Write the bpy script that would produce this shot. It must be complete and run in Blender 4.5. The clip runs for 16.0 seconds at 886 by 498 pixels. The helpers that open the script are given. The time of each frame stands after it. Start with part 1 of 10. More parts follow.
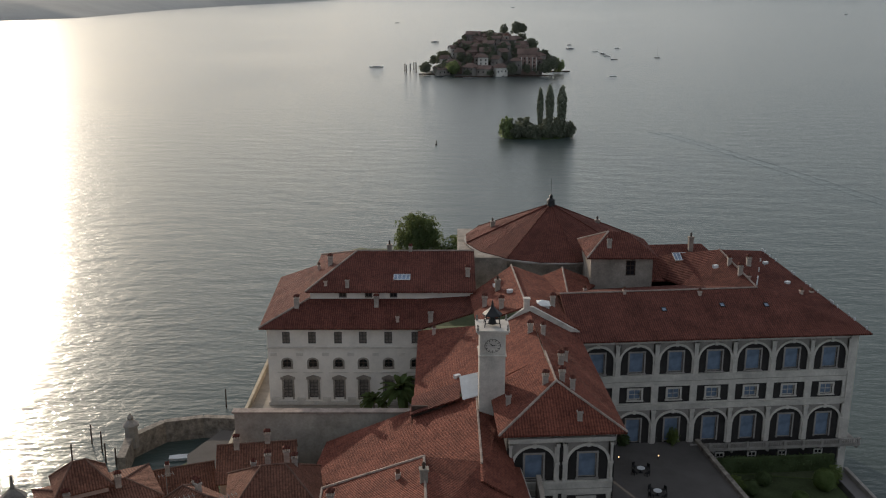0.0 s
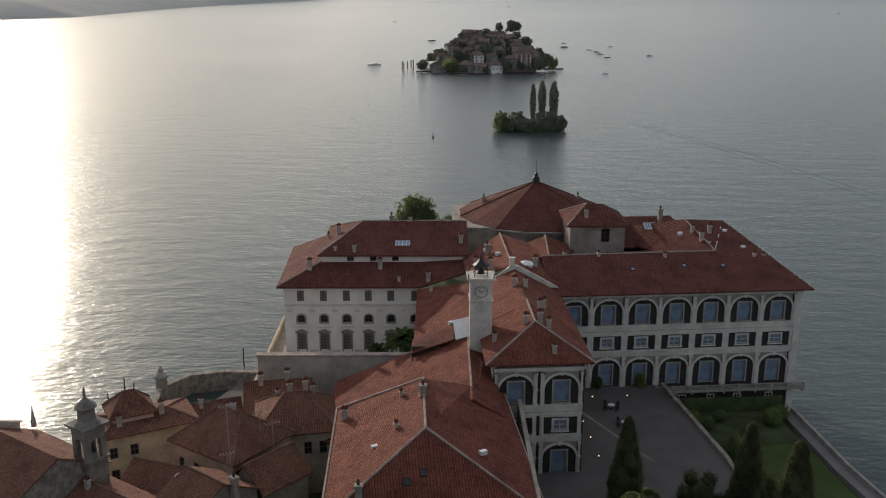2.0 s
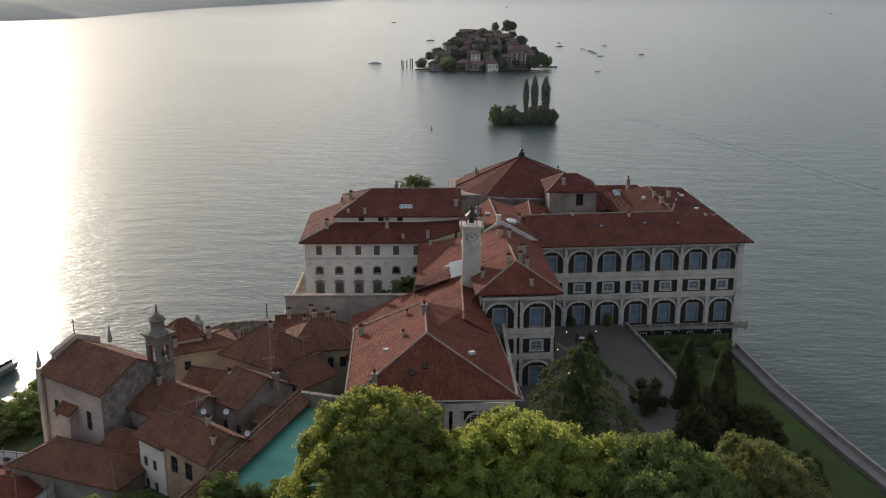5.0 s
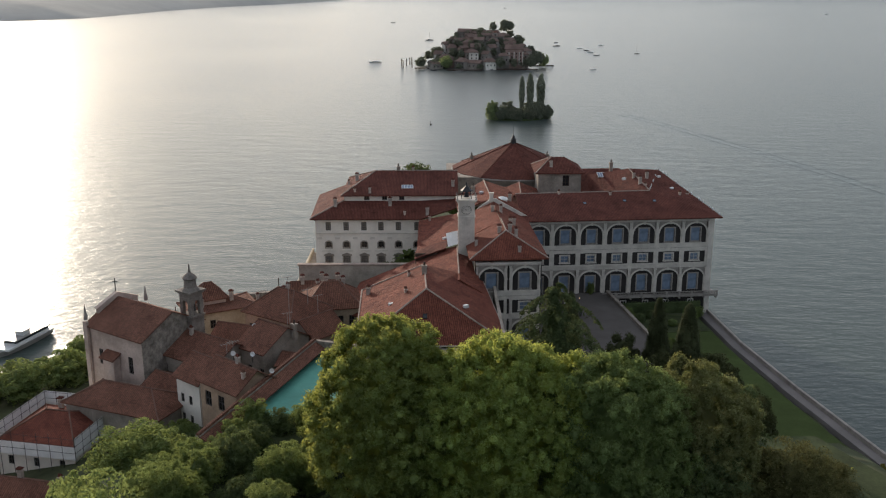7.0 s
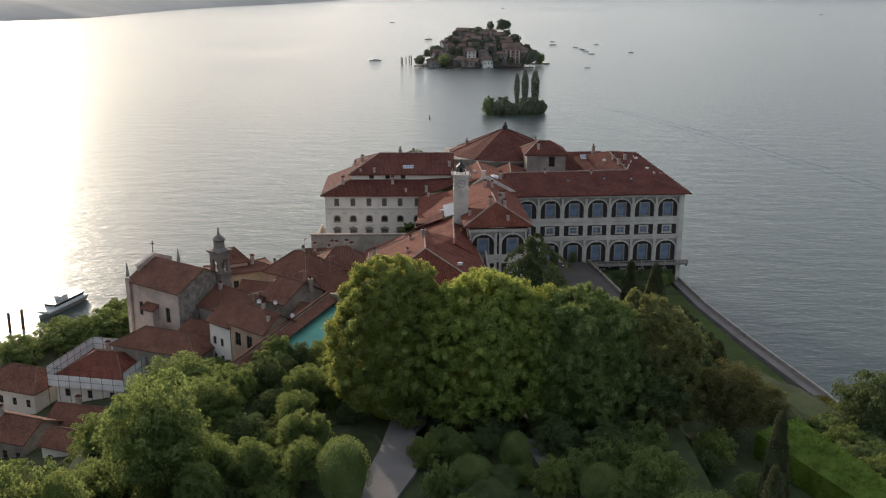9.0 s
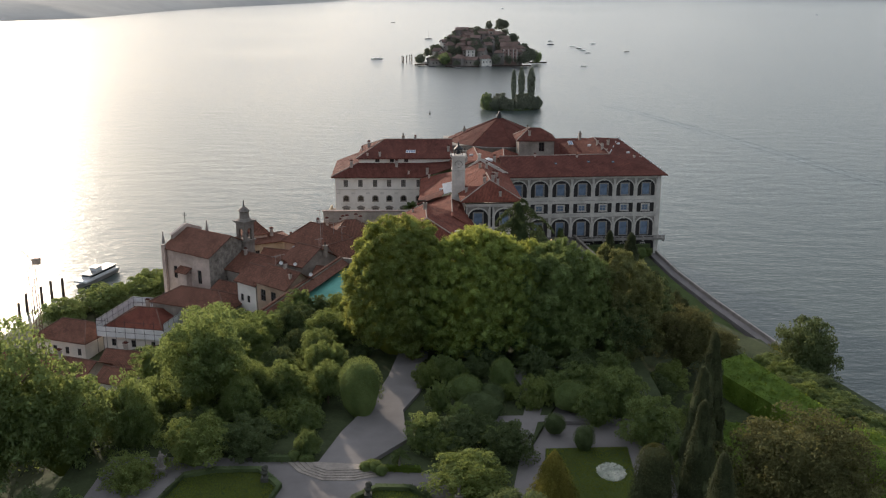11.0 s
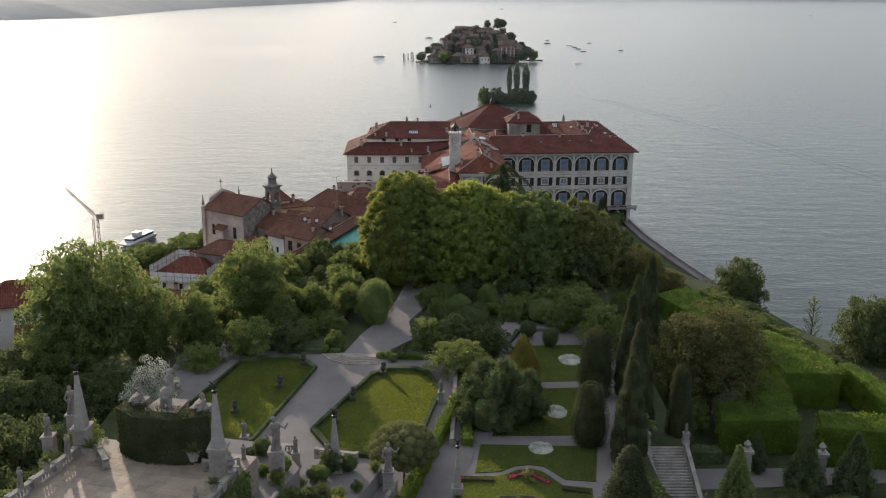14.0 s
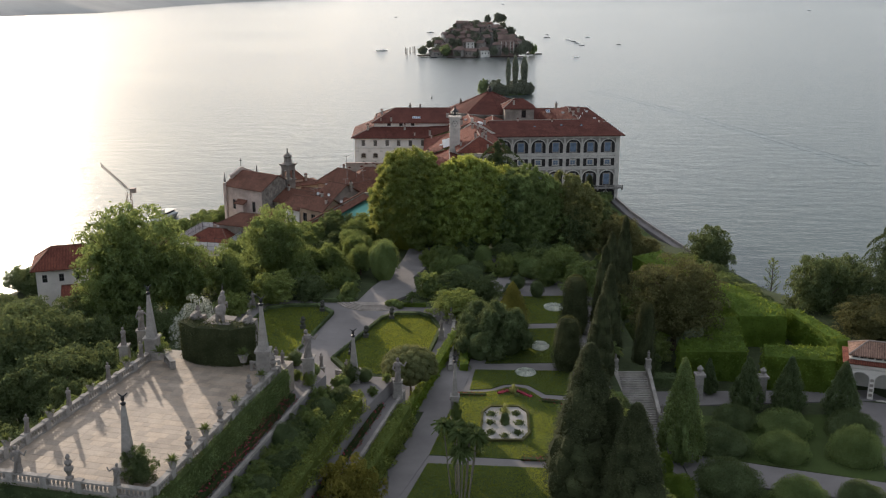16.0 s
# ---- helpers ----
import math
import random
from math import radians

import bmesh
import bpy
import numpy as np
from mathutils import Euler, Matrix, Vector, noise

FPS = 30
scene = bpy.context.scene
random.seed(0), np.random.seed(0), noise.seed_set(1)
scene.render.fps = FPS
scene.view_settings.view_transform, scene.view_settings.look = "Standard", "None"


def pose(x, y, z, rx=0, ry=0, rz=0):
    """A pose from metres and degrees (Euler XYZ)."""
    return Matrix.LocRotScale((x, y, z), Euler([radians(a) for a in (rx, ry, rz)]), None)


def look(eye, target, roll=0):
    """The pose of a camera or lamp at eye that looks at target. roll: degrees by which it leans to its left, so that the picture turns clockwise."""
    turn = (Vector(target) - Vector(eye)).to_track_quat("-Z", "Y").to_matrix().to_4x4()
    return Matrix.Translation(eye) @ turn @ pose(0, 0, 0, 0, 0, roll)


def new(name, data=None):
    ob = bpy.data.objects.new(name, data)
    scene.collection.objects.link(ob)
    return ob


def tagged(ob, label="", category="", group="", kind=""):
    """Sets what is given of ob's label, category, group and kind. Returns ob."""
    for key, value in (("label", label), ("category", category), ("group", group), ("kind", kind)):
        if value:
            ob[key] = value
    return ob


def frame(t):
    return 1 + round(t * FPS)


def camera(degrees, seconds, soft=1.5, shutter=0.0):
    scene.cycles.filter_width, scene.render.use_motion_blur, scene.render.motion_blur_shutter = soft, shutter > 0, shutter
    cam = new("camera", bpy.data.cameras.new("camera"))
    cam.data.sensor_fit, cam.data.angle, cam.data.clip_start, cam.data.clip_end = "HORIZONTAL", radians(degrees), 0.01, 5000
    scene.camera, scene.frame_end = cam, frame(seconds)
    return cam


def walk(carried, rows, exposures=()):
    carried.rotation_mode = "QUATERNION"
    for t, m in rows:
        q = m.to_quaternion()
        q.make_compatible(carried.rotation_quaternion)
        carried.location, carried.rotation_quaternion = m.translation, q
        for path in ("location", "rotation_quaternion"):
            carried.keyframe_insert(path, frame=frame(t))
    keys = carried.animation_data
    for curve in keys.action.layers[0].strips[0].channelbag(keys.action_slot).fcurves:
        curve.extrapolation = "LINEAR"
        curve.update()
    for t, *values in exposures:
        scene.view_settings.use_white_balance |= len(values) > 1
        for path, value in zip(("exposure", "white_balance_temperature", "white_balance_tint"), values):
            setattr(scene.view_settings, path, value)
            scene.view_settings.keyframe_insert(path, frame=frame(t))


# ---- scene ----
PATH = [
    (0.0, -0.00, -0.00, 85.00, 0.00, -15.75, 0.03),
    (0.5, 0.07, -5.40, 84.99, -0.06, -15.76, 0.05),
    (1.0, 0.15, -10.98, 84.99, -0.11, -15.76, 0.06),
    (1.5, 0.17, -16.72, 85.08, -0.15, -15.77, 0.05),
    (2.0, 0.16, -22.42, 85.13, -0.19, -15.78, 0.02),
    (2.5, 0.18, -28.16, 85.14, -0.22, -15.78, -0.02),
    (3.0, 0.16, -33.80, 85.19, -0.25, -15.77, -0.01),
    (3.5, 0.21, -39.23, 85.24, -0.26, -15.76, 0.04),
    (4.0, 0.21, -44.75, 85.23, -0.28, -15.75, 0.10),
    (6.5, 0.46, -71.84, 85.13, -0.32, -15.67, 0.07),
    (7.0, 0.44, -77.66, 85.09, -0.34, -15.67, 0.07),
    (7.5, 0.49, -83.60, 85.07, -0.36, -15.68, 0.07),
    (8.0, 0.57, -89.87, 85.06, -0.37, -15.67, 0.07),
    (8.5, 0.64, -96.63, 85.05, -0.38, -15.65, 0.05),
    (9.0, 0.66, -104.00, 84.95, -0.40, -15.65, 0.02),
    (11.5, 0.62, -137.84, 85.30, -0.40, -15.61, -0.00),
    (12.0, 0.69, -144.61, 85.35, -0.38, -15.60, -0.02),
    (12.5, 0.78, -151.34, 85.36, -0.38, -15.60, -0.03),
    (13.0, 0.84, -158.10, 85.34, -0.38, -15.59, -0.05),
    (13.5, 0.82, -164.96, 85.30, -0.37, -15.58, -0.07),
    (14.0, 0.82, -171.93, 85.30, -0.37, -15.59, -0.08),
    (14.5, 0.79, -178.82, 85.27, -0.37, -15.59, -0.08),
    (15.0, 0.81, -185.66, 85.28, -0.37, -15.63, -0.08),
    (15.5, 0.84, -192.28, 85.21, -0.36, -15.77, -0.06),
    (16.0, 0.89, -198.26, 85.48, -0.29, -15.85, -0.04),
]
cam = camera(49.52, 16.0, soft=1.2)
walk(cam, [(t, pose(x, y, z, 90 + pitch, roll, yaw)) for t, x, y, z, yaw, pitch, roll in PATH],
     exposures=[(0.0, -0.18, 5980, 13), (7.0, 0.2, 5960, 14), (16.0, 0.5, 5960, 15)])

# ---- sky and sun: low sun ahead and to the west ----
SUN_AZ, SUN_EL = -26.0, 13.2
world = bpy.data.worlds.new("sky")
scene.world = world
world.use_nodes = True
wn = world.node_tree
sky = wn.nodes.new("ShaderNodeTexSky")
sky.sky_type = "NISHITA"
sky.sun_disc = False
sky.sun_elevation = radians(SUN_EL)
sky.sun_rotation = radians(SUN_AZ)
sky.air_density, sky.dust_density, sky.ozone_density = 1.0, 1.2, 2.0
# thin haze over the clear sky, brighter towards the sun
toward = Vector((math.sin(radians(SUN_AZ)) * math.cos(radians(SUN_EL)), math.cos(radians(SUN_AZ)) * math.cos(radians(SUN_EL)), math.sin(radians(SUN_EL))))
sky_at = wn.nodes.new("ShaderNodeTexCoord")
near = wn.nodes.new("ShaderNodeVectorMath")
near.operation = "DOT_PRODUCT"
near.inputs[1].default_value = toward
wn.links.new(sky_at.outputs["Generated"], near.inputs[0])
haze = wn.nodes.new("ShaderNodeValToRGB")
haze.color_ramp.elements.new(0.75)
haze.color_ramp.elements.new(0.9)
for e, (p, c) in zip(haze.color_ramp.elements, ((0.3, (0.255, 0.26, 0.245)), (0.72, (0.38, 0.378, 0.35)), (0.9, (0.585, 0.572, 0.525)), (1.0, (0.66, 0.637, 0.575)))):
    e.position, e.color = p, (*c, 1)
wn.links.new(near.outputs["Value"], haze.inputs["Fac"])
lift = wn.nodes.new("ShaderNodeVectorMath")
lift.operation = "SCALE"
lift.inputs["Scale"].default_value = 14.5
wn.links.new(haze.outputs["Color"], lift.inputs[0])
veil = wn.nodes.new("ShaderNodeMix")
veil.data_type, veil.blend_type = "RGBA", "MIX"
veil.inputs[0].default_value = 0.7
wn.links.new(sky.outputs["Color"], veil.inputs[6])
wn.links.new(lift.outputs["Vector"], veil.inputs[7])
bg = wn.nodes["Background"]
bg.inputs["Strength"].default_value = 0.14
wn.links.new(veil.outputs[2], bg.inputs["Color"])
sun_data = bpy.data.lights.new("sun", "SUN")
sun_data.energy, sun_data.angle, sun_data.color = 3.9, radians(0.6), (1.0, 0.83, 0.60)
sun = new("sun", sun_data)
sun.matrix_world = look((math.sin(radians(SUN_AZ)) * 300, math.cos(radians(SUN_AZ)) * 300, math.tan(radians(SUN_EL)) * 300), (0, 0, 0))

# ---- materials ----
def base_mat(name):
    m = bpy.data.materials.new(name)
    m.use_nodes = True
    nt = m.node_tree
    return m, nt, nt.nodes["Principled BSDF"]


def node(nt, kind, **values):
    n = nt.nodes.new(kind)
    for key, v in values.items():
        n.inputs[key].default_value = v
    return n


def ramp(nt, fac, *stops):
    r = nt.nodes.new("ShaderNodeValToRGB")
    while len(r.color_ramp.elements) < len(stops):
        r.color_ramp.elements.new(0.5)
    for e, (p, c) in zip(r.color_ramp.elements, stops):
        e.position, e.color = p, (*c, 1)
    nt.links.new(fac, r.inputs["Fac"])
    return r.outputs["Color"]


def blend(nt, kind, fac, a, b):
    mx = nt.nodes.new("ShaderNodeMix")
    mx.data_type, mx.blend_type = "RGBA", kind
    for sock, v in ((0, fac), (6, a), (7, b)):
        if isinstance(v, bpy.types.NodeSocket):
            nt.links.new(v, mx.inputs[sock])
        else:
            mx.inputs[sock].default_value = v if sock == 0 else (*v, 1)
    return mx.outputs[2]


def tone(c, k):
    return tuple(min(1.0, v * k) for v in c)


def surf(name, color, rough=0.8, spread=0.25, coarse=0.25, fine=6.0, bump=0.15, metal=0.0, by_object=0.0):
    """A worn matt surface: large stains and fine grain on one colour."""
    m, nt, b = base_mat(name)
    tc = nt.nodes.new("ShaderNodeTexCoord")
    big = node(nt, "ShaderNodeTexNoise", Scale=coarse, Detail=6.0, Roughness=0.65)
    small = node(nt, "ShaderNodeTexNoise", Scale=fine, Detail=4.0, Roughness=0.7)
    for n in (big, small):
        nt.links.new(tc.outputs["Object"], n.inputs["Vector"])
    c1 = ramp(nt, big.outputs["Fac"], (0.3, tone(color, 1 - spread)), (0.7, tone(color, 1 + spread)))
    c2 = ramp(nt, small.outputs["Fac"], (0.3, (1 - spread,) * 3), (0.7, (1.0,) * 3))
    out = blend(nt, "MULTIPLY", 0.8, c1, c2)
    if by_object:
        info = nt.nodes.new("ShaderNodeObjectInfo")
        c3 = ramp(nt, info.outputs["Random"], (0.0, (1 - by_object,) * 3), (1.0, (1.0,) * 3))
        out = blend(nt, "MULTIPLY", 1.0, out, c3)
    nt.links.new(out, b.inputs["Base Color"])
    b.inputs["Roughness"].default_value, b.inputs["Metallic"].default_value = rough, metal
    b.inputs["Specular IOR Level"].default_value = 0.5 if rough < 0.7 else 0.12
    if bump:
        bp = node(nt, "ShaderNodeBump", Strength=bump, Distance=0.05)
        nt.links.new(small.outputs["Fac"], bp.inputs["Height"])
        nt.links.new(bp.outputs["Normal"], b.inputs["Normal"])
    return m


def tile_mat(name, color, dark, period=0.36, patch=0.25):
    """Barrel roof tiles running up the slope (UV in metres), with patches of other firings and lichen."""
    m, nt, b = base_mat(name)
    uv = nt.nodes.new("ShaderNodeTexCoord")
    tc = uv.outputs["UV"]
    wave = node(nt, "ShaderNodeTexWave", Scale=math.pi / 10 / period, Distortion=0.6, Detail=2.0)
    wave.bands_direction = "X"
    wave.inputs["Detail Scale"].default_value = 3.0
    rows = node(nt, "ShaderNodeTexWave", Scale=math.pi / 10 / 0.55, Distortion=1.5, Detail=1.0)
    rows.bands_direction, rows.wave_profile = "Y", "SAW"
    vor = node(nt, "ShaderNodeTexVoronoi", Scale=4.6)
    big = node(nt, "ShaderNodeTexNoise", Scale=patch, Detail=5.0, Roughness=0.7)
    spots = node(nt, "ShaderNodeTexNoise", Scale=1.6, Detail=5.0, Roughness=0.8)
    for n in (wave, rows, vor, big, spots):
        nt.links.new(tc, n.inputs["Vector"])
    c1 = ramp(nt, big.outputs["Fac"], (0.3, tone(color, 0.6)), (0.5, color), (0.72, tone(color, 1.3)))
    c2 = blend(nt, "MULTIPLY", 0.42, c1, ramp(nt, vor.outputs["Color"], (0.15, (0.3, 0.28, 0.28)), (0.5, (0.95, 0.95, 0.95)), (0.9, (1.7, 1.6, 1.5))))
    c3 = blend(nt, "MIX", ramp(nt, spots.outputs["Fac"], (0.55, (0, 0, 0)), (0.75, (0.4, 0.4, 0.4))), c2, dark)
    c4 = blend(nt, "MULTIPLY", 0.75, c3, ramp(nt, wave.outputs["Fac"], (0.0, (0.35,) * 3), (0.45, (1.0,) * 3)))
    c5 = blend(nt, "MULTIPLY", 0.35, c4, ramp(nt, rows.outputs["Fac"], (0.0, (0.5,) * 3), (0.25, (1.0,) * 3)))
    nt.links.new(c5, b.inputs["Base Color"])
    b.inputs["Roughness"].default_value = 0.9
    b.inputs["Specular IOR Level"].default_value = 0.1
    bp = node(nt, "ShaderNodeBump", Strength=0.8, Distance=0.1)
    nt.links.new(wave.outputs["Fac"], bp.inputs["Height"])
    nt.links.new(bp.outputs["Normal"], b.inputs["Normal"])
    return m


def leaf_mat(name, color, glow, spread=0.35, through_light=0.35, flowers=None):
    """Foliage: each leaf clump has its own green, thin enough to let low sun through."""
    m, nt, b = base_mat(name)
    geo = nt.nodes.new("ShaderNodeNewGeometry")
    tc = nt.nodes.new("ShaderNodeTexCoord")
    big = node(nt, "ShaderNodeTexNoise", Scale=0.45, Detail=4.0)
    nt.links.new(tc.outputs["Object"], big.inputs["Vector"])
    stops = [(0.0, tone(color, 1 - spread)), (0.6, color), (1.0, tone(color, 1 + spread))]
    if flowers:
        stops = [(0.0, tone(color, 0.8)), (0.66 if flowers[0] < 0.5 else 0.3, color), (0.72 if flowers[0] < 0.5 else 0.4, flowers), (1.0, tone(flowers, 1.1))]
    c = ramp(nt, geo.outputs["Random Per Island"], *stops)
    c = blend(nt, "MULTIPLY", 0.8, c, ramp(nt, big.outputs["Fac"], (0.35, (0.42, 0.48, 0.4)), (0.65, (1.1, 1.1, 1.0))))
    nt.links.new(c, b.inputs["Base Color"])
    b.inputs["Roughness"].default_value = 0.85
    b.inputs["Specular IOR Level"].default_value = 0.08
    tr = nt.nodes.new("ShaderNodeBsdfTranslucent")
    gl = blend(nt, "MIX", 0.5, c, glow)
    nt.links.new(gl, tr.inputs["Color"])
    mix = node(nt, "ShaderNodeMixShader", Fac=through_light)
    nt.links.new(b.outputs[0], mix.inputs[1])
    nt.links.new(tr.outputs[0], mix.inputs[2])
    nt.links.new(mix.outputs[0], nt.nodes["Material Output"].inputs["Surface"])
    return m


def slab_mat(name, color):
    """Worn paving: each slab its own tint, with stains across them."""
    m, nt, b = base_mat(name)
    geo, tc = nt.nodes.new("ShaderNodeNewGeometry"), nt.nodes.new("ShaderNodeTexCoord")
    big = node(nt, "ShaderNodeTexNoise", Scale=0.3, Detail=5.0, Roughness=0.65)
    fine = node(nt, "ShaderNodeTexNoise", Scale=5.0, Detail=4.0)
    nt.links.new(tc.outputs["Object"], big.inputs["Vector"])
    nt.links.new(tc.outputs["Object"], fine.inputs["Vector"])
    c = ramp(nt, geo.outputs["Random Per Island"], (0.0, tone(color, 0.84)), (0.5, color), (1.0, (color[0] * 1.16, color[1] * 1.12, color[2] * 1.06)))
    c = blend(nt, "MULTIPLY", 0.9, c, ramp(nt, big.outputs["Fac"], (0.3, (0.66, 0.64, 0.62)), (0.62, (1.08, 1.06, 1.04))))
    c = blend(nt, "MULTIPLY", 0.7, c, ramp(nt, fine.outputs["Fac"], (0.3, (0.8, 0.8, 0.8)), (0.7, (1.1, 1.1, 1.1))))
    nt.links.new(c, b.inputs["Base Color"])
    b.inputs["Roughness"].default_value = 0.8
    return m


def water_mat():
    """Lake water: dark body under a clear gloss of two ripple sizes, with swell and chop."""
    m, nt, b = base_mat("lake_water")
    nt.nodes.remove(b)
    tc = nt.nodes.new("ShaderNodeTexCoord")
    swell = node(nt, "ShaderNodeTexNoise", Scale=0.10, Detail=3.0, Roughness=0.55)
    chop = node(nt, "ShaderNodeTexNoise", Scale=0.5, Detail=4.0, Roughness=0.62)
    calm = node(nt, "ShaderNodeTexNoise", Scale=0.004, Detail=3.0, Roughness=0.5, Distortion=0.6)
    stretch = node(nt, "ShaderNodeMapping")
    stretch.inputs["Scale"].default_value = (0.55, 1.25, 1.0)
    stretch.inputs["Rotation"].default_value = (0, 0, radians(14))
    nt.links.new(tc.outputs["Object"], stretch.inputs["Vector"])
    far_map = node(nt, "ShaderNodeMapping")
    far_map.inputs["Scale"].default_value = (0.5, 1.6, 1.0)
    nt.links.new(tc.outputs["Object"], far_map.inputs["Vector"])
    nt.links.new(stretch.outputs[0], swell.inputs["Vector"])
    nt.links.new(stretch.outputs[0], chop.inputs["Vector"])
    nt.links.new(far_map.outputs[0], calm.inputs["Vector"])
    b1 = node(nt, "ShaderNodeBump", Strength=0.9, Distance=0.5)
    b2 = node(nt, "ShaderNodeBump", Strength=0.9, Distance=0.3)
    nt.links.new(swell.outputs["Fac"], b1.inputs["Height"])
    nt.links.new(chop.outputs["Fac"], b2.inputs["Height"])
    nt.links.new(b1.outputs["Normal"], b2.inputs["Normal"])
    body = node(nt, "ShaderNodeBsdfDiffuse", Color=(0.05, 0.068, 0.064, 1))
    glaze, fine = (node(nt, "ShaderNodeBsdfGlossy", Color=(0.745, 0.75, 0.74, 1), Roughness=r) for r in (0.14, 0.30))
    glaze.distribution, fine.distribution = "BECKMANN", "GGX"
    nt.links.new(ramp(nt, calm.outputs["Fac"], (0.4, (0.075,) * 3), (0.62, (0.13,) * 3)), glaze.inputs["Roughness"])
    gloss = node(nt, "ShaderNodeMixShader", Fac=0.34)
    fres = node(nt, "ShaderNodeFresnel", IOR=1.333)
    for n in (glaze, fine, fres):
        nt.links.new(b2.outputs["Normal"], n.inputs["Normal"])
    nt.links.new(glaze.outputs[0], gloss.inputs[1])
    nt.links.new(fine.outputs[0], gloss.inputs[2])
    mix = node(nt, "ShaderNodeMixShader")
    nt.links.new(fres.outputs[0], mix.inputs[0])
    nt.links.new(body.outputs[0], mix.inputs[1])
    nt.links.new(gloss.outputs[0], mix.inputs[2])
    nt.links.new(mix.outputs[0], nt.nodes["Material Output"].inputs["Surface"])
    return m


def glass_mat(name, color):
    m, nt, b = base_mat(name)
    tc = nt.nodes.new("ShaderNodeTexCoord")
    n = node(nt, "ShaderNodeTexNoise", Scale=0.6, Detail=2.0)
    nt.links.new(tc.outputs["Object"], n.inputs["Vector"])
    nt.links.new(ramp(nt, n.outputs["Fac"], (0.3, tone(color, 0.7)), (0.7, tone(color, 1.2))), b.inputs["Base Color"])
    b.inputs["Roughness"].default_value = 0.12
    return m


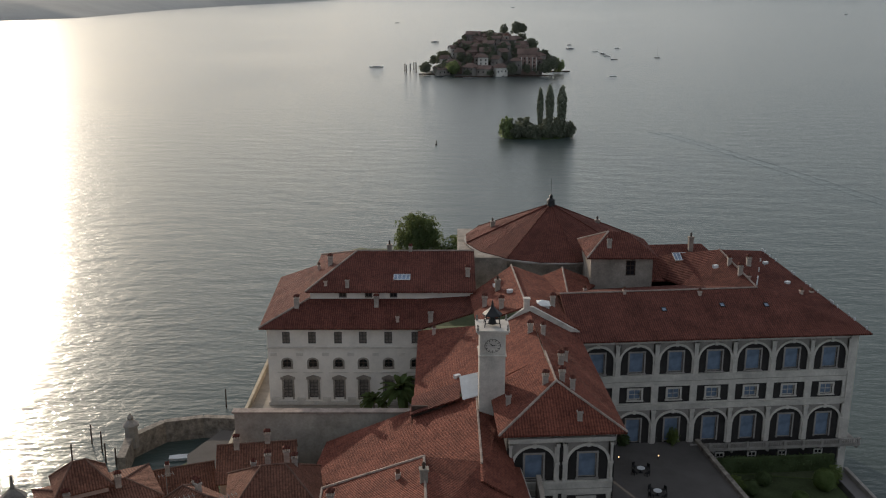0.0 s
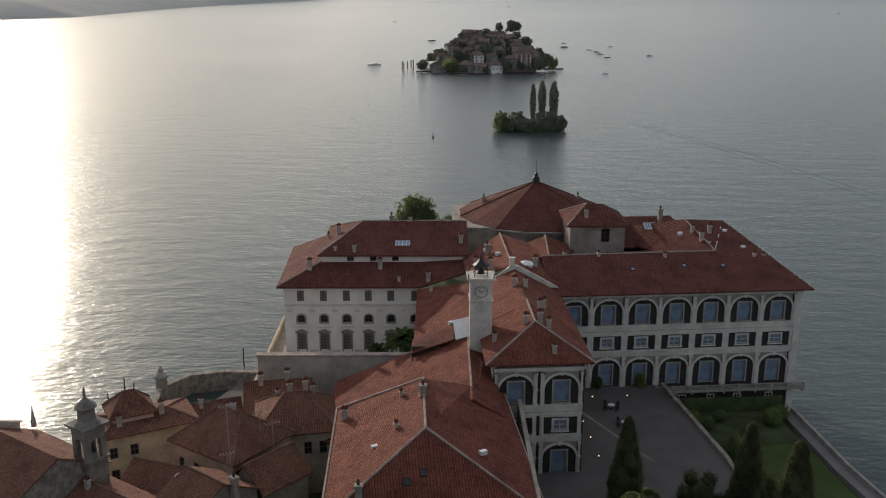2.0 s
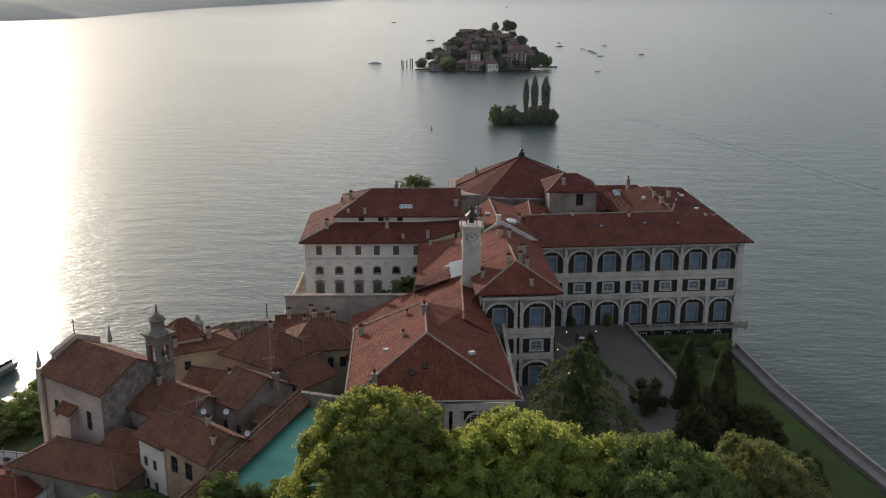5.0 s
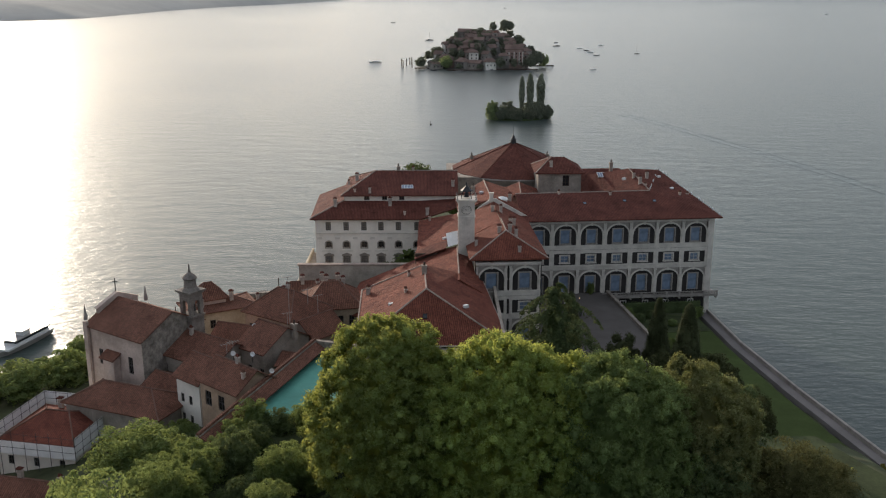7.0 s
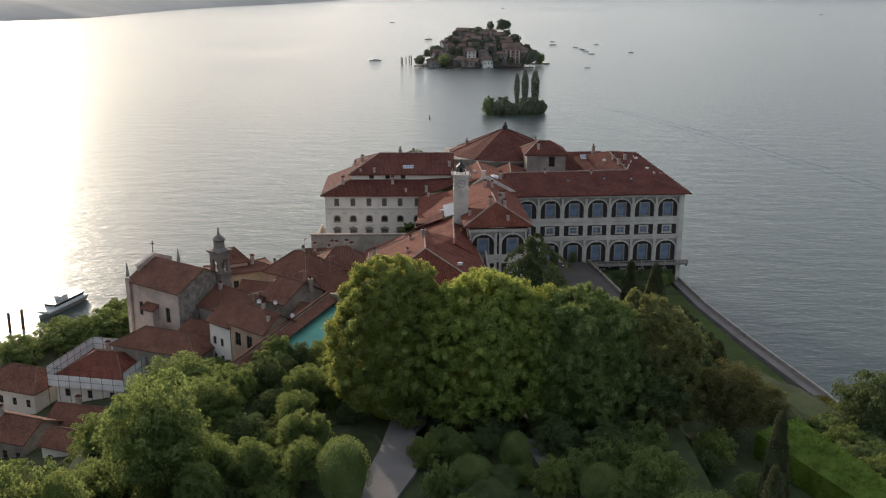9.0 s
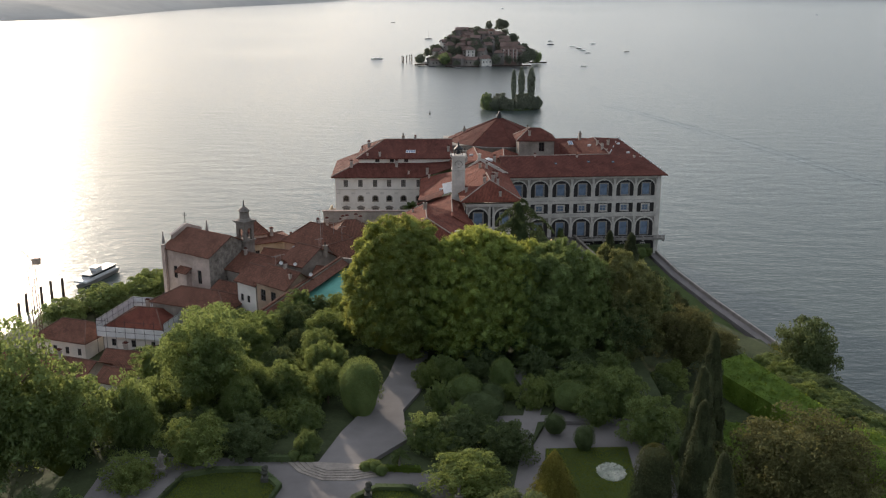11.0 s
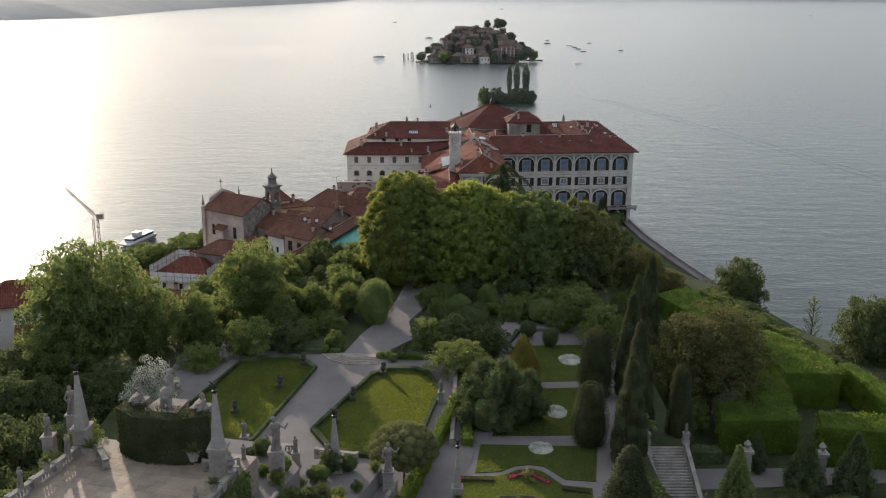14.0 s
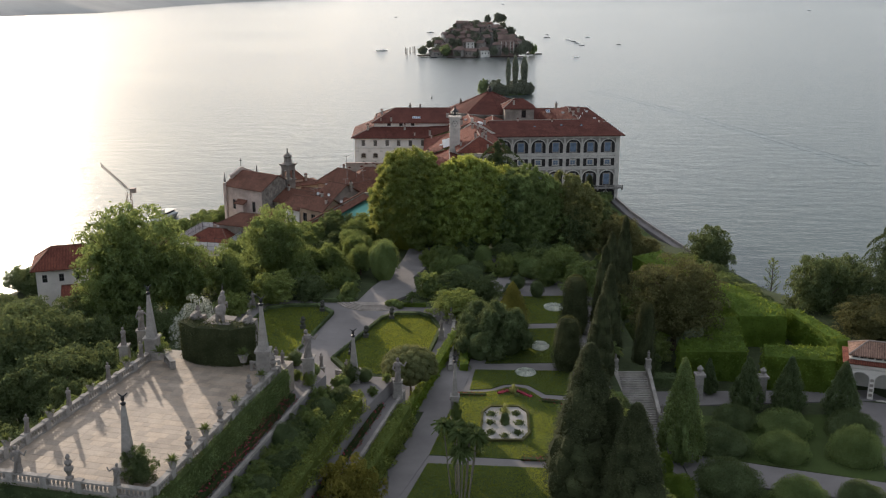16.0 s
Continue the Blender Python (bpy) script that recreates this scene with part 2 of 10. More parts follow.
M = {
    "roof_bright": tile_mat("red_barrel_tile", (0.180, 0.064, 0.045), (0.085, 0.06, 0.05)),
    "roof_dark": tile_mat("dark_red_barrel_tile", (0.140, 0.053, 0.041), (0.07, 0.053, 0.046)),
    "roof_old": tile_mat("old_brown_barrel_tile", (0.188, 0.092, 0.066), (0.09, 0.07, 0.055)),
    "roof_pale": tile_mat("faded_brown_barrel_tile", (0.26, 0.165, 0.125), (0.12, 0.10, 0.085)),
    "ridge": surf("mortared_ridge_tile", (0.36, 0.29, 0.25), 0.85, 0.35, 0.6, 3.0),
    "ridge_old": surf("weathered_brown_ridge_tile", (0.19, 0.115, 0.09), 0.88, 0.35, 0.6, 3.0),
    "terrace_stucco": surf("stained_pale_terrace_stucco", (0.43, 0.39, 0.335), 0.9, 0.3, 0.25, 2.5),
    "stucco_white": surf("aged_white_stucco", (0.72, 0.67, 0.61), 0.85, 0.12, 0.3, 4.0),
    "stucco_trim": surf("pale_grey_stone_trim", (0.60, 0.555, 0.50), 0.8, 0.24, 0.4, 4.0),
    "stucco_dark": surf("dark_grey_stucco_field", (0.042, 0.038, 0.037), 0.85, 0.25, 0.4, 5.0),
    "spandrel": surf("grey_stucco_spandrel", (0.30, 0.27, 0.245), 0.88, 0.25, 0.4, 4.0),
    "window_stone": surf("brown_grey_window_stone", (0.33, 0.30, 0.275), 0.85, 0.25, 0.6, 5.0),
    "stucco_chim": surf("weathered_chimney_plaster", (0.42, 0.37, 0.33), 0.9, 0.3, 0.8, 5.0),
    "stucco_grey": surf("grey_brown_stucco", (0.32, 0.28, 0.24), 0.9, 0.38, 0.35, 4.0),
    "stucco_pink": surf("pale_pink_stucco", (0.52, 0.42, 0.365), 0.88, 0.28, 0.3, 4.0),
    "stucco_cream": surf("cream_yellow_stucco", (0.47, 0.40, 0.30), 0.88, 0.34, 0.3, 4.0),
    "stucco_ochre": surf("faded_ochre_stucco", (0.43, 0.31, 0.225), 0.88, 0.34, 0.3, 4.0),
    "stone": surf("weathered_grey_stone", (0.31, 0.285, 0.26), 0.88, 0.28, 0.5, 3.0, 0.3),
    "stone_pale": surf("pale_weathered_limestone", (0.33, 0.29, 0.255), 0.88, 0.28, 0.5, 3.0, 0.25),
    "tower_stone": surf("stained_belfry_stone", (0.225, 0.20, 0.178), 0.9, 0.4, 0.6, 3.0, 0.25),
    "statue": surf("lichen_grey_statue_stone", (0.24, 0.215, 0.195), 0.85, 0.3, 1.2, 6.0, 0.2),
    "rubble": surf("rubble_masonry", (0.29, 0.255, 0.22), 0.92, 0.5, 0.8, 2.2, 0.6),
    "gravel": surf("grey_gravel_path", (0.20, 0.185, 0.18), 0.95, 0.18, 0.12, 9.0, 0.2),
    "sand": surf("pale_bed_gravel", (0.33, 0.315, 0.295), 0.95, 0.25, 0.5, 8.0, 0.2),
    "gravel_dark": surf("dark_courtyard_gravel", (0.115, 0.105, 0.10), 0.95, 0.2, 0.12, 9.0, 0.2),
    "statue_dark": surf("dark_mossy_stone", (0.085, 0.085, 0.07), 0.85, 0.3, 1.2, 6.0, 0.2),
    "paving": surf("pale_terrace_paving", (0.30, 0.26, 0.215), 0.75, 0.24, 0.35, 3.0, 0.12),
    "slab": slab_mat("worn_terrace_slab", (0.33, 0.272, 0.215)),
    "lawn": surf("mown_lawn", (0.058, 0.082, 0.024), 0.95, 0.26, 0.12, 4.0, 0.3),
    "soil": surf("shaded_garden_soil", (0.06, 0.075, 0.035), 0.95, 0.35, 0.2, 2.0, 0.4),
    "earth": surf("island_earth_and_scrub", (0.075, 0.085, 0.045), 0.95, 0.35, 0.15, 1.5, 0.4),
    "bark": surf("grey_brown_bark", (0.12, 0.09, 0.065), 0.95, 0.3, 0.8, 6.0, 0.4),
    "palm_bark": surf("pale_fibrous_palm_trunk", (0.21, 0.185, 0.155), 0.95, 0.3, 0.8, 6.0, 0.3),
    "wood_dark": surf("dark_weathered_wood", (0.07, 0.05, 0.04), 0.8, 0.3, 0.8, 6.0),
    "shutter": surf("grey_brown_shutter_paint", (0.11, 0.10, 0.095), 0.75, 0.2, 0.8, 6.0),
    "shutter_pale": surf("pale_brown_louvre_paint", (0.23, 0.205, 0.18), 0.75, 0.3, 1.2, 8.0),
    "far_quay": surf("dark_wet_quay_stone", (0.210, 0.203, 0.189), 0.9, 0.35, 0.1, 1.0, 0.0),
    "iron": surf("dark_wrought_iron", (0.03, 0.03, 0.032), 0.5, 0.2, 1.0, 8.0, 0.05, 0.6),
    "boat_white": surf("white_boat_paint", (0.62, 0.63, 0.64), 0.4, 0.1, 0.5, 5.0, 0.02),
    "boat_grey": surf("grey_boat_paint", (0.28, 0.27, 0.26), 0.45, 0.15, 0.5, 5.0, 0.02),
    "boat_dark": surf("dark_boat_hull_paint", (0.03, 0.035, 0.045), 0.35, 0.2, 0.5, 5.0, 0.02),
    "tarp": surf("turquoise_court_surface", (0.115, 0.32, 0.265), 0.7, 0.16, 0.15, 3.0, 0.05),
    "sheet": surf("white_scaffold_sheeting", (0.72, 0.72, 0.72), 0.7, 0.12, 0.5, 3.0, 0.1),
    # the sky's reflection is put into the blue base colour of these panes
    "glass": glass_mat("sky_reflection_blue_glass", (0.185, 0.24, 0.33)),
    "glass_dark": glass_mat("dark_window_glass", (0.02, 0.022, 0.025)),
    "leaf_camphor": leaf_mat("camphor_leaf", (0.20, 0.27, 0.10), (0.92, 0.88, 0.15), 0.45, 0.46),
    "leaf_camphor_olive": leaf_mat("olive_camphor_leaf", (0.175, 0.228, 0.09), (0.76, 0.71, 0.13), 0.45, 0.47),
    "leaf_green": leaf_mat("broadleaf_green", (0.152, 0.202, 0.09), (0.50, 0.55, 0.14), 0.4, 0.45),
    "leaf_olive": leaf_mat("olive_foliage", (0.172, 0.182, 0.086), (0.46, 0.44, 0.13), 0.4, 0.36),
    "leaf_dark": leaf_mat("dark_evergreen", (0.112, 0.145, 0.072), (0.28, 0.31, 0.10), 0.4, 0.34),
    "leaf_mid": leaf_mat("mid_green_evergreen", (0.161, 0.213, 0.090), (0.48, 0.53, 0.14), 0.4, 0.4),
    "leaf_cedar": leaf_mat("blue_green_cedar", (0.075, 0.10, 0.05), (0.2, 0.22, 0.08), 0.4, 0.3),
    "leaf_cypress": leaf_mat("cypress_green", (0.074, 0.085, 0.045), (0.2, 0.19, 0.06), 0.45, 0.26),
    "leaf_red": leaf_mat("bronze_foliage", (0.122, 0.122, 0.058), (0.30, 0.27, 0.09), 0.4, 0.32),
    "leaf_gold": leaf_mat("golden_conifer", (0.21, 0.185, 0.045), (0.36, 0.32, 0.05), 0.3, 0.3),
    "leaf_light": leaf_mat("light_shrub_green", (0.187, 0.231, 0.088), (0.51, 0.55, 0.12), 0.4, 0.4),
    "leaf_hedge": leaf_mat("clipped_hedge_green", (0.117, 0.180, 0.036), (0.45, 0.50, 0.06), 0.35, 0.4),
    "leaf_lawn": leaf_mat("lawn_blades", (0.082, 0.112, 0.032), (0.62, 0.64, 0.05), 0.1, 0.5),
    "leaf_round": leaf_mat("fluffy_olive_leaf", (0.165, 0.175, 0.085), (0.42, 0.40, 0.12), 0.3, 0.36),
    "leaf_tuft": leaf_mat("pale_grass_blades", (0.30, 0.31, 0.13), (0.6, 0.6, 0.2), 0.3, 0.4),
    "leaf_ledge": leaf_mat("loose_hedge_leaf", (0.145, 0.185, 0.060), (0.62, 0.60, 0.12), 0.45, 0.45),
    "leaf_palm": leaf_mat("palm_frond", (0.10, 0.135, 0.055), (0.34, 0.36, 0.10), 0.3, 0.4),
    "blossom": leaf_mat("white_blossom", (0.07, 0.10, 0.05), (0.5, 0.5, 0.42), 0.3, 0.3, (0.62, 0.62, 0.58)),
    "flower_red": leaf_mat("red_flower_bed", (0.065, 0.09, 0.035), (0.18, 0.14, 0.07), 0.3, 0.2, (0.46, 0.065, 0.12)),
    # far island and islet: air haze is mixed into these paler, greyer colours
    "leaf_haze": leaf_mat("haze_tinted_foliage", (0.225, 0.235, 0.19), (0.36, 0.38, 0.24), 0.3, 0.3),
    "leaf_willow": leaf_mat("haze_tinted_willow", (0.27, 0.32, 0.17), (0.5, 0.56, 0.25), 0.3, 0.4),
    "far_white": surf("haze_tinted_whitewash", (0.740, 0.700, 0.640), 0.9, 0.25, 0.1, 1.0, 0.0, 0.0, 0.25),
    "far_stone": surf("haze_tinted_stone", (0.36, 0.325, 0.295), 0.9, 0.35, 0.1, 1.0, 0.0, 0.0, 0.4),
    "far_pink": surf("haze_tinted_rose_stucco", (0.380, 0.270, 0.235), 0.9, 0.3, 0.1, 1.0, 0.0, 0.0, 0.4),
    "far_wall": surf("haze_tinted_stucco", (0.46, 0.405, 0.36), 0.9, 0.3, 0.1, 1.0, 0.0, 0.0, 0.65),
    "far_roof": surf("haze_tinted_roof", (0.235, 0.165, 0.142), 0.9, 0.35, 0.1, 1.0, 0.0, 0.0, 0.4),
    # pale blue-grey stands for the haze in front of the woods
    "hill": surf("haze_tinted_hillside", (0.30, 0.315, 0.315), 0.95, 0.12, 0.004, 0.02, 0.0),
    "water": water_mat(),
}

# ---- building blocks ----
class Shape:
    """Points and faces of one mesh, in world metres."""

    def __init__(self):
        self.v, self.f, self.m = [], [], []

    def add(self, verts, faces, slot=0):
        k = len(self.v)
        self.v += [tuple(p) for p in verts]
        self.f += [tuple(i + k for i in f) for f in faces]
        self.m += [slot] * len(faces)
        return self

    def box(self, x0, x1, y0, y1, z0, z1, slot=0, turn=None):
        vs = [(x, y, z) for z in (z0, z1) for x, y in ((x0, y0), (x1, y0), (x1, y1), (x0, y1))]
        if turn:
            vs = [turn(*p) for p in vs]
        return self.add(vs, [(3, 2, 1, 0), (4, 5, 6, 7), (0, 1, 5, 4), (1, 2, 6, 5), (2, 3, 7, 6), (3, 0, 4, 7)], slot)

    def prism(self, poly, z0, z1, slot=0):
        n = len(poly)
        vs = [(x, y, z0) for x, y in poly] + [(x, y, z1) for x, y in poly]
        fs = [tuple(range(n))[::-1], tuple(range(n, 2 * n))] + [(i, (i + 1) % n, n + (i + 1) % n, n + i) for i in range(n)]
        return self.add(vs, fs, slot)

    def lathe(self, cx, cy, profile, n=12, slot=0, squash=1.0):
        vs = [(cx + r * math.cos(2 * math.pi * i / n), cy + squash * r * math.sin(2 * math.pi * i / n), z) for r, z in profile for i in range(n)]
        fs = [(j * n + i, j * n + (i + 1) % n, (j + 1) * n + (i + 1) % n, (j + 1) * n + i) for j in range(len(profile) - 1) for i in range(n)]
        fs += [tuple(range(n))[::-1], tuple(range(len(vs) - n, len(vs)))]
        return self.add(vs, fs, slot)

    def tube(self, pts, r0, r1=None, n=6, slot=0):
        r1 = r0 if r1 is None else r1
        pts = [Vector(p) for p in pts]
        vs = []
        for k, p in enumerate(pts):
            way = (pts[min(k + 1, len(pts) - 1)] - pts[max(k - 1, 0)]).normalized()
            side = way.cross(Vector((0.31, 0.95, 0.05))).normalized()
            up = way.cross(side)
            r = r0 + (r1 - r0) * k / max(1, len(pts) - 1)
            vs += [p + side * (r * math.cos(2 * math.pi * i / n)) + up * (r * math.sin(2 * math.pi * i / n)) for i in range(n)]
        fs = [(j * n + i, j * n + (i + 1) % n, (j + 1) * n + (i + 1) % n, (j + 1) * n + i) for j in range(len(pts) - 1) for i in range(n)]
        fs += [tuple(range(n))[::-1], tuple(range(len(vs) - n, len(vs)))]
        return self.add(vs, fs, slot)

    def blob(self, c, r, rough=0.2, n=10, slot=0, seed=0):
        """A lumpy rounded body."""
        vs, fs = [], []
        rings = n // 2 + 1
        for j in range(rings + 1):
            a = math.pi * j / rings
            for i in range(n):
                b = 2 * math.pi * i / n
                d = Vector((math.sin(a) * math.cos(b), math.sin(a) * math.sin(b), math.cos(a)))
                k = 1 + rough * noise.noise(d * 1.7 + Vector((seed * 7.1, seed * 3.3, 0)))
                vs.append((c[0] + d.x * r[0] * k, c[1] + d.y * r[1] * k, c[2] + d.z * r[2] * k))
        fs = [(j * n + i, j * n + (i + 1) % n, (j + 1) * n + (i + 1) % n, (j + 1) * n + i) for j in range(rings) for i in range(n)]
        return self.add(vs, fs, slot)

    def slab(self, polys, thick, slot=0):
        """Roof planes given by their upper outlines, closed below at the given thickness."""
        keys, vs = {}, []
        fs = []
        for poly in polys:
            f = []
            for p in poly:
                key = tuple(round(c, 3) for c in p)
                if key not in keys:
                    keys[key] = len(vs)
                    vs.append(key)
                f.append(keys[key])
            fs.append(tuple(f))
        n = len(vs)
        edges = {}
        for f in fs:
            for a, b in zip(f, f[1:] + f[:1]):
                edges.setdefault((min(a, b), max(a, b)), []).append((a, b))
        low = [(x, y, z - thick) for x, y, z in vs]
        under = [tuple(i + n for i in f[::-1]) for f in fs]
        rim = [(e[0][1], e[0][0], e[0][0] + n, e[0][1] + n) for e in edges.values() if len(e) == 1]
        return self.add(vs + low, fs + under + rim, slot)

    def mesh(self, name, mats, origin=(0, 0, 0), smooth=False):
        me = bpy.data.meshes.new(name)
        v = np.array(self.v, dtype=float) - np.array(origin)
        me.from_pydata(v.tolist(), [], self.f)
        for m in mats if isinstance(mats, (list, tuple)) else [mats]:
            me.materials.append(m)
        me.polygons.foreach_set("material_index", self.m)
        if smooth:
            me.polygons.foreach_set("use_smooth", [True] * len(self.f))
        lay = me.uv_layers.new(name="metres")
        uvs = np.zeros((len(me.loops), 2))
        for p in me.polygons:
            nrm = p.normal
            if abs(nrm.z) > 0.995 or (abs(nrm.x) < 1e-6 and abs(nrm.y) < 1e-6):
                u = Vector((1, 0, 0))
            else:
                u = Vector((-nrm.y, nrm.x, 0)).normalized()
            w = nrm.cross(u)
            for li in p.loop_indices:
                co = me.vertices[me.loops[li].vertex_index].co
                uvs[li] = (co.dot(u), co.dot(w))
        lay.data.foreach_set("uv", uvs.ravel())
        return me


ORIGIN = {}


def thing(name, at, label, category, group="", kind="", turn=0.0):
    ob = new(name)
    ob.empty_display_size = 0.5
    ob.matrix_world = pose(*at, 0, 0, turn)
    ORIGIN[ob.name] = tuple(at)
    return tagged(ob, label, category, group, kind)


def part(name, shape, mats, parent, label="", smooth=False):
    """One mesh under a thing or a part; the shape is given in world metres."""
    o = ORIGIN[parent.name]
    ob = new(name, shape.mesh(name, mats, o, smooth))
    ob.parent = parent
    ORIGIN[ob.name] = o
    return tagged(ob, label)


def again(name, mesh, parent, at, turn=0.0, scale=(1, 1, 1), label=""):
    """A piece that shares its mesh with others, set at a place in the world under its thing."""
    o = ORIGIN[parent.name]
    ob = new(name, mesh)
    ob.parent = parent
    ob.matrix_local = Matrix.LocRotScale(Vector(at) - Vector(o), Euler((0, 0, radians(turn))), Vector(scale))
    ORIGIN[ob.name] = o
    return tagged(ob, label)


def single(name, shape, mats, label, category, group="", kind="", at=None, smooth=False):
    """A thing of one mesh, with its origin at its base."""
    if at is None:
        lo = np.min(np.array(shape.v), axis=0)
        hi = np.max(np.array(shape.v), axis=0)
        at = ((lo[0] + hi[0]) / 2, (lo[1] + hi[1]) / 2, lo[2])
    ob = new(name, shape.mesh(name, mats, at, smooth))
    ob.location = at
    ORIGIN[ob.name] = tuple(at)
    return tagged(ob, label, category, group, kind)


def setting(name, shape, mats, label, category="ground", smooth=False):
    return single(name, shape, mats, label, category, "", "structure", (0, 0, 0), smooth)


class Face:
    """A wall's plane: u runs along it, d stands out of it, z up."""

    def __init__(self, x, y, turn):
        self.x, self.y, a = x, y, radians(turn)
        self.c, self.s = math.cos(a), math.sin(a)
        self.turn = turn

    def __call__(self, u, d, z):
        return (self.x + u * self.c + d * self.s, self.y + u * self.s - d * self.c, z)

    def uv(self, x, y):
        return (x - self.x) * self.c + (y - self.y) * self.s


def wall(shape, face, u0, u1, z0, z1, thick, holes=()):
    """A wall with rectangular holes (u0, u1, z0, z1) that go right through it."""
    us = sorted({u0, u1, *[h[0] for h in holes], *[h[1] for h in holes]})
    zs = sorted({z0, z1, *[h[2] for h in holes], *[h[3] for h in holes]})
    us, zs = [u for u in us if u0 <= u <= u1], [z for z in zs if z0 <= z <= z1]
    nu, nz = len(us) - 1, len(zs) - 1

    def solid(i, j):
        if not (0 <= i < nu and 0 <= j < nz):
            return False
        u, z = (us[i] + us[i + 1]) / 2, (zs[j] + zs[j + 1]) / 2
        return not any(h[0] < u < h[1] and h[2] < z < h[3] for h in holes)

    for i in range(nu):
        for j in range(nz):
            if not solid(i, j):
                continue
            a, b, c, d = us[i], us[i + 1], zs[j], zs[j + 1]
            P = face
            shape.add([P(a, 0, c), P(b, 0, c), P(b, 0, d), P(a, 0, d)], [(0, 1, 2, 3)])
            shape.add([P(a, -thick, c), P(b, -thick, c), P(b, -thick, d), P(a, -thick, d)], [(3, 2, 1, 0)])
            for di, dj, (p, q) in ((-1, 0, ((a, c), (a, d))), (1, 0, ((b, d), (b, c))), (0, -1, ((b, c), (a, c))), (0, 1, ((a, d), (b, d)))):
                if not solid(i + di, j + dj):
                    shape.add([P(p[0], 0, p[1]), P(q[0], 0, q[1]), P(q[0], -thick, q[1]), P(p[0], -thick, p[1])], [(0, 1, 2, 3)])
    return shape


def fbox(shape, face, u0, u1, d0, d1, z0, z1, slot=0):
    return shape.box(u0, u1, d0, d1, z0, z1, slot, turn=face)


def arch_plate(shape, half, spring, top, width, d0, d1, ring=0.0, rise=None):
    """The plate above an arched field: local u, d, z about the arch's middle; the arch springs at z = spring."""
    n = 14
    rise = half if rise is None else rise
    for k in range(n):
        a0, a1 = math.pi * k / n, math.pi * (k + 1) / n
        p0 = (-half * math.cos(a0), spring + rise * math.sin(a0))
        p1 = (-half * math.cos(a1), spring + rise * math.sin(a1))
        if ring:
            q0 = (-(half + ring) * math.cos(a0), spring + (rise + ring) * math.sin(a0))
            q1 = (-(half + ring) * math.cos(a1), spring + (rise + ring) * math.sin(a1))
        else:
            q0, q1 = (p0[0] if abs(p0[0]) < half else math.copysign(width, p0[0]), top), (p1[0] if abs(p1[0]) < half else math.copysign(width, p1[0]), top)
        shape.add([(p0[0], -d1, p0[1]), (p1[0], -d1, p1[1]), (q1[0], -d1, q1[1]), (q0[0], -d1, q0[1]),
                   (p0[0], -d0, p0[1]), (p1[0], -d0, p1[1]), (q1[0], -d0, q1[1]), (q0[0], -d0, q0[1])],
                  [(0, 1, 2, 3), (0, 4, 5, 1), (2, 6, 7, 3), (4, 7, 6, 5)])
    return shape


def window_mesh(w, h, slots, cols=2, rows=3, bar=0.07, rim=0.16):
    """Frame with glazing bars about its own foot, set in the wall; panes are separate."""
    xs = [-w / 2 + rim + (w - 2 * rim) * i / cols for i in range(cols + 1)]
    zs = [rim + (h - 2 * rim) * j / rows for j in range(rows + 1)]
    holes = [(xs[i] + (bar / 2 if i else 0), xs[i + 1] - (bar / 2 if i < cols - 1 else 0), zs[j] + (bar / 2 if j else 0), zs[j + 1] - (bar / 2 if j < rows - 1 else 0))
             for i in range(cols) for j in range(rows)]
    s = wall(Shape(), Face(0, -0.04, 0), -w / 2, w / 2, 0, h, 0.12, holes)
    pane = Shape().box(-w / 2 + rim, w / 2 - rim, 0.09, 0.12, rim, h - rim)
    return s.mesh("window_frame", slots[0]), pane.mesh("pane", slots[1])


def put_window(pair, parent, face, u, z, depth=0.14):
    at = face(u, -depth, z)
    w = again("window", pair[0], parent, at, face.turn)
    p = again("pane", pair[1], parent, at, face.turn)
    p.parent = w
    p.matrix_local = Matrix.Identity(4)
    return w


def ridge_line(shape, pts, r=0.17):
    """A row of mortared cap tiles along a ridge or hip."""
    pts = [Vector(p) for p in pts]
    for a, b in zip(pts, pts[1:]):
        n = max(1, int((b - a).length / 0.5))
        for k in range(n):
            p, q = a.lerp(b, k / n), a.lerp(b, (k + 1.08) / n)
            shape.tube([p + Vector((0, 0, 0.03)), q + Vector((0, 0, 0.05))], r * 0.86, r, 5)
    return shape


def hip(face, u0, u1, d0, d1, ze, zr, hips=(1, 1), along="u", inset=None):
    """Upper outlines and ridge lines of a hipped (1) or gabled (0) roof over a rectangle of a face's plan; d runs backwards."""
    P = lambda u, d, z: face(u, -d, z)
    if along == "u":
        m = (d0 + d1) / 2
        k = inset if inset is not None else (d1 - d0) / 2
        a, b = u0 + k * hips[0], u1 - k * hips[1]
        A, B, C, D = P(u0, d0, ze), P(u1, d0, ze), P(u1, d1, ze), P(u0, d1, ze)
        R, S = P(a, m, zr), P(b, m, zr)
    else:
        m = (u0 + u1) / 2
        k = inset if inset is not None else (u1 - u0) / 2
        a, b = d0 + k * hips[0], d1 - k * hips[1]
        A, B, C, D = P(u1, d0, ze), P(u1, d1, ze), P(u0, d1, ze), P(u0, d0, ze)
        R, S = P(m, a, zr), P(m, b, zr)
    polys = [(A, B, S, R), (C, D, R, S)]
    lines = [(R, S)]
    if hips[0]:
        polys.append((D, A, R))
        lines += [(A, R), (D, R)]
    if hips[1]:
        polys.append((B, C, S))
        lines += [(B, S), (C, S)]
    return polys, lines, (A, B, C, D, R, S)


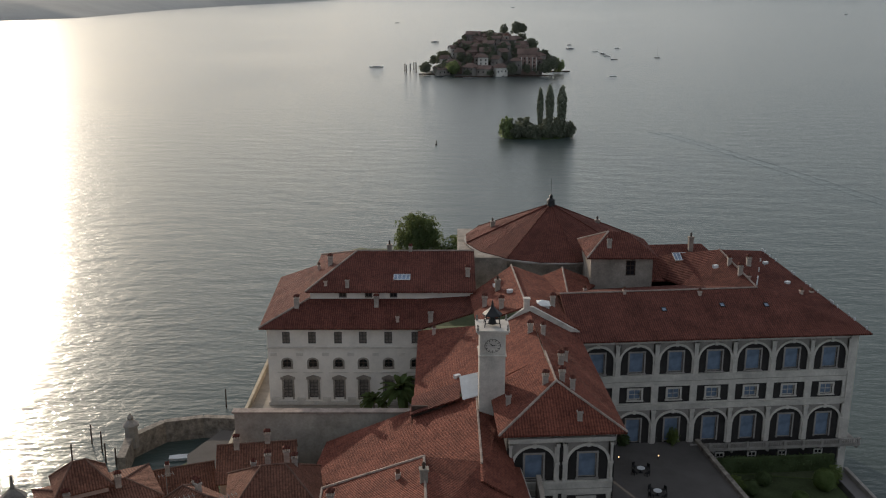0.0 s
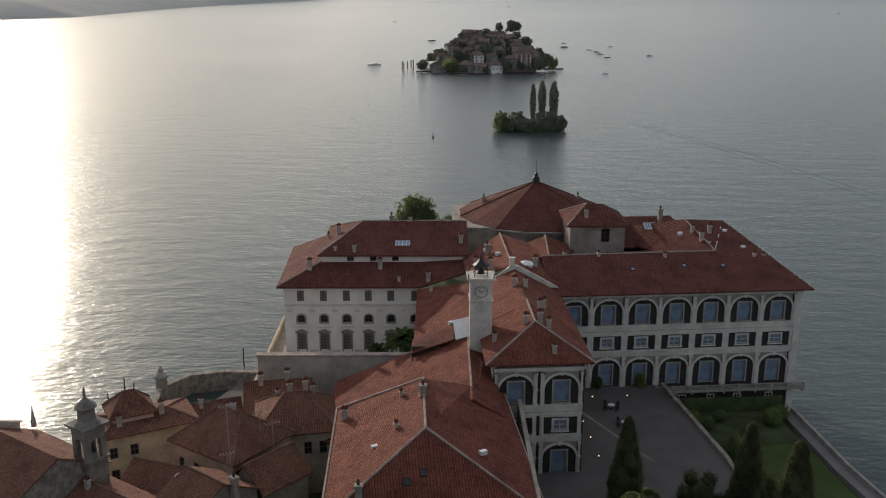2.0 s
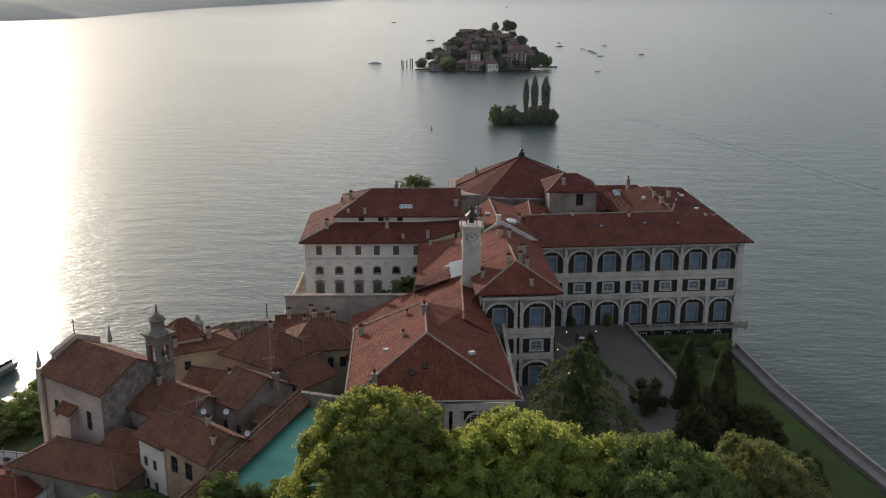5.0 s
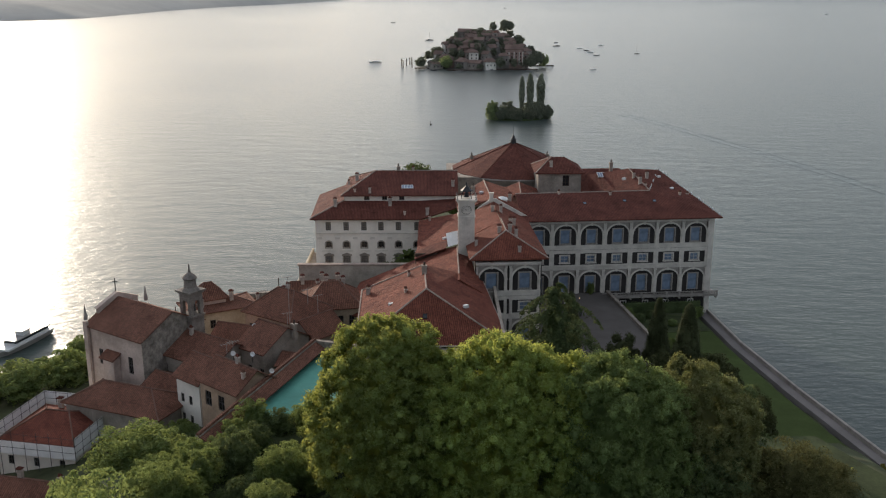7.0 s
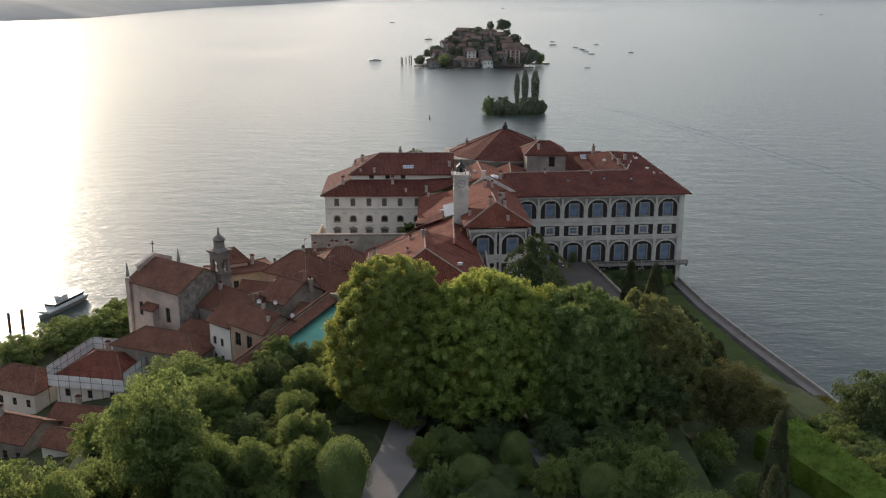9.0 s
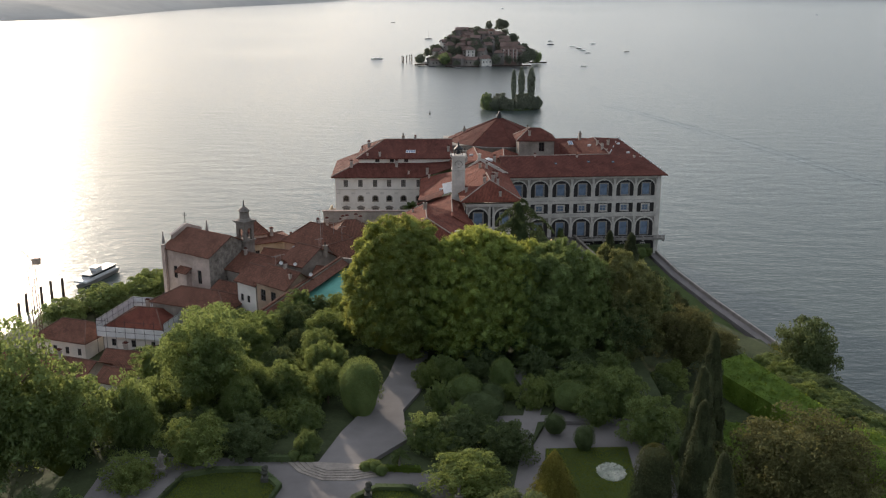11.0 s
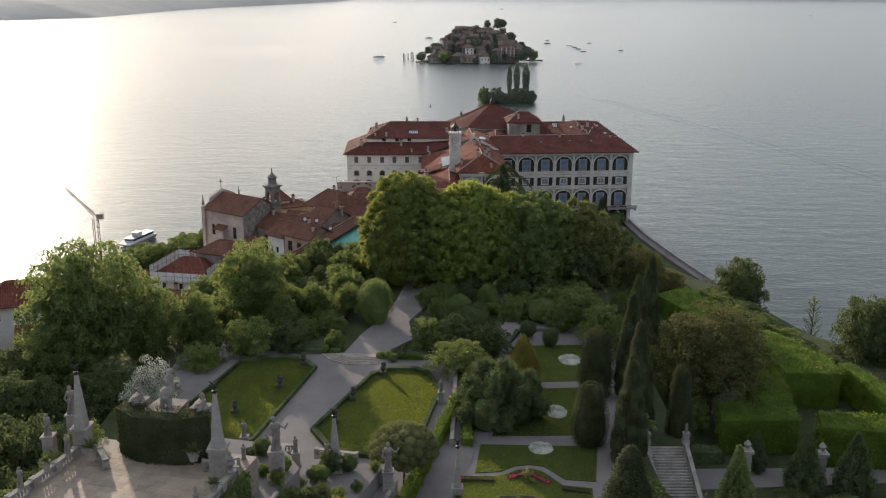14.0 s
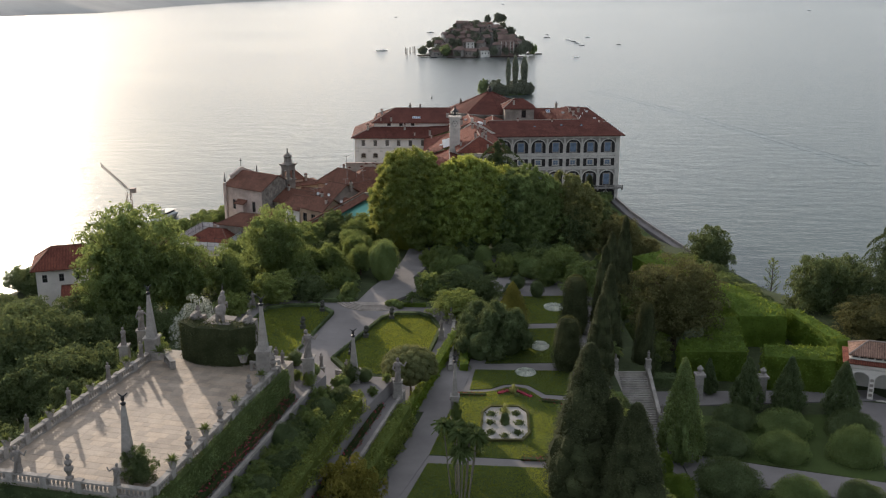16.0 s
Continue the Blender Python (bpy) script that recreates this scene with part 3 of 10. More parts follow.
def chimney_shape(w=0.7, d=0.6, h=1.7, kind=0):
    """Plastered stack about its own foot, with a vented head."""
    s = Shape().box(-w / 2, w / 2, -d / 2, d / 2, -1.2, h)
    if kind == 0:
        s.box(-w / 2 - 0.1, w / 2 + 0.1, -d / 2 - 0.1, d / 2 + 0.1, h, h + 0.12)
        for x in (-w / 2 + 0.06, w / 2 - 0.06, 0):
            for y in (-d / 2 + 0.06, d / 2 - 0.06):
                s.box(x - 0.06, x + 0.06, y - 0.06, y + 0.06, h + 0.12, h + 0.5)
        s.box(-w / 2 - 0.12, w / 2 + 0.12, -d / 2 - 0.12, d / 2 + 0.12, h + 0.5, h + 0.6, 1)
        s.add([(-w / 2 - 0.12, -d / 2 - 0.12, h + 0.6), (w / 2 + 0.12, -d / 2 - 0.12, h + 0.6), (w / 2 + 0.12, d / 2 + 0.12, h + 0.6), (-w / 2 - 0.12, d / 2 + 0.12, h + 0.6),
               (-w / 4, 0, h + 0.9), (w / 4, 0, h + 0.9)], [(0, 1, 5, 4), (2, 3, 4, 5), (1, 2, 5), (3, 0, 4)], 1)
    elif kind == 1:
        s.box(-w / 2 - 0.08, w / 2 + 0.08, -d / 2 - 0.08, d / 2 + 0.08, h - 0.25, h - 0.1)
        s.add([(-w / 2, -d / 2, h), (w / 2, -d / 2, h), (w / 2, d / 2, h), (-w / 2, d / 2, h), (-w / 2, 0, h + 0.45), (w / 2, 0, h + 0.45)],
              [(0, 1, 5, 4), (2, 3, 4, 5), (1, 2, 5), (3, 0, 4)], 1)
    else:
        s.box(-w / 2 - 0.1, w / 2 + 0.1, -d / 2 - 0.1, d / 2 + 0.1, h - 0.2, h + 0.05)
        s.lathe(0, 0, [(0.16, h + 0.05), (0.16, h + 0.5), (0.28, h + 0.5), (0.02, h + 0.85)], 8, 1)
    return s

# ---- lake, hills, ground ----
lake = Shape().add([(-6000, -3000, 0), (6000, -3000, 0), (6000, 6500, 0), (-6000, 6500, 0)], [(0, 1, 2, 3)])
setting("water", lake, M["water"], "calm rippled lake with low sun glitter", "lake")


def hills(name, pts, height, depth, seed):
    """A wooded shore: a strip of ground that rises from the waterline, with a soft uneven crest."""
    s = Shape()
    n, k = 120, 12
    pts = [Vector((x, y, 0)) for x, y in pts]
    total = len(pts) - 1
    line = []
    for i in range(n + 1):
        f = i / n * total
        j = min(int(f), total - 1)
        line.append(pts[j].lerp(pts[j + 1], f - j))
    ends = (line[-1] - line[0]).normalized()
    out = Vector((ends.y, -ends.x, 0))
    vs = []
    for i, p in enumerate(line):
        for q in range(k + 1):
            u = q / k
            b = p - out * (depth * u)
            w = 0.8 + 0.45 * noise.noise(Vector((b.x * 0.0012, b.y * 0.0012, seed))) + 0.05 * noise.noise(Vector((b.x * 0.005, b.y * 0.005, seed)))
            vs.append((b.x, b.y, -2 if q == 0 else 8 + height * (u ** 0.75) * w))
    fs = [(i * (k + 1) + q, (i + 1) * (k + 1) + q, (i + 1) * (k + 1) + q + 1, i * (k + 1) + q + 1) for i in range(n) for q in range(k)]
    s.add(vs, fs)
    return setting(name, s, M["hill"], "wooded hills behind the lake shore, coloured as through haze", "hills", True)


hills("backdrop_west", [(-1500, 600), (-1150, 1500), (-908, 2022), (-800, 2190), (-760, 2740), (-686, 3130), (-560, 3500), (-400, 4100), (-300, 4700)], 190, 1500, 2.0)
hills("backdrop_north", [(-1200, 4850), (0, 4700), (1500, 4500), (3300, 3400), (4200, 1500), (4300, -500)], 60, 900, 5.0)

# island ground: rises from the village shore to the garden
OUTLINE = [(-30, 300), (2, 292), (30, 262), (52, 215), (66.5, 150), (64.6, 138), (66.5, 118), (70, 94), (75, 66), (79, 32), (82, 17), (97, 8), (108, -30), (112, -80),
           (100, -150), (60, -185), (-40, -190), (-105, -150), (-130, -60), (-124, 30), (-112, 78), (-100, 112), (-82, 134), (-62, 146), (-52, 150), (-40, 166), (-34, 172), (-34, 215), (-38, 262)]


def inside(x, y):
    hit = False
    for (x0, y0), (x1, y1) in zip(OUTLINE, OUTLINE[1:] + OUTLINE[:1]):
        if (y0 > y) != (y1 > y) and x < (x1 - x0) * (y - y0) / (y1 - y0) + x0:
            hit = not hit
    return hit


def edge_gap(x, y):
    best = 1e9
    for (x0, y0), (x1, y1) in zip(OUTLINE, OUTLINE[1:] + OUTLINE[:1]):
        dx, dy = x1 - x0, y1 - y0
        t = max(0, min(1, ((x - x0) * dx + (y - y0) * dy) / (dx * dx + dy * dy)))
        best = min(best, math.hypot(x - x0 - t * dx, y - y0 - t * dy))
    return best


def land_height(x, y):
    g = edge_gap(x, y)
    if not inside(x, y):
        return -2.5
    h = min(2.2, g * 0.8) + 0.1
    if x < 30:
        if y < 80:
            rise = min(1, max(0, (x + 88) / 45))
            h += rise * 11.5
        elif y < 135:
            h += min(1, max(0, (x + 80) / 50)) * 9.5
        elif y < 210:
            h += 6 if x > -30 else 0
    else:
        h += 5.5 if y > 72 else min(12.5, 5.5 + (72 - y) * 0.35)
        h = min(h, 1.5 + g * 1.6) if y < 72 else min(h, 7.7)
    return h


s = Shape()
nx, ny = 84, 164
gx = [-138 + 3.1 * i for i in range(nx)]
gy = [-196 + 3.1 * j for j in range(ny)]
s.add([(x, y, land_height(x, y)) for y in gy for x in gx], [(j * nx + i, j * nx + i + 1, (j + 1) * nx + i + 1, (j + 1) * nx + i) for j in range(ny - 1) for i in range(nx - 1)])
setting("ground", s, M["earth"], "island ground rising from shore to garden", "ground", True)


# ---- the palace ----
palace = thing("palace", (22, 140, 7.5), "large baroque lakeside palace with red tiled roofs and arched windows", "palace")
F_EAST = Face(22.0, 140.1, 4.6)    # garden front of the east wing
F_MID = Face(8.0, 108.3, 4.0)      # front of the middle pavilion
F_WEST = Face(-29.8, 152.3, 0.0)   # terrace front of the west wing
F_SOUTH = Face(1.0, 76.0, 2.0)     # small front of the south pavilion
BAY = 6.3


def arch_bay(rise_spring, height, name):
    """Pale pilasters and arch ring before grey spandrels round one dark arched field; foot of the field at z = 0."""
    s = Shape()
    ground = arch_plate(Shape(), 2.58, rise_spring, height, BAY / 2, 0.0, 0.13, 0, height - rise_spring - 0.5)
    ground.box(-BAY / 2, -2.58, -0.13, 0, rise_spring, height).box(2.58, BAY / 2, -0.13, 0, rise_spring, height)
    for k in (-1, 1):
        a, b = sorted((k * 2.58, k * BAY / 2))
        s.box(a, b, -0.2, 0, 0, rise_spring)
        a, b = sorted((k * 2.84, k * BAY / 2))
        s.box(a, b, -0.38, -0.14, 0, height - 0.1)
        s.box(a - 0.1, b + 0.1, -0.46, -0.14, rise_spring - 0.12, rise_spring + 0.1)
        s.box(a - 0.07, b + 0.07, -0.48, -0.14, height - 0.5, height - 0.1)
        s.box(a - 0.06, b + 0.06, -0.44, -0.2, 0, 0.35)
    arch_plate(s, 2.56, rise_spring, height, BAY / 2, 0.12, 0.34, 0.34, height - rise_spring - 0.52)
    s.box(-0.22, 0.22, -0.45, -0.12, height - 0.6, height)
    return s.mesh(name, M["stucco_trim"]), ground.mesh("spandrel", M["spandrel"])


def flat_bay(height, name):
    s = wall(Shape(), Face(0, -0.22, 0), -BAY / 2, BAY / 2, 0, height, 0.22, [(-2.58, 2.58, 0.2, height - 0.28)])
    return s.mesh(name, M["stucco_trim"])


def surround(w, h, rim, name, mat, sill=True):
    s = Shape()
    s.box(-w / 2 - rim, -w / 2, -0.12, 0.02, 0, h + rim).box(w / 2, w / 2 + rim, -0.12, 0.02, 0, h + rim).box(-w / 2, w / 2, -0.12, 0.02, h, h + rim)
    if sill:
        s.box(-w / 2 - rim - 0.1, w / 2 + rim + 0.1, -0.25, 0.02, -0.18, 0)
    return s.mesh(name, mat)


(bay_upper, span_upper), (bay_lower, span_lower), bay_mezz = arch_bay(2.5, 5.35, "arch_surround"), arch_bay(3.6, 6.15, "arch_surround"), flat_bay(3.3, "panel_surround")
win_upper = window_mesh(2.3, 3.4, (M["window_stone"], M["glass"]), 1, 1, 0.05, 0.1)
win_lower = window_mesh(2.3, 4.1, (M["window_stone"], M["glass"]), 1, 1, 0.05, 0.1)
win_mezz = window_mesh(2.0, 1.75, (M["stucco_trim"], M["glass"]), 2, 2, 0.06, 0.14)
sur_upper = surround(2.3, 3.4, 0.24, "window_surround", M["window_stone"])
sur_lower = surround(2.3, 4.1, 0.24, "window_surround", M["window_stone"], False)
sur_mezz = surround(2.0, 1.75, 0.3, "window_surround", M["stucco_trim"])


def garden_front(face, centres, u0, u1, z_foot, z_up, z_top):
    """The three storeys that the garden fronts share: arches, low panels, arches."""
    s = Shape()
    holes = []
    for c in centres:
        holes += [(c - 1.15, c + 1.15, z_up + 0.3, z_up + 3.7), (c - 1.0, c + 1.0, z_up - 4.35, z_up - 2.6), (c - 1.15, c + 1.15, z_up - 11.8, z_up - 7.7)]
    wall(s, face, u0, u1, z_foot, z_top, 0.7, holes)
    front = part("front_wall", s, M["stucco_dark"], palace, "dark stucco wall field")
    for c in centres:
        for mesh, z in ((bay_upper, z_up), (bay_mezz, z_up - 5.05), (bay_lower, z_up - 12.2)):
            again("arch_surround" if mesh is not bay_mezz else "panel_surround", mesh, front, face(c, 0, z), face.turn, label="pale stone pilasters and moulding")
        again("spandrel", span_upper, front, face(c, 0, z_up), face.turn, label="grey stucco spandrels")
        again("spandrel", span_lower, front, face(c, 0, z_up - 12.2), face.turn, label="grey stucco spandrels")
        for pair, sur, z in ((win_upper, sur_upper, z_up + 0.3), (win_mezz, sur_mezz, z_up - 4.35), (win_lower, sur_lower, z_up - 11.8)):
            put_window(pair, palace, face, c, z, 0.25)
            again("window_surround", sur, front, face(c, 0, z), face.turn)
    a, b = min(centres) - BAY / 2, max(centres) + BAY / 2
    for z0, z1, d in ((z_up - 1.75, z_up - 1.2, 0.3), (z_up - 1.1, z_up - 0.15, 0.25), (z_up - 0.35, z_up, 0.42), (z_up - 6.05, z_up - 5.05, 0.3), (z_up - 5.3, z_up - 5.05, 0.45),
                      (z_up + 5.35, z_top - 0.5, 0.3), (z_top - 0.5, z_top, 0.75)):
        part("string_course", fbox(Shape(), face, a - 0.1, b + 0.1, 0.0, d, z0, z1), M["stucco_trim"], palace, "pale stone band")
    return front


east_bays = [2.2 + BAY * k for k in range(7)]
front_e = garden_front(F_EAST, east_bays, -2.0, 44.2, 4.0, 24.6, 30.9)
s = Shape()
fbox(s, F_EAST, 43.1, 44.3, -0.02, 0.42, 5.0, 30.4)
part("corner_pier", s, M["stucco_trim"], palace)
s = Shape()
fbox(s, F_EAST, 43.6, 44.2, -42.0, -0.7, 4.0, 30.9)
fbox(s, F_EAST, -2.0, 43.6, -42.0, -41.4, 4.0, 30.9)
fbox(s, F_EAST, -2.0, -1.4, -41.4, -0.7, 4.0, 30.9)
part("side_wall", s, M["stucco_white"], palace)

# long balcony with balusters
bal = Shape()
fbox(bal, F_EAST, 17.6, 46.0, 0.0, 1.7, 11.55, 11.9)
fbox(bal, F_EAST, 44.3, 46.0, -3.0, 0.0, 11.55, 11.9)
fbox(bal, F_EAST, 17.6, 46.0, 1.45, 1.7, 12.75, 12.9)
fbox(bal, F_EAST, 17.6, 46.0, 1.42, 1.72, 11.9, 12.05)
for k in range(10):
    fbox(bal, F_EAST, 17.6 + k * 3.1, 18.0 + k * 3.1, 1.4, 1.74, 11.9, 12.95)
    fbox(bal, F_EAST, 18.6 + k * 3.0, 18.9 + k * 3.0, 0.0, 1.2, 10.9, 11.55)
balcony = part("balcony", bal, M["stone"], palace, "long stone balcony on brackets")
baluster_mesh = Shape().lathe(0, 0, [(0.09, 0), (0.06, 0.1), (0.11, 0.3), (0.05, 0.55), (0.09, 0.7)], 6).mesh("baluster", M["stone"])
for k in range(72):
    again("baluster", baluster_mesh, balcony, F_EAST(18.2 + k * 0.385, 1.57, 12.05))
door_pair = window_mesh(1.5, 2.9, (M["stucco_white"], M["glass_dark"]), 2, 4, 0.1, 0.2)
for c in (23.2, 28.6, 33.7, 39.8):
    put_window(door_pair, palace, F_EAST, c, 7.6, -0.12)

# middle pavilion
mid_bays = [3.35, 10.15]
garden_front(F_MID, mid_bays, 0.0, 13.6, 11.0, 24.0, 30.2)
for z0, z1 in ((24.4, 28.4), (19.3, 21.7), (12.4, 17.6)):
    part("dark_panel", fbox(Shape(), F_MID, 6.3, 7.2, 0.0, 0.1, z0, z1), M["stucco_dark"], palace, "narrow dark panel")
    for u in (5.9, 7.2):
        part("panel_pilaster", fbox(Shape(), F_MID, u, u + 0.4, 0.0, 0.34, z0 - 0.3, z1 + 0.4), M["stucco_trim"], palace, "slim pale pilaster")
s = Shape()
fbox(s, F_MID, 0.0, 0.6, -34, -0.7, 11.0, 30.2)
fbox(s, F_MID, 13.0, 13.6, -31.2, -0.7, 11.0, 30.2)
part("side_wall", s, M["stucco_grey"], palace)

# west wing on its terrace
west_bays = [3.2, 7.6, 12.0, 16.2, 20.5, 25.1]
holes = []
for c in west_bays:
    holes += [(c - 0.65, c + 0.65, 25.4, 27.5), (c - 0.7, c + 0.7, 21.1, 22.6), (c - 0.75, c + 0.75, 15.5, 18.9)]
s = wall(Shape(), F_WEST, 0, 26.2, 8.0, 28.4, 0.7, holes)
fbox(s, F_WEST, 0, 0.7, -25, -0.7, 8.0, 28.4)
west_wall = part("front_wall", s, M["stucco_white"], palace, "white stucco wall")
win_a = window_mesh(1.3, 2.1, (M["shutter"], M["shutter_pale"]), 2, 3, 0.12, 0.16)
win_b = window_mesh(1.4, 1.5, (M["wood_dark"], M["glass_dark"]), 2, 2, 0.08, 0.1)
win_c = window_mesh(1.5, 3.4, (M["shutter"], M["shutter_pale"]), 2, 5, 0.12, 0.16)
oval = Shape()
arch_plate(oval, 0.7, 1.0, 0, 0, -0.02, 0.12, 0.28, 0.5)
oval.box(-0.98, -0.7, -0.12, 0.02, 0, 1.0).box(0.7, 0.98, -0.12, 0.02, 0, 1.0).box(-0.98, 0.98, -0.14, 0.02, -0.3, 0)
oval_mesh = oval.mesh("window_surround", M["stucco_grey"])
tall = Shape().box(-1.05, -0.75, -0.14, 0.02, -0.3, 3.4).box(0.75, 1.05, -0.14, 0.02, -0.3, 3.4).box(-1.25, 1.25, -0.2, 0.02, 3.4, 3.75)
tall.add([(-1.25, -0.2, 3.75), (1.25, -0.2, 3.75), (0, -0.2, 4.2), (-1.25, 0, 3.75), (1.25, 0, 3.75), (0, 0, 4.2)], [(0, 1, 2), (3, 5, 4), (0, 2, 5, 3), (1, 4, 5, 2)])
tall_mesh = tall.mesh("window_surround", M["stucco_grey"])
for c in west_bays:
    put_window(win_a, palace, F_WEST, c, 25.4)
    put_window(win_b, palace, F_WEST, c, 21.1)
    put_window(win_c, palace, F_WEST, c, 15.5)
    again("window_surround", oval_mesh, west_wall, F_WEST(c, 0, 21.1))
    again("window_surround", tall_mesh, west_wall, F_WEST(c, 0, 15.5))
s = Shape()
fbox(s, F_WEST, -0.1, 26.2, 0, 0.22, 24.55, 24.85)
fbox(s, F_WEST, -0.3, 26.2, 0, 0.55, 28.0, 28.4)
fbox(s, F_WEST, -0.15, 26.2, 0, 0.35, 14.2, 14.8)
for c in west_bays:
    fbox(s, F_WEST, c - 1.7, c + 1.7, 0, 0.15, 20.1, 20.25)
for c in [1.0] + [(a + b) / 2 for a, b in zip(west_bays, west_bays[1:])]:
    fbox(s, F_WEST, c - 0.55, c + 0.55, 0, 0.16, 23.2, 23.75)
    fbox(s, F_WEST, c - 0.7, c + 0.7, 0, 0.3, 14.8, 15.5)
part("string_course", s, M["stucco_trim"], palace, "pale stone bands and capitals")
# attic storey of the west wing
s = wall(Shape(), Face(-22.9, 157.0, 0), 0, 28, 30.0, 33.3, 0.5, [(4.9, 6.3, 32.0, 33.2), (9.4, 10.7, 32.0, 33.2), (13.7, 15.0, 32.0, 33.2)])
s.box(-22.9, -22.4, 157.5, 179, 30.0, 33.3).box(-22.4, 5.1, 178.5, 179, 30, 33.3).box(4.6, 5.1, 157.5, 178.5, 30, 33.3)
part("attic_wall", s, M["stucco_white"], palace)
win_d = window_mesh(1.3, 1.2, (M["shutter"], M["glass_dark"]), 2, 1)
for u in (5.6, 10.05, 14.35):
    put_window(win_d, palace, Face(-22.9, 157.0, 0), u, 32.0)

# roofs


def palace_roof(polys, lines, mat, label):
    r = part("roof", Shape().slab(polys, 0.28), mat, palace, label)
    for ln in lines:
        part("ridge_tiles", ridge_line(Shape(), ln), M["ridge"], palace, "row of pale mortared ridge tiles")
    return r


roofs = {}
A, B = (-30.9, 151.1, 28.6), (-3.6, 151.1, 28.6)
lowW = [(A, B, (-3.6, 157.1, 31.9), (-23.0, 157.1, 31.9)), (A, (-23.0, 157.1, 31.9), (-23.5, 178.0, 31.9), (-32.0, 181.0, 28.2)),
        (B, (5.0, 151.1, 31.4), (5.0, 157.1, 32.4), (-3.6, 157.1, 31.9))]
roofs["west_low"] = palace_roof(lowW, [((-30.9, 151.1, 28.65), (-23.0, 157.1, 31.95))], M["roof_dark"], "dark red barrel tile roof")
polys, lines, _ = hip(Face(-23.6, 156.2, 0), 0, 29.2, 0, 22.8, 33.4, 37.4, (1, 0), "u", 8.0)
roofs["west_up"] = palace_roof(polys, lines, M["roof_dark"], "dark red barrel tile roof")
# middle pavilion roof with long ridge back to the fire wall
e0, e1 = (6.8, 107.0, 31.0), (22.8, 108.1, 31.0)
apex, far = (14.5, 114.0, 35.3), (13.4, 140.8, 35.3)
polys = [(e0, e1, apex), (e1, (21.4, 140.8, 31.0), far, apex), (e0, apex, (13.9, 122.0, 35.3), (6.2, 122.0, 31.2)),
         ((-4.2, 126.0, 27.2), (4.6, 122.0, 30.5), (6.2, 122.0, 31.2), (13.9, 122.0, 35.3), far, (9.0, 141.0, 33.2), (-4.2, 151.0, 28.2))]
roofs["mid"] = palace_roof(polys, [(e0, apex), (e1, apex), (apex, (14.1, 124.0, 35.3))], M["roof_bright"], "weathered red barrel tile roof")
# gallery between the pavilions
polys = [((-4.2, 99.0, 26.0), (4.6, 99.0, 29.4), (4.6, 122.5, 29.6), (-4.2, 125.6, 26.6)), ((4.6, 99.0, 29.4), (9.0, 99.0, 26.8), (8.2, 122.5, 28.4), (4.6, 122.5, 29.6))]
roofs["gallery"] = palace_roof(polys, [((4.6, 103.0, 29.45), (4.6, 122.5, 29.65))], M["roof_bright"], "weathered red barrel tile roof")
# broad south roof
W0, E0, AP, AF = (-13.6, 73.8, 25.6), (12.9, 76.6, 24.6), (-1.6, 84.2, 32.4), (-2.2, 99.2, 32.4)
S1 = (1.0, 75.3, 25.1)
polys = [(W0, S1, AP), (S1, E0, AP), (E0, (9.6, 108.0, 26.2), (4.6, 104.0, 29.2), AF, AP), (W0, AP, AF, (-14.6, 103.5, 25.8))]
roofs["south"] = palace_roof(polys, [(W0, AP), (E0, AP), (AP, AF), (AF, (-14.6, 103.5, 25.85)), (W0, (-14.6, 103.5, 25.85))], M["roof_bright"], "weathered red barrel tile hip roof")
polys = [((-14.2, 101.0, 21.0), (-3.9, 98.6, 25.6), (-3.9, 126.0, 25.8), (-17.0, 127.0, 20.0), (-19.0, 108.0, 19.5))]
roofs["lean"] = palace_roof(polys, [], M["roof_bright"], "red barrel tile lean-to roof")
# east wing
G = lambda u, d, z: F_EAST(u, -d, z)
r0, rc = G(-2, 10.2, 35.0), G(31.5, 10.5, 35.1)
pa, pb = (49.4, 165.2, 38.3), (57.4, 166.0, 37.8)
es, ec, ee, en = G(-2, -1.5, 31.0), G(31.5, -1.5, 31.0), G(45.8, -1.5, 31.0), G(45.8, 44.0, 31.0)
polys = [(es, ec, rc, r0), (ec, ee, rc), (ee, pb, rc), (pb, pa, rc), (ee, en, pb), (pa, pb, en, G(30, 44, 31.0)), (rc, pa, G(22.0, 20.5, 32.6)), (r0, rc, G(22, 20.5, 32.6), G(-2, 20.5, 32.0)),
         (pa, G(30, 44, 31.0), G(14, 36, 33.0), G(22, 20.5, 32.6))]
roofs["east"] = palace_roof(polys, [(r0, rc), (rc, pa)], M["roof_dark"], "dark red barrel tile roof specked with lichen")
polys = [(G(8, 44, 31.0), G(34, 44, 31.0), G(30, 34, 36.3), G(10, 34, 36.3)), (G(10, 34, 36.3), G(30, 34, 36.3), G(34, 24, 32.4), G(8, 24, 32.4))]
roofs["east_back"] = palace_roof(polys, [], M["roof_dark"], "dark red barrel tile roof")
# inner roof behind the fire wall
polys = [((5.2, 143.0, 32.4), (13.0, 141.4, 35.9), (12.2, 165.0, 35.4), (4.6, 157.2, 32.6)), ((13.0, 141.4, 35.9), (22.6, 141.4, 31.6), (24.5, 163.0, 31.6), (12.2, 165.0, 35.4)),
         ((16.0, 164.0, 33.0), (21.0, 151.0, 33.2), (21.5, 166.0, 34.7)), ((21.0, 151.0, 33.2), (28.0, 164.0, 32.6), (21.5, 166.0, 34.7))]
roofs["inner"] = palace_roof(polys, [((13.0, 141.4, 35.95), (12.2, 165.0, 35.45)), ((21.0, 151.0, 33.25), (21.5, 166.0, 34.75))], M["roof_bright"], "weathered red barrel tile roof")
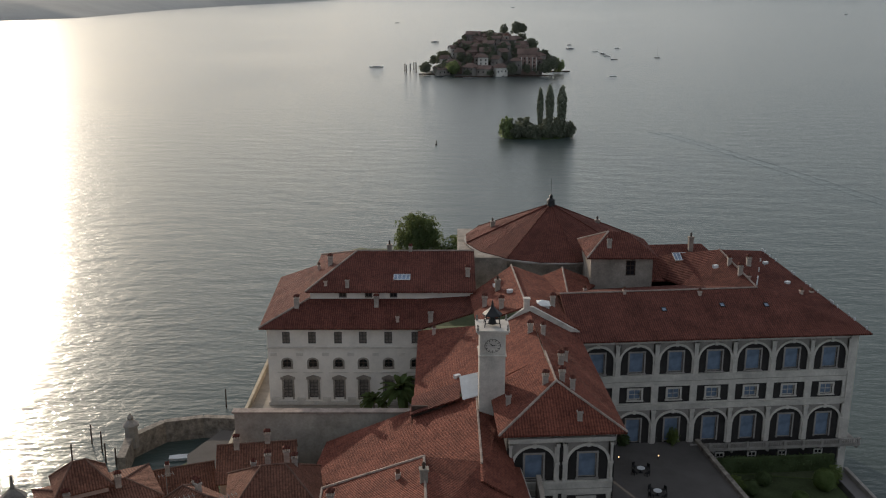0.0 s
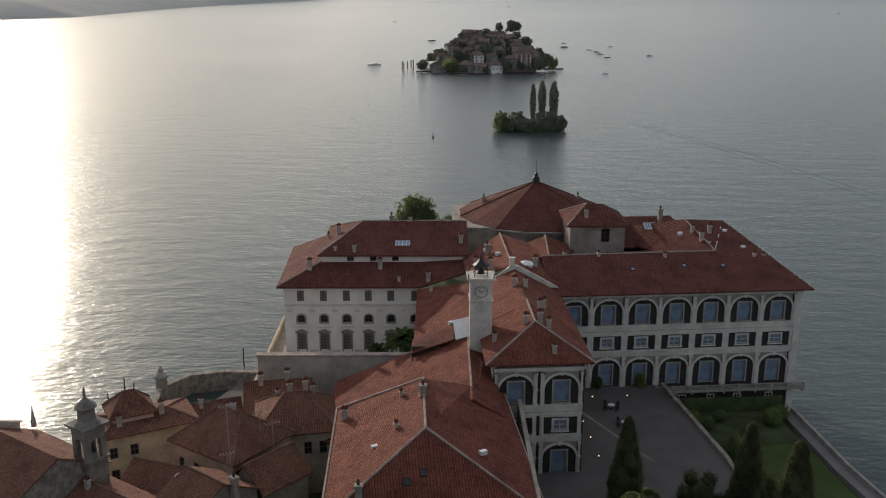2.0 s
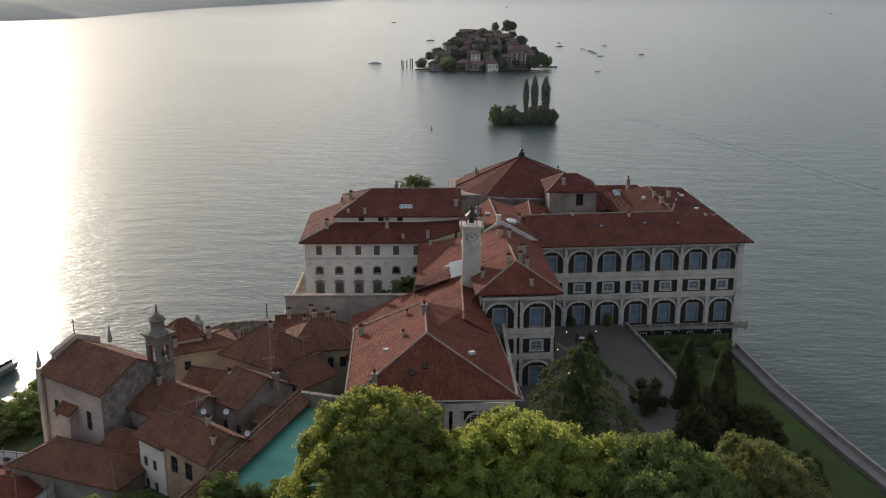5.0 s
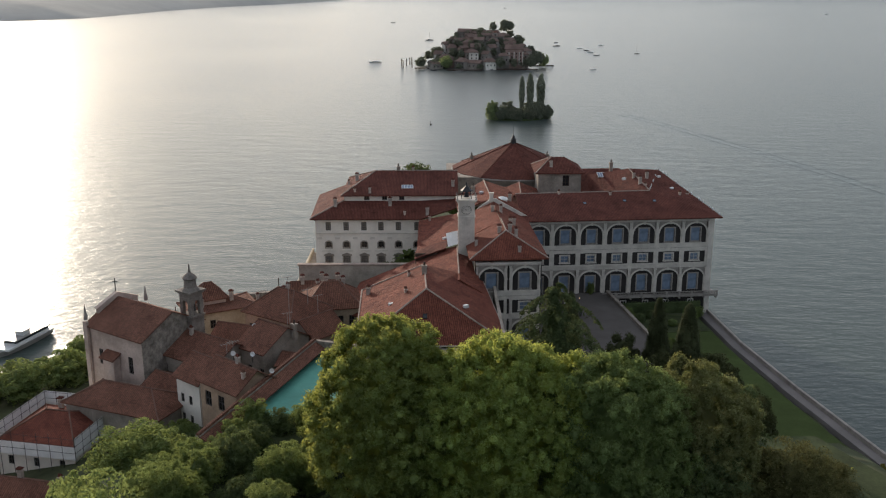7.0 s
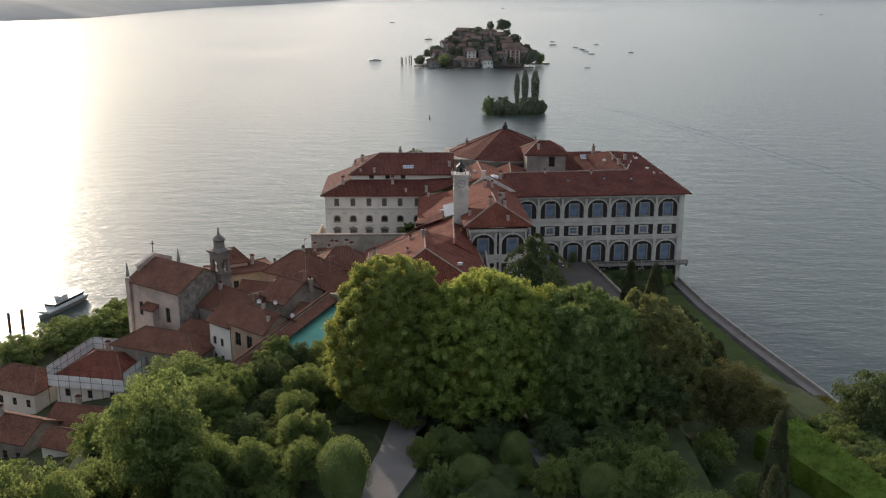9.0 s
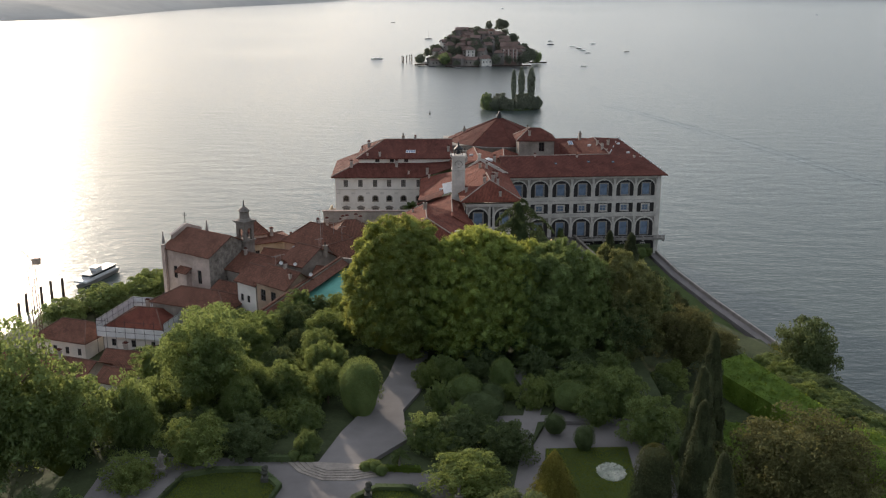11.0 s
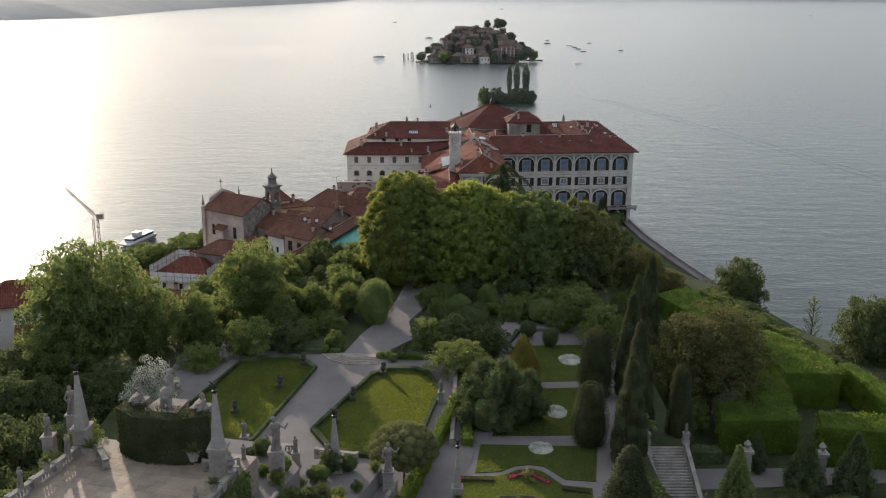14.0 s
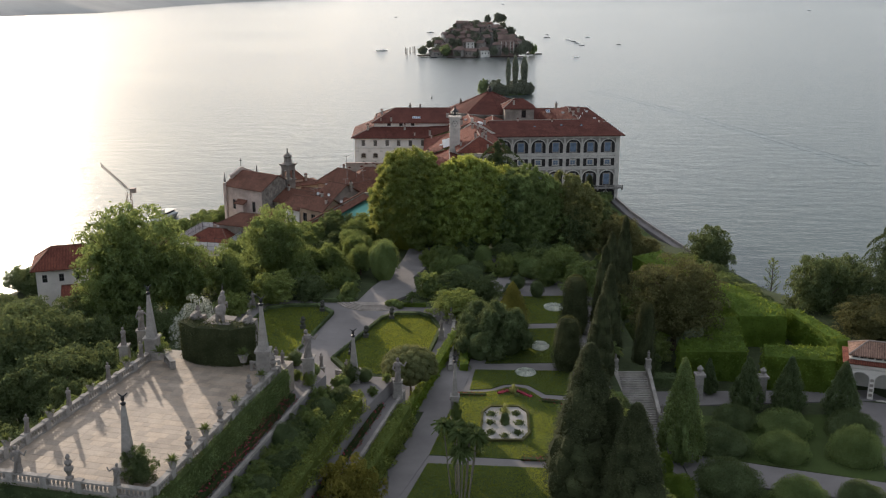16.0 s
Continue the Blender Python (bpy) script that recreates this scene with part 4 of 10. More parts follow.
s = Shape()
wl = [(8.9, 32.9), (12.8, 35.9), (14.0, 35.9), (21.9, 31.5)]
for (xa, za), (xb, zb) in zip(wl, wl[1:]):
    s.add([(xa, 140.8, za - 3), (xb, 140.8, zb - 3), (xb, 140.8, zb), (xa, 140.8, za), (xa, 141.4, za - 3), (xb, 141.4, zb - 3), (xb, 141.4, zb), (xa, 141.4, za)],
          [(0, 1, 2, 3), (5, 4, 7, 6), (3, 2, 6, 7)])
s.box(12.5, 13.4, 140.75, 141.45, 35.0, 37.2).box(12.4, 13.5, 140.65, 141.55, 37.2, 37.35)
part("fire_wall", s, M["stucco_trim"], palace, "white parapet wall between roofs")

# drum of the great hall with its tiled cone
s = Shape()
hx, hy = 21.5, 187.0
nseg = 16
ring = [(hx + 17.2 * math.cos(2 * math.pi * (k + 0.5) / nseg), hy + 17.2 * math.sin(2 * math.pi * (k + 0.5) / nseg), 34.5) for k in range(nseg)]
polys = [(ring[k], ring[(k + 1) % nseg], (hx, hy, 41.6)) for k in range(nseg)]
roofs["hall"] = part("roof", Shape().slab(polys, 0.3), M["roof_dark"], palace, "faceted conical tile roof of the round hall")
for k in range(0, nseg, 2):
    part("ridge_tiles", ridge_line(Shape(), [ring[k], (hx, hy, 41.65)], 0.12), M["roof_dark"], palace)
part("eave_ring", Shape().lathe(hx, hy, [(17.0, 33.95), (17.3, 34.0), (17.35, 34.3), (17.0, 34.35)], 32), M["window_stone"], palace, "grey stone eave ring with gutter")
s = Shape().lathe(hx, hy, [(16.2, 26), (16.2, 33.2), (16.6, 33.3), (16.6, 33.9)], 32)
part("drum_wall", s, M["stucco_grey"], palace, "grey stucco drum")
s = Shape().lathe(hx, hy, [(0.9, 41.2), (0.75, 42.3), (0.95, 42.4), (0.3, 42.9), (0.45, 43.2), (0.05, 43.7), (0.04, 46.8), (0.0, 46.9)], 10)
part("finial", s, M["iron"], palace, "lead finial with lightning rod")
part("hall_wall", Shape().box(5.0, 12.0, 173.4, 178.6, 28.0, 34.4).box(3.0, 8.0, 178.6, 197.4, 28, 33.8), M["stucco_grey"], palace)
# small roof tower
s = wall(Shape(), Face(26.0, 162.0, 0), 0, 10.9, 31, 37.9, 0.4, [(6.2, 7.9, 34.4, 37.2)])
s.box(26.0, 26.4, 162.4, 173, 31, 37.9).box(36.5, 36.9, 162.4, 173, 31, 37.9).box(26.4, 36.5, 172.6, 173, 31, 37.9)
part("tower_wall", s, M["stucco_grey"], palace, "grey stucco roof tower")
put_window(window_mesh(1.7, 2.8, (M["wood_dark"], M["glass_dark"]), 2, 3), palace, Face(26.0, 162.0, 0), 7.05, 34.4)
polys, lines, _ = hip(Face(25.2, 161.2, 0), 0, 12.5, 0, 12.6, 37.9, 41.0, (1, 1), "u", 4.6)
roofs["tower"] = palace_roof(polys, lines[1:3], M["roof_dark"], "red tiled hip roof")

# clock tower with iron bell cage
s = Shape().box(4.75, 8.15, 117.2, 120.6, 24, 40.5)
s.box(4.6, 8.3, 117.05, 120.75, 37.3, 37.45).box(4.45, 8.45, 116.9, 120.9, 40.5, 40.85).box(4.25, 8.65, 116.7, 121.1, 40.85, 41.05)
clock_tower = part("clock_tower", s, M["stucco_trim"], palace, "white plastered clock tower")
face_c = Face(6.45, 117.2, 0)
dial = Shape()
dial.add([face_c(1.05 * math.cos(a * math.pi / 12), 0.05, 38.85 + 0.95 * math.sin(a * math.pi / 12)) for a in range(24)] + [face_c(1.05 * math.cos(a * math.pi / 12), -0.02, 38.85 + 0.95 * math.sin(a * math.pi / 12)) for a in range(24)],
         [tuple(range(24))] + [(i, (i + 1) % 24, 24 + (i + 1) % 24, 24 + i) for i in range(24)])
dial_ob = part("clock_face", dial, M["stucco_trim"], clock_tower, "round white dial with black hands")
s = Shape()
for k in range(12):
    a = k * math.pi / 6
    r0_, r1_ = 0.72, 0.95
    s.add([face_c(r0_ * math.cos(a - 0.05), 0.08, 38.85 + 0.9 * r0_ * math.sin(a - 0.05)), face_c(r1_ * math.cos(a - 0.05), 0.08, 38.85 + 0.9 * r1_ * math.sin(a - 0.05)),
           face_c(r1_ * math.cos(a + 0.05), 0.08, 38.85 + 0.9 * r1_ * math.sin(a + 0.05)), face_c(r0_ * math.cos(a + 0.05), 0.08, 38.85 + 0.9 * r0_ * math.sin(a + 0.05))], [(0, 1, 2, 3)])
for a, r in ((2.4, 0.8), (0.2, 0.55)):
    c_, s_ = math.cos(a), math.sin(a)
    s.add([face_c(-0.07 * s_, 0.1, 38.85 + 0.07 * c_), face_c(0.07 * s_, 0.1, 38.85 - 0.07 * c_), face_c(r * c_, 0.1, 38.85 + r * s_)], [(0, 1, 2)])
for k in range(24):
    a, b = k * math.pi / 12, (k + 1) * math.pi / 12
    s.add([face_c(r * math.cos(t), 0.08, 38.85 + 0.9 * r * math.sin(t)) for r, t in ((0.98, a), (1.05, a), (1.05, b), (0.98, b))], [(0, 1, 2, 3)])
part("clock_marks", s, M["iron"], dial_ob.parent, "black clock hands and hour marks")
UP = 1.1
cage = Shape()
for x, y in ((5.4, 117.9), (7.5, 117.9), (5.4, 120.0), (7.5, 120.0)):
    cage.tube([(x, y, 39.9 + UP), (6.45 + (x - 6.45) * 0.75, 118.95 + (y - 118.95) * 0.75, 41.6 + UP)], 0.07, 0.06)
cage.lathe(6.45, 118.95, [(1.35, 42.55), (1.3, 42.7), (0.75, 43.1), (0.25, 43.6), (0.06, 44.5)], 8)
for z in (41.6, 42.2):
    cage.tube([(5.5, 118.0, z), (7.4, 118.0, z), (7.4, 119.9, z), (5.5, 119.9, z), (5.5, 118.0, z)], 0.05)
bell_cage = part("bell_cage", cage, M["iron"], clock_tower, "dark iron bell cage with conical cap")
part("bell", Shape().lathe(6.45, 118.95, [(0.6, 41.3), (0.52, 41.5), (0.36, 42.0), (0.3, 42.3), (0.0, 42.5)], 12), M["iron"], clock_tower, "dark bronze bell")
for x in (4.5, 8.4):
    for y in (116.95, 120.85):
        part("corner_vase", Shape().lathe(x, y, [(0.14, 41.05), (0.2, 41.25), (0.06, 41.45), (0.16, 41.65), (0.0, 41.9)], 8), M["stone"], clock_tower)

# pale gutters along the eaves of the broad south roof
for a_, b_ in ((W0, (-14.6, 103.5, 25.8)), (E0, (9.6, 108.0, 26.2)), (W0, S1), (S1, E0)):
    part("gutter", Shape().tube([Vector(a_) - Vector((0, 0, 0.12)), Vector(b_) - Vector((0, 0, 0.12))], 0.13, 0.13, 6), M["stucco_chim"], palace, "pale metal gutter")

# south pavilion front
s = wall(Shape(), F_SOUTH, 0, 10.4, 12.0, 24.4, 0.6, [(3.9, 6.1, 17.8, 22.2), (0.5, 1.2, 19.0, 22.0), (9.0, 9.7, 19, 22)])
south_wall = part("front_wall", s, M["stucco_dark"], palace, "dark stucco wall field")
put_window(window_mesh(2.2, 4.4, (M["stucco_trim"], M["shutter"]), 2, 3), palace, F_SOUTH, 5.0, 17.8)
for u in (0.0, 1.3, 2.0, 7.2, 8.3, 9.8):
    part("pilaster", fbox(Shape(), F_SOUTH, u, u + 0.75, 0, 0.25, 12.0, 23.2), M["stucco_trim"], palace, "pale stone pilaster")
part("cornice", fbox(Shape(), F_SOUTH, -0.1, 10.6, 0, 0.4, 23.2, 24.4), M["stucco_trim"], palace, "pale stone cornice")
again("arch_surround", bay_upper, south_wall, F_SOUTH(5.0, 0.0, 18.3), F_SOUTH.turn, (0.72, 1, 0.9))
s = Shape()
for x0, x1, y0, y1 in ((-13.0, -12.4, 75.0, 102.5), (11.6, 12.2, 77.4, 108.0)):
    s.box(x0, x1, y0, y1, 10.0, 25.2)
s.box(-12.4, 1.0, 75.4, 76.0, 10.0, 25.0).box(-12.4, -3.8, 102.0, 102.6, 10.0, 25.5)
s.box(-4.0, -3.4, 102.6, 151, 10, 26.0).box(-17.5, -17.0, 108.0, 126.0, 8, 19.4)
part("side_wall", s, M["stucco_grey"], palace)
# dormer on the gallery roof
s = Shape().slab([((-4.6, 121.0, 27.2), (2.2, 121.0, 29.6), (2.6, 125.0, 30.4), (-4.4, 125.6, 27.8))], 0.2)
dorm = part("dormer", s, M["roof_dark"], palace, "low shed dormer over a dark board standing for its opening")
# a dark board is put where the open front would lie in shade
part("dormer_front", Shape().box(-4.4, 1.6, 121.6, 121.9, 25.6, 28.2), M["wood_dark"], dorm.parent)

# chimneys, skylights and roof details
CH = [chimney_shape(0.75, 0.65, 1.4, 0).mesh("chimney", [M["stucco_chim"], M["roof_dark"]]), chimney_shape(0.62, 0.55, 1.5, 1).mesh("chimney", [M["stucco_chim"], M["roof_dark"]]),
      chimney_shape(0.85, 0.7, 1.6, 2).mesh("chimney", [M["stucco_grey"], M["wood_dark"]]), chimney_shape(0.5, 0.5, 0.9, 1).mesh("chimney", [M["stucco_pink"], M["roof_old"]])]


def chimneys(roof, rows):
    for x, y, z, k in rows:
        again("chimney", CH[k], roof, (x, y, z), 4.0 * (k - 1))

chimneys(roofs["west_up"], [(-20.4, 166.8, 34.9, 0), (-16.5, 157.4, 33.7, 1), (-20.3, 157.9, 33.9, 3), (-9.7, 167.8, 36.9, 2), (-5.9, 167.6, 36.8, 1), (4.3, 160.4, 34.7, 0), (-22.6, 167.5, 33.9, 3)])
chimneys(roofs["west_low"], [(-25.0, 155.3, 31.0, 0), (-11.4, 155.5, 31.0, 0), (-7.7, 152.5, 29.4, 3), (-2.1, 152.3, 29.5, 0)])
chimneys(roofs["hall"], [(10.0, 188.0, 36.2, 2), (31.0, 187.5, 36.6, 2)])
chimneys(roofs["inner"], [(6.8, 149.3, 33.2, 0), (9.2, 154.6, 34.4, 2), (9.3, 145.1, 34.2, 0), (17.7, 147.0, 34.0, 0), (24.3, 156.5, 33.0, 3)])
chimneys(roofs["mid"], [(12.8, 132.6, 34.6, 0), (14.6, 131.8, 34.9, 1), (13.2, 114.8, 34.3, 0), (15.4, 115.3, 34.6, 0), (16.6, 113.9, 34.2, 1), (16.0, 121.5, 34.3, 0), (17.0, 124.5, 33.8, 1), (8.4, 113.9, 31.9, 1), (17.0, 109.4, 31.8, 1), (-1.5, 147.0, 29.4, 3)])
chimneys(roofs["east"], [(29.9, 150.6, 34.7, 3), (42.4, 150.8, 34.4, 3), (50.0, 160.9, 36.6, 1), (51.0, 157.6, 35.9, 0), (53.2, 160.3, 36.6, 0), (52.0, 156.0, 35.4, 3), (59.8, 152.4, 34.0, 3), (61.8, 153.2, 33.6, 3)])
chimneys(roofs["east_back"], [(46.6, 174.3, 36.6, 2)])
chimneys(roofs["tower"], [(29.4, 163.8, 39.0, 0)])
chimneys(roofs["south"], [(-5.1, 97.1, 30.6, 3), (-2.1, 93.8, 32.2, 2), (-5.4, 88.3, 30.2, 3), (-13.0, 98.8, 26.3, 0), (-9.3, 76.8, 27.2, 2)])


def skylight(roof, at, w, h, pitch, turn, bars, mat="glass"):
    """A roof light: raised curb with glazing bars and one pane, lying on the slope."""
    s_ = Shape()
    s_.box(-w / 2, -w / 2 + 0.1, -h / 2, h / 2, 0, 0.14).box(w / 2 - 0.1, w / 2, -h / 2, h / 2, 0, 0.14).box(-w / 2, w / 2, -h / 2, -h / 2 + 0.1, 0, 0.14).box(-w / 2, w / 2, h / 2 - 0.1, h / 2, 0, 0.14)
    for k in range(1, bars):
        x = -w / 2 + w * k / bars
        s_.box(x - 0.05, x + 0.05, -h / 2, h / 2, 0.02, 0.13)
    o = ORIGIN[roof.name]
    m = Matrix.LocRotScale(Vector(at) + Vector((0, 0, 0.05)) - Vector(o), Euler((radians(pitch), 0, radians(turn))), None)
    f_ = new("skylight", s_.mesh("skylight", M["boat_white"] if bars > 1 else M["iron"]))
    f_.parent, f_.matrix_local = roof, m
    p_ = new("pane", Shape().box(-w / 2 + 0.1, w / 2 - 0.1, -h / 2 + 0.1, h / 2 - 0.1, 0.05, 0.09).mesh("pane", M[mat]))
    p_.parent, p_.matrix_local = roof, m
    tagged(f_, "roof light with glazing bars")


skylight(roofs["west_up"], (-7.2, 160.1, 34.65), 2.9, 1.7, 17.5, 0, 4)
skylight(roofs["east_back"], (43.4, 168.6, 35.9), 2.6, 2.2, 22, 4.6, 4)
for at in ((35.7, 146.8, 33.35), (45.5, 148.3, 33.6), (52.8, 148.6, 33.5)):
    skylight(roofs["east"], at, 0.8, 1.0, 19, 4.6, 1)
for at in ((-3.8, 78.4, 28.25), (-1.8, 79.6, 28.8)):
    skylight(roofs["south"], at, 0.8, 1.0, 36, 0, 1, "glass_dark")
HATCH = Shape().box(-0.45, 0.45, -0.3, 0.3, -0.3, 0.22).mesh("roof_hatch", M["boat_white"])
# small white roof hatches catching the light, and the glazed lean-to by the clock tower
for roof, at, pitch, turn in ((roofs["south"], (-8.0, 86.0, 28.9), 0, 0), (roofs["mid"], (2.0, 128.0, 29.9), 0, 0), (roofs["inner"], (11.0, 150.5, 35.4), 0, 0), (roofs["inner"], (9.0, 156.0, 34.6), 0, 0), (roofs["east"], (47.5, 160.5, 36.6), 0, 0), (roofs["east"], (56.5, 161.5, 36.9), 0, 0), (roofs["east"], (58.5, 155.5, 35.2), 0, 0), (roofs["south"], (5.4, 84.0, 29.2), 0, 0)):
    again("roof_hatch", HATCH, roof, at, 30.0, label="small white roof hatch")
s = Shape().slab([((2.6, 118.6, 30.6), (4.7, 118.6, 31.2), (4.7, 121.2, 33.4), (2.2, 121.2, 32.8))], 0.12)
part("glazed_hatch", s, M["sheet"], palace, "white glazed roof hatch beside the clock tower")
lant = part("roof_lantern", Shape().box(14.6, 16.9, 144.6, 146.6, 33.4, 34.9).slab([((14.4, 144.4, 34.9), (17.1, 144.4, 34.9), (15.75, 145.6, 35.5)), ((17.1, 144.4, 34.9), (17.1, 146.8, 34.9), (15.75, 145.6, 35.5)), ((17.1, 146.8, 34.9), (14.4, 146.8, 34.9), (15.75, 145.6, 35.5)), ((14.4, 146.8, 34.9), (14.4, 144.4, 34.9), (15.75, 145.6, 35.5))], 0.1), M["sheet"], palace, "white glazed roof lantern")
rng = random.Random(8)
stub = Shape().lathe(0, 0, [(0.1, -0.3), (0.1, 0.35), (0.16, 0.36), (0.02, 0.5)], 6).mesh("roof_vent", M["boat_white"])
for k in range(26):
    p = Vector(ee).lerp(Vector(pb), rng.random() ** 0.8) if k % 3 else Vector(rc).lerp(Vector(pb), rng.random())
    again("roof_vent", stub, roofs["east"], (p.x - 0.1, p.y, p.z + 0.02), label="")

# table and chairs in the courtyard, and two small lamps
def chair(at, turn):
    c = thing("garden_chair", at, "dark metal garden chair in the courtyard", "chair", "courtyard chairs", "", turn)
    for nm, b in (("seat", (-0.28, 0.28, -0.28, 0.28, 0.42, 0.48)), ("backrest", (-0.28, 0.28, 0.24, 0.29, 0.48, 1.0))):
        o = new(nm, Shape().box(*b).mesh(nm, M["iron"]))
        o.parent = c
    for x, y in ((-0.25, -0.25), (0.25, -0.25), (0.25, 0.25), (-0.25, 0.25)):
        o = new("leg", Shape().box(x - 0.03, x + 0.03, y - 0.03, y + 0.03, 0, 0.42).mesh("leg", M["iron"]))
        o.parent = c


for tx, ty in ((30.0, 131.3), (31.1, 124.6)):
    t = thing("garden_table", (tx, ty, 12.7), "round white-topped garden table in the courtyard", "table", "courtyard tables")
    part("tabletop", Shape().lathe(tx, ty, [(0.02, 13.4), (0.62, 13.4), (0.62, 13.45), (0.0, 13.46)], 16), M["boat_white"], t)
    part("pedestal", Shape().lathe(tx, ty, [(0.35, 12.7), (0.08, 12.8), (0.07, 13.4)], 10), M["iron"], t)
    for k in range(4):
        a = 0.6 + k * math.pi / 2
        chair((tx + 1.35 * math.sin(a), ty - 1.35 * math.cos(a), 12.7), math.degrees(a) + 180)

# small lit lanterns in the courtyard
LANTERNS = [(27.3, 135.1, 13.0), (33.6, 135.5, 13.0), (24.2, 125.2, 13.0), (24.6, 119.4, 13.0), (24.9, 113.1, 13.0), (58.6, 135.7, 8.26)]
glow, gnt, gb = base_mat("warm_lantern_glass")
gb.inputs["Base Color"].default_value = (0.9, 0.7, 0.4, 1)
gb.inputs["Emission Color"].default_value = (1.0, 0.62, 0.28, 1)
gb.inputs["Emission Strength"].default_value = 2.0
for x, y, z in LANTERNS:
    t = thing("ground_lantern", (x, y, z - 0.3), "small lit garden lantern on a short post", "lantern", "courtyard lanterns")
    part("post", Shape().lathe(x, y, [(0.09, z - 0.3), (0.05, z - 0.2), (0.05, z + 0.1), (0.14, z + 0.12)], 8), M["iron"], t)
    part("globe", Shape().blob((x, y, z + 0.26), (0.1, 0.1, 0.11), 0.0, 10), glow, t, "glowing warm glass globe")

# ---- garden terraces ----
s = Shape().prism([(-50, 36), (-50, -60), (-48, -125), (31.0, -125), (31.0, -58.0), (30.8, -58.0), (30.8, -46.0), (37.0, -46.0), (37.0, 40), (16, 70), (-14, 72), (-29.5, 57), (-34, 44)], 4.0, 20.5)
setting("garden_terrace", s, M["soil"], "raised garden terrace in dark planted soil", "terrace")
s = Shape().prism([(13.0, 143.0), (13.0, 70.0), (46.5, 70.0), (45.0, 112.0), (41.0, 141.5)], 4.0, 12.7)
setting("courtyard", s, M["gravel_dark"], "grey gravel palace courtyard", "courtyard")
s = Shape()
for (x0, y0), (x1, y1) in (((41.0, 141.0), (44.8, 113.0)), ((44.8, 113.0), (46.3, 71.0))):
    d = Vector((x1 - x0, y1 - y0, 0)).normalized()
    n = Vector((d.y, -d.x, 0)) * 0.35
    s.prism([(x0 - n.x, y0 - n.y), (x0 + n.x, y0 + n.y), (x1 + n.x, y1 + n.y), (x1 - n.x, y1 - n.y)], 6.0, 13.35)
setting("wall_courtyard", s, M["rubble"], "low rubble parapet of the courtyard", "wall")
# east lawn and lake wall
s = Shape().prism([(46.0, 140), (62.0, 137.5), (63.5, 118), (66.5, 94), (71.3, 66), (74.0, 46), (66.0, 40), (46, 60), (47.2, 100)], 4.0, 7.9)
setting("lawn_east", s, M["lawn"], "long green lawn beside the lake wall", "lawn")
s, w2 = Shape(), Shape()
LAKE = [(64.9, 140), (66.5, 118), (70, 94), (75, 66), (79, 32), (80.9, 21)]
for (x0, y0), (x1, y1) in zip(LAKE, LAKE[1:]):
    d = Vector((x1 - x0, y1 - y0, 0)).normalized()
    n = Vector((d.y, -d.x, 0))
    q = lambda x, y, k: (x + n.x * k, y + n.y * k)
    s.prism([q(x0, y0, 0.1), q(x1, y1, 0.1), q(x1, y1, -0.45), q(x0, y0, -0.45)], -2.0, 8.85)
    w2.prism([q(x0, y0, 0.1), q(x1, y1, 0.1), q(x1, y1, 2.0), q(x0, y0, 2.0)], 4.0, 8.02)
setting("wall_lake", s, M["stone"], "weathered stone lake wall with parapet", "wall")
setting("path_lake", w2, M["gravel"], "gravel walk behind the lake wall", "path")

# paths and lawns of the middle garden
Z0 = 20.5


def sheet(poly, z0, z1):
    return Shape().prism(poly, z0, z1)


setting("path_main", sheet([(-45, -8.5), (-21, -9.0), (-15.6, -10.8), (-9.0, -11.2), (-1.5, -13.4), (5.0, -14.5), (5.5, -62), (-46, -62)], Z0 - 0.3, Z0 + 0.12), M["gravel"], "grey gravel walks round the lawns", "path")
setting("path_avenue", sheet([(-16.2, -12.6), (-9.6, -12.2), (-3.7, -4.3), (-4.6, 5.6), (-2.3, 12.2), (-0.7, 20.6), (-1, 30), (-6, 31), (-7.5, 18.9), (-8.9, 12.3), (-10.7, 5.6), (-13.4, -1.6)], Z0 - 0.3, Z0 + 0.6), M["gravel"], "grey gravel avenue under the trees", "path")
# broad fan of shallow steps: each tread is a smaller fan on the one below
s = Shape()
for k in range(5):
    f_ = k / 5
    rim = [(-20.2 + 4.4 * f_, -10.3 - 1.2 * f_), (-18.2 + 2.6 * f_, -13.2 + 0.9 * f_), (-14.8 + 0.6 * f_, -15.4 + 2.3 * f_), (-10.6, -15.5 + 2.6 * f_), (-7.0 - 2.0 * f_, -14.2 + 1.7 * f_)]
    s.prism(rim + [(-9.6, -11.9), (-16.0, -11.2)], Z0, Z0 + 0.12 + 0.11 * (k + 1))
setting("steps_avenue", s, M["stone_pale"], "broad fan of shallow pale stone steps", "steps")
LAWN_W = [(-39.5, -38.0), (-33.5, -14.5), (-29.5, -13.0), (-23.5, -12.9), (-20.2, -17.5), (-26.0, -44.5), (-31.0, -47.0), (-38.0, -44.0)]
LAWN_E = [(-17.6, -41.0), (-10.2, -20.6), (-7.2, -17.8), (-3.0, -18.0), (-0.6, -20.0), (1.3, -26.5), (-1.7, -44.0), (-6.0, -50.0), (-14.0, -48.0)]


def inset(poly, k):
    c = np.mean(np.array(poly), axis=0)
    return [tuple(c + (np.array(p) - c) * (1 - k / np.linalg.norm(np.array(p) - c))) for p in poly]


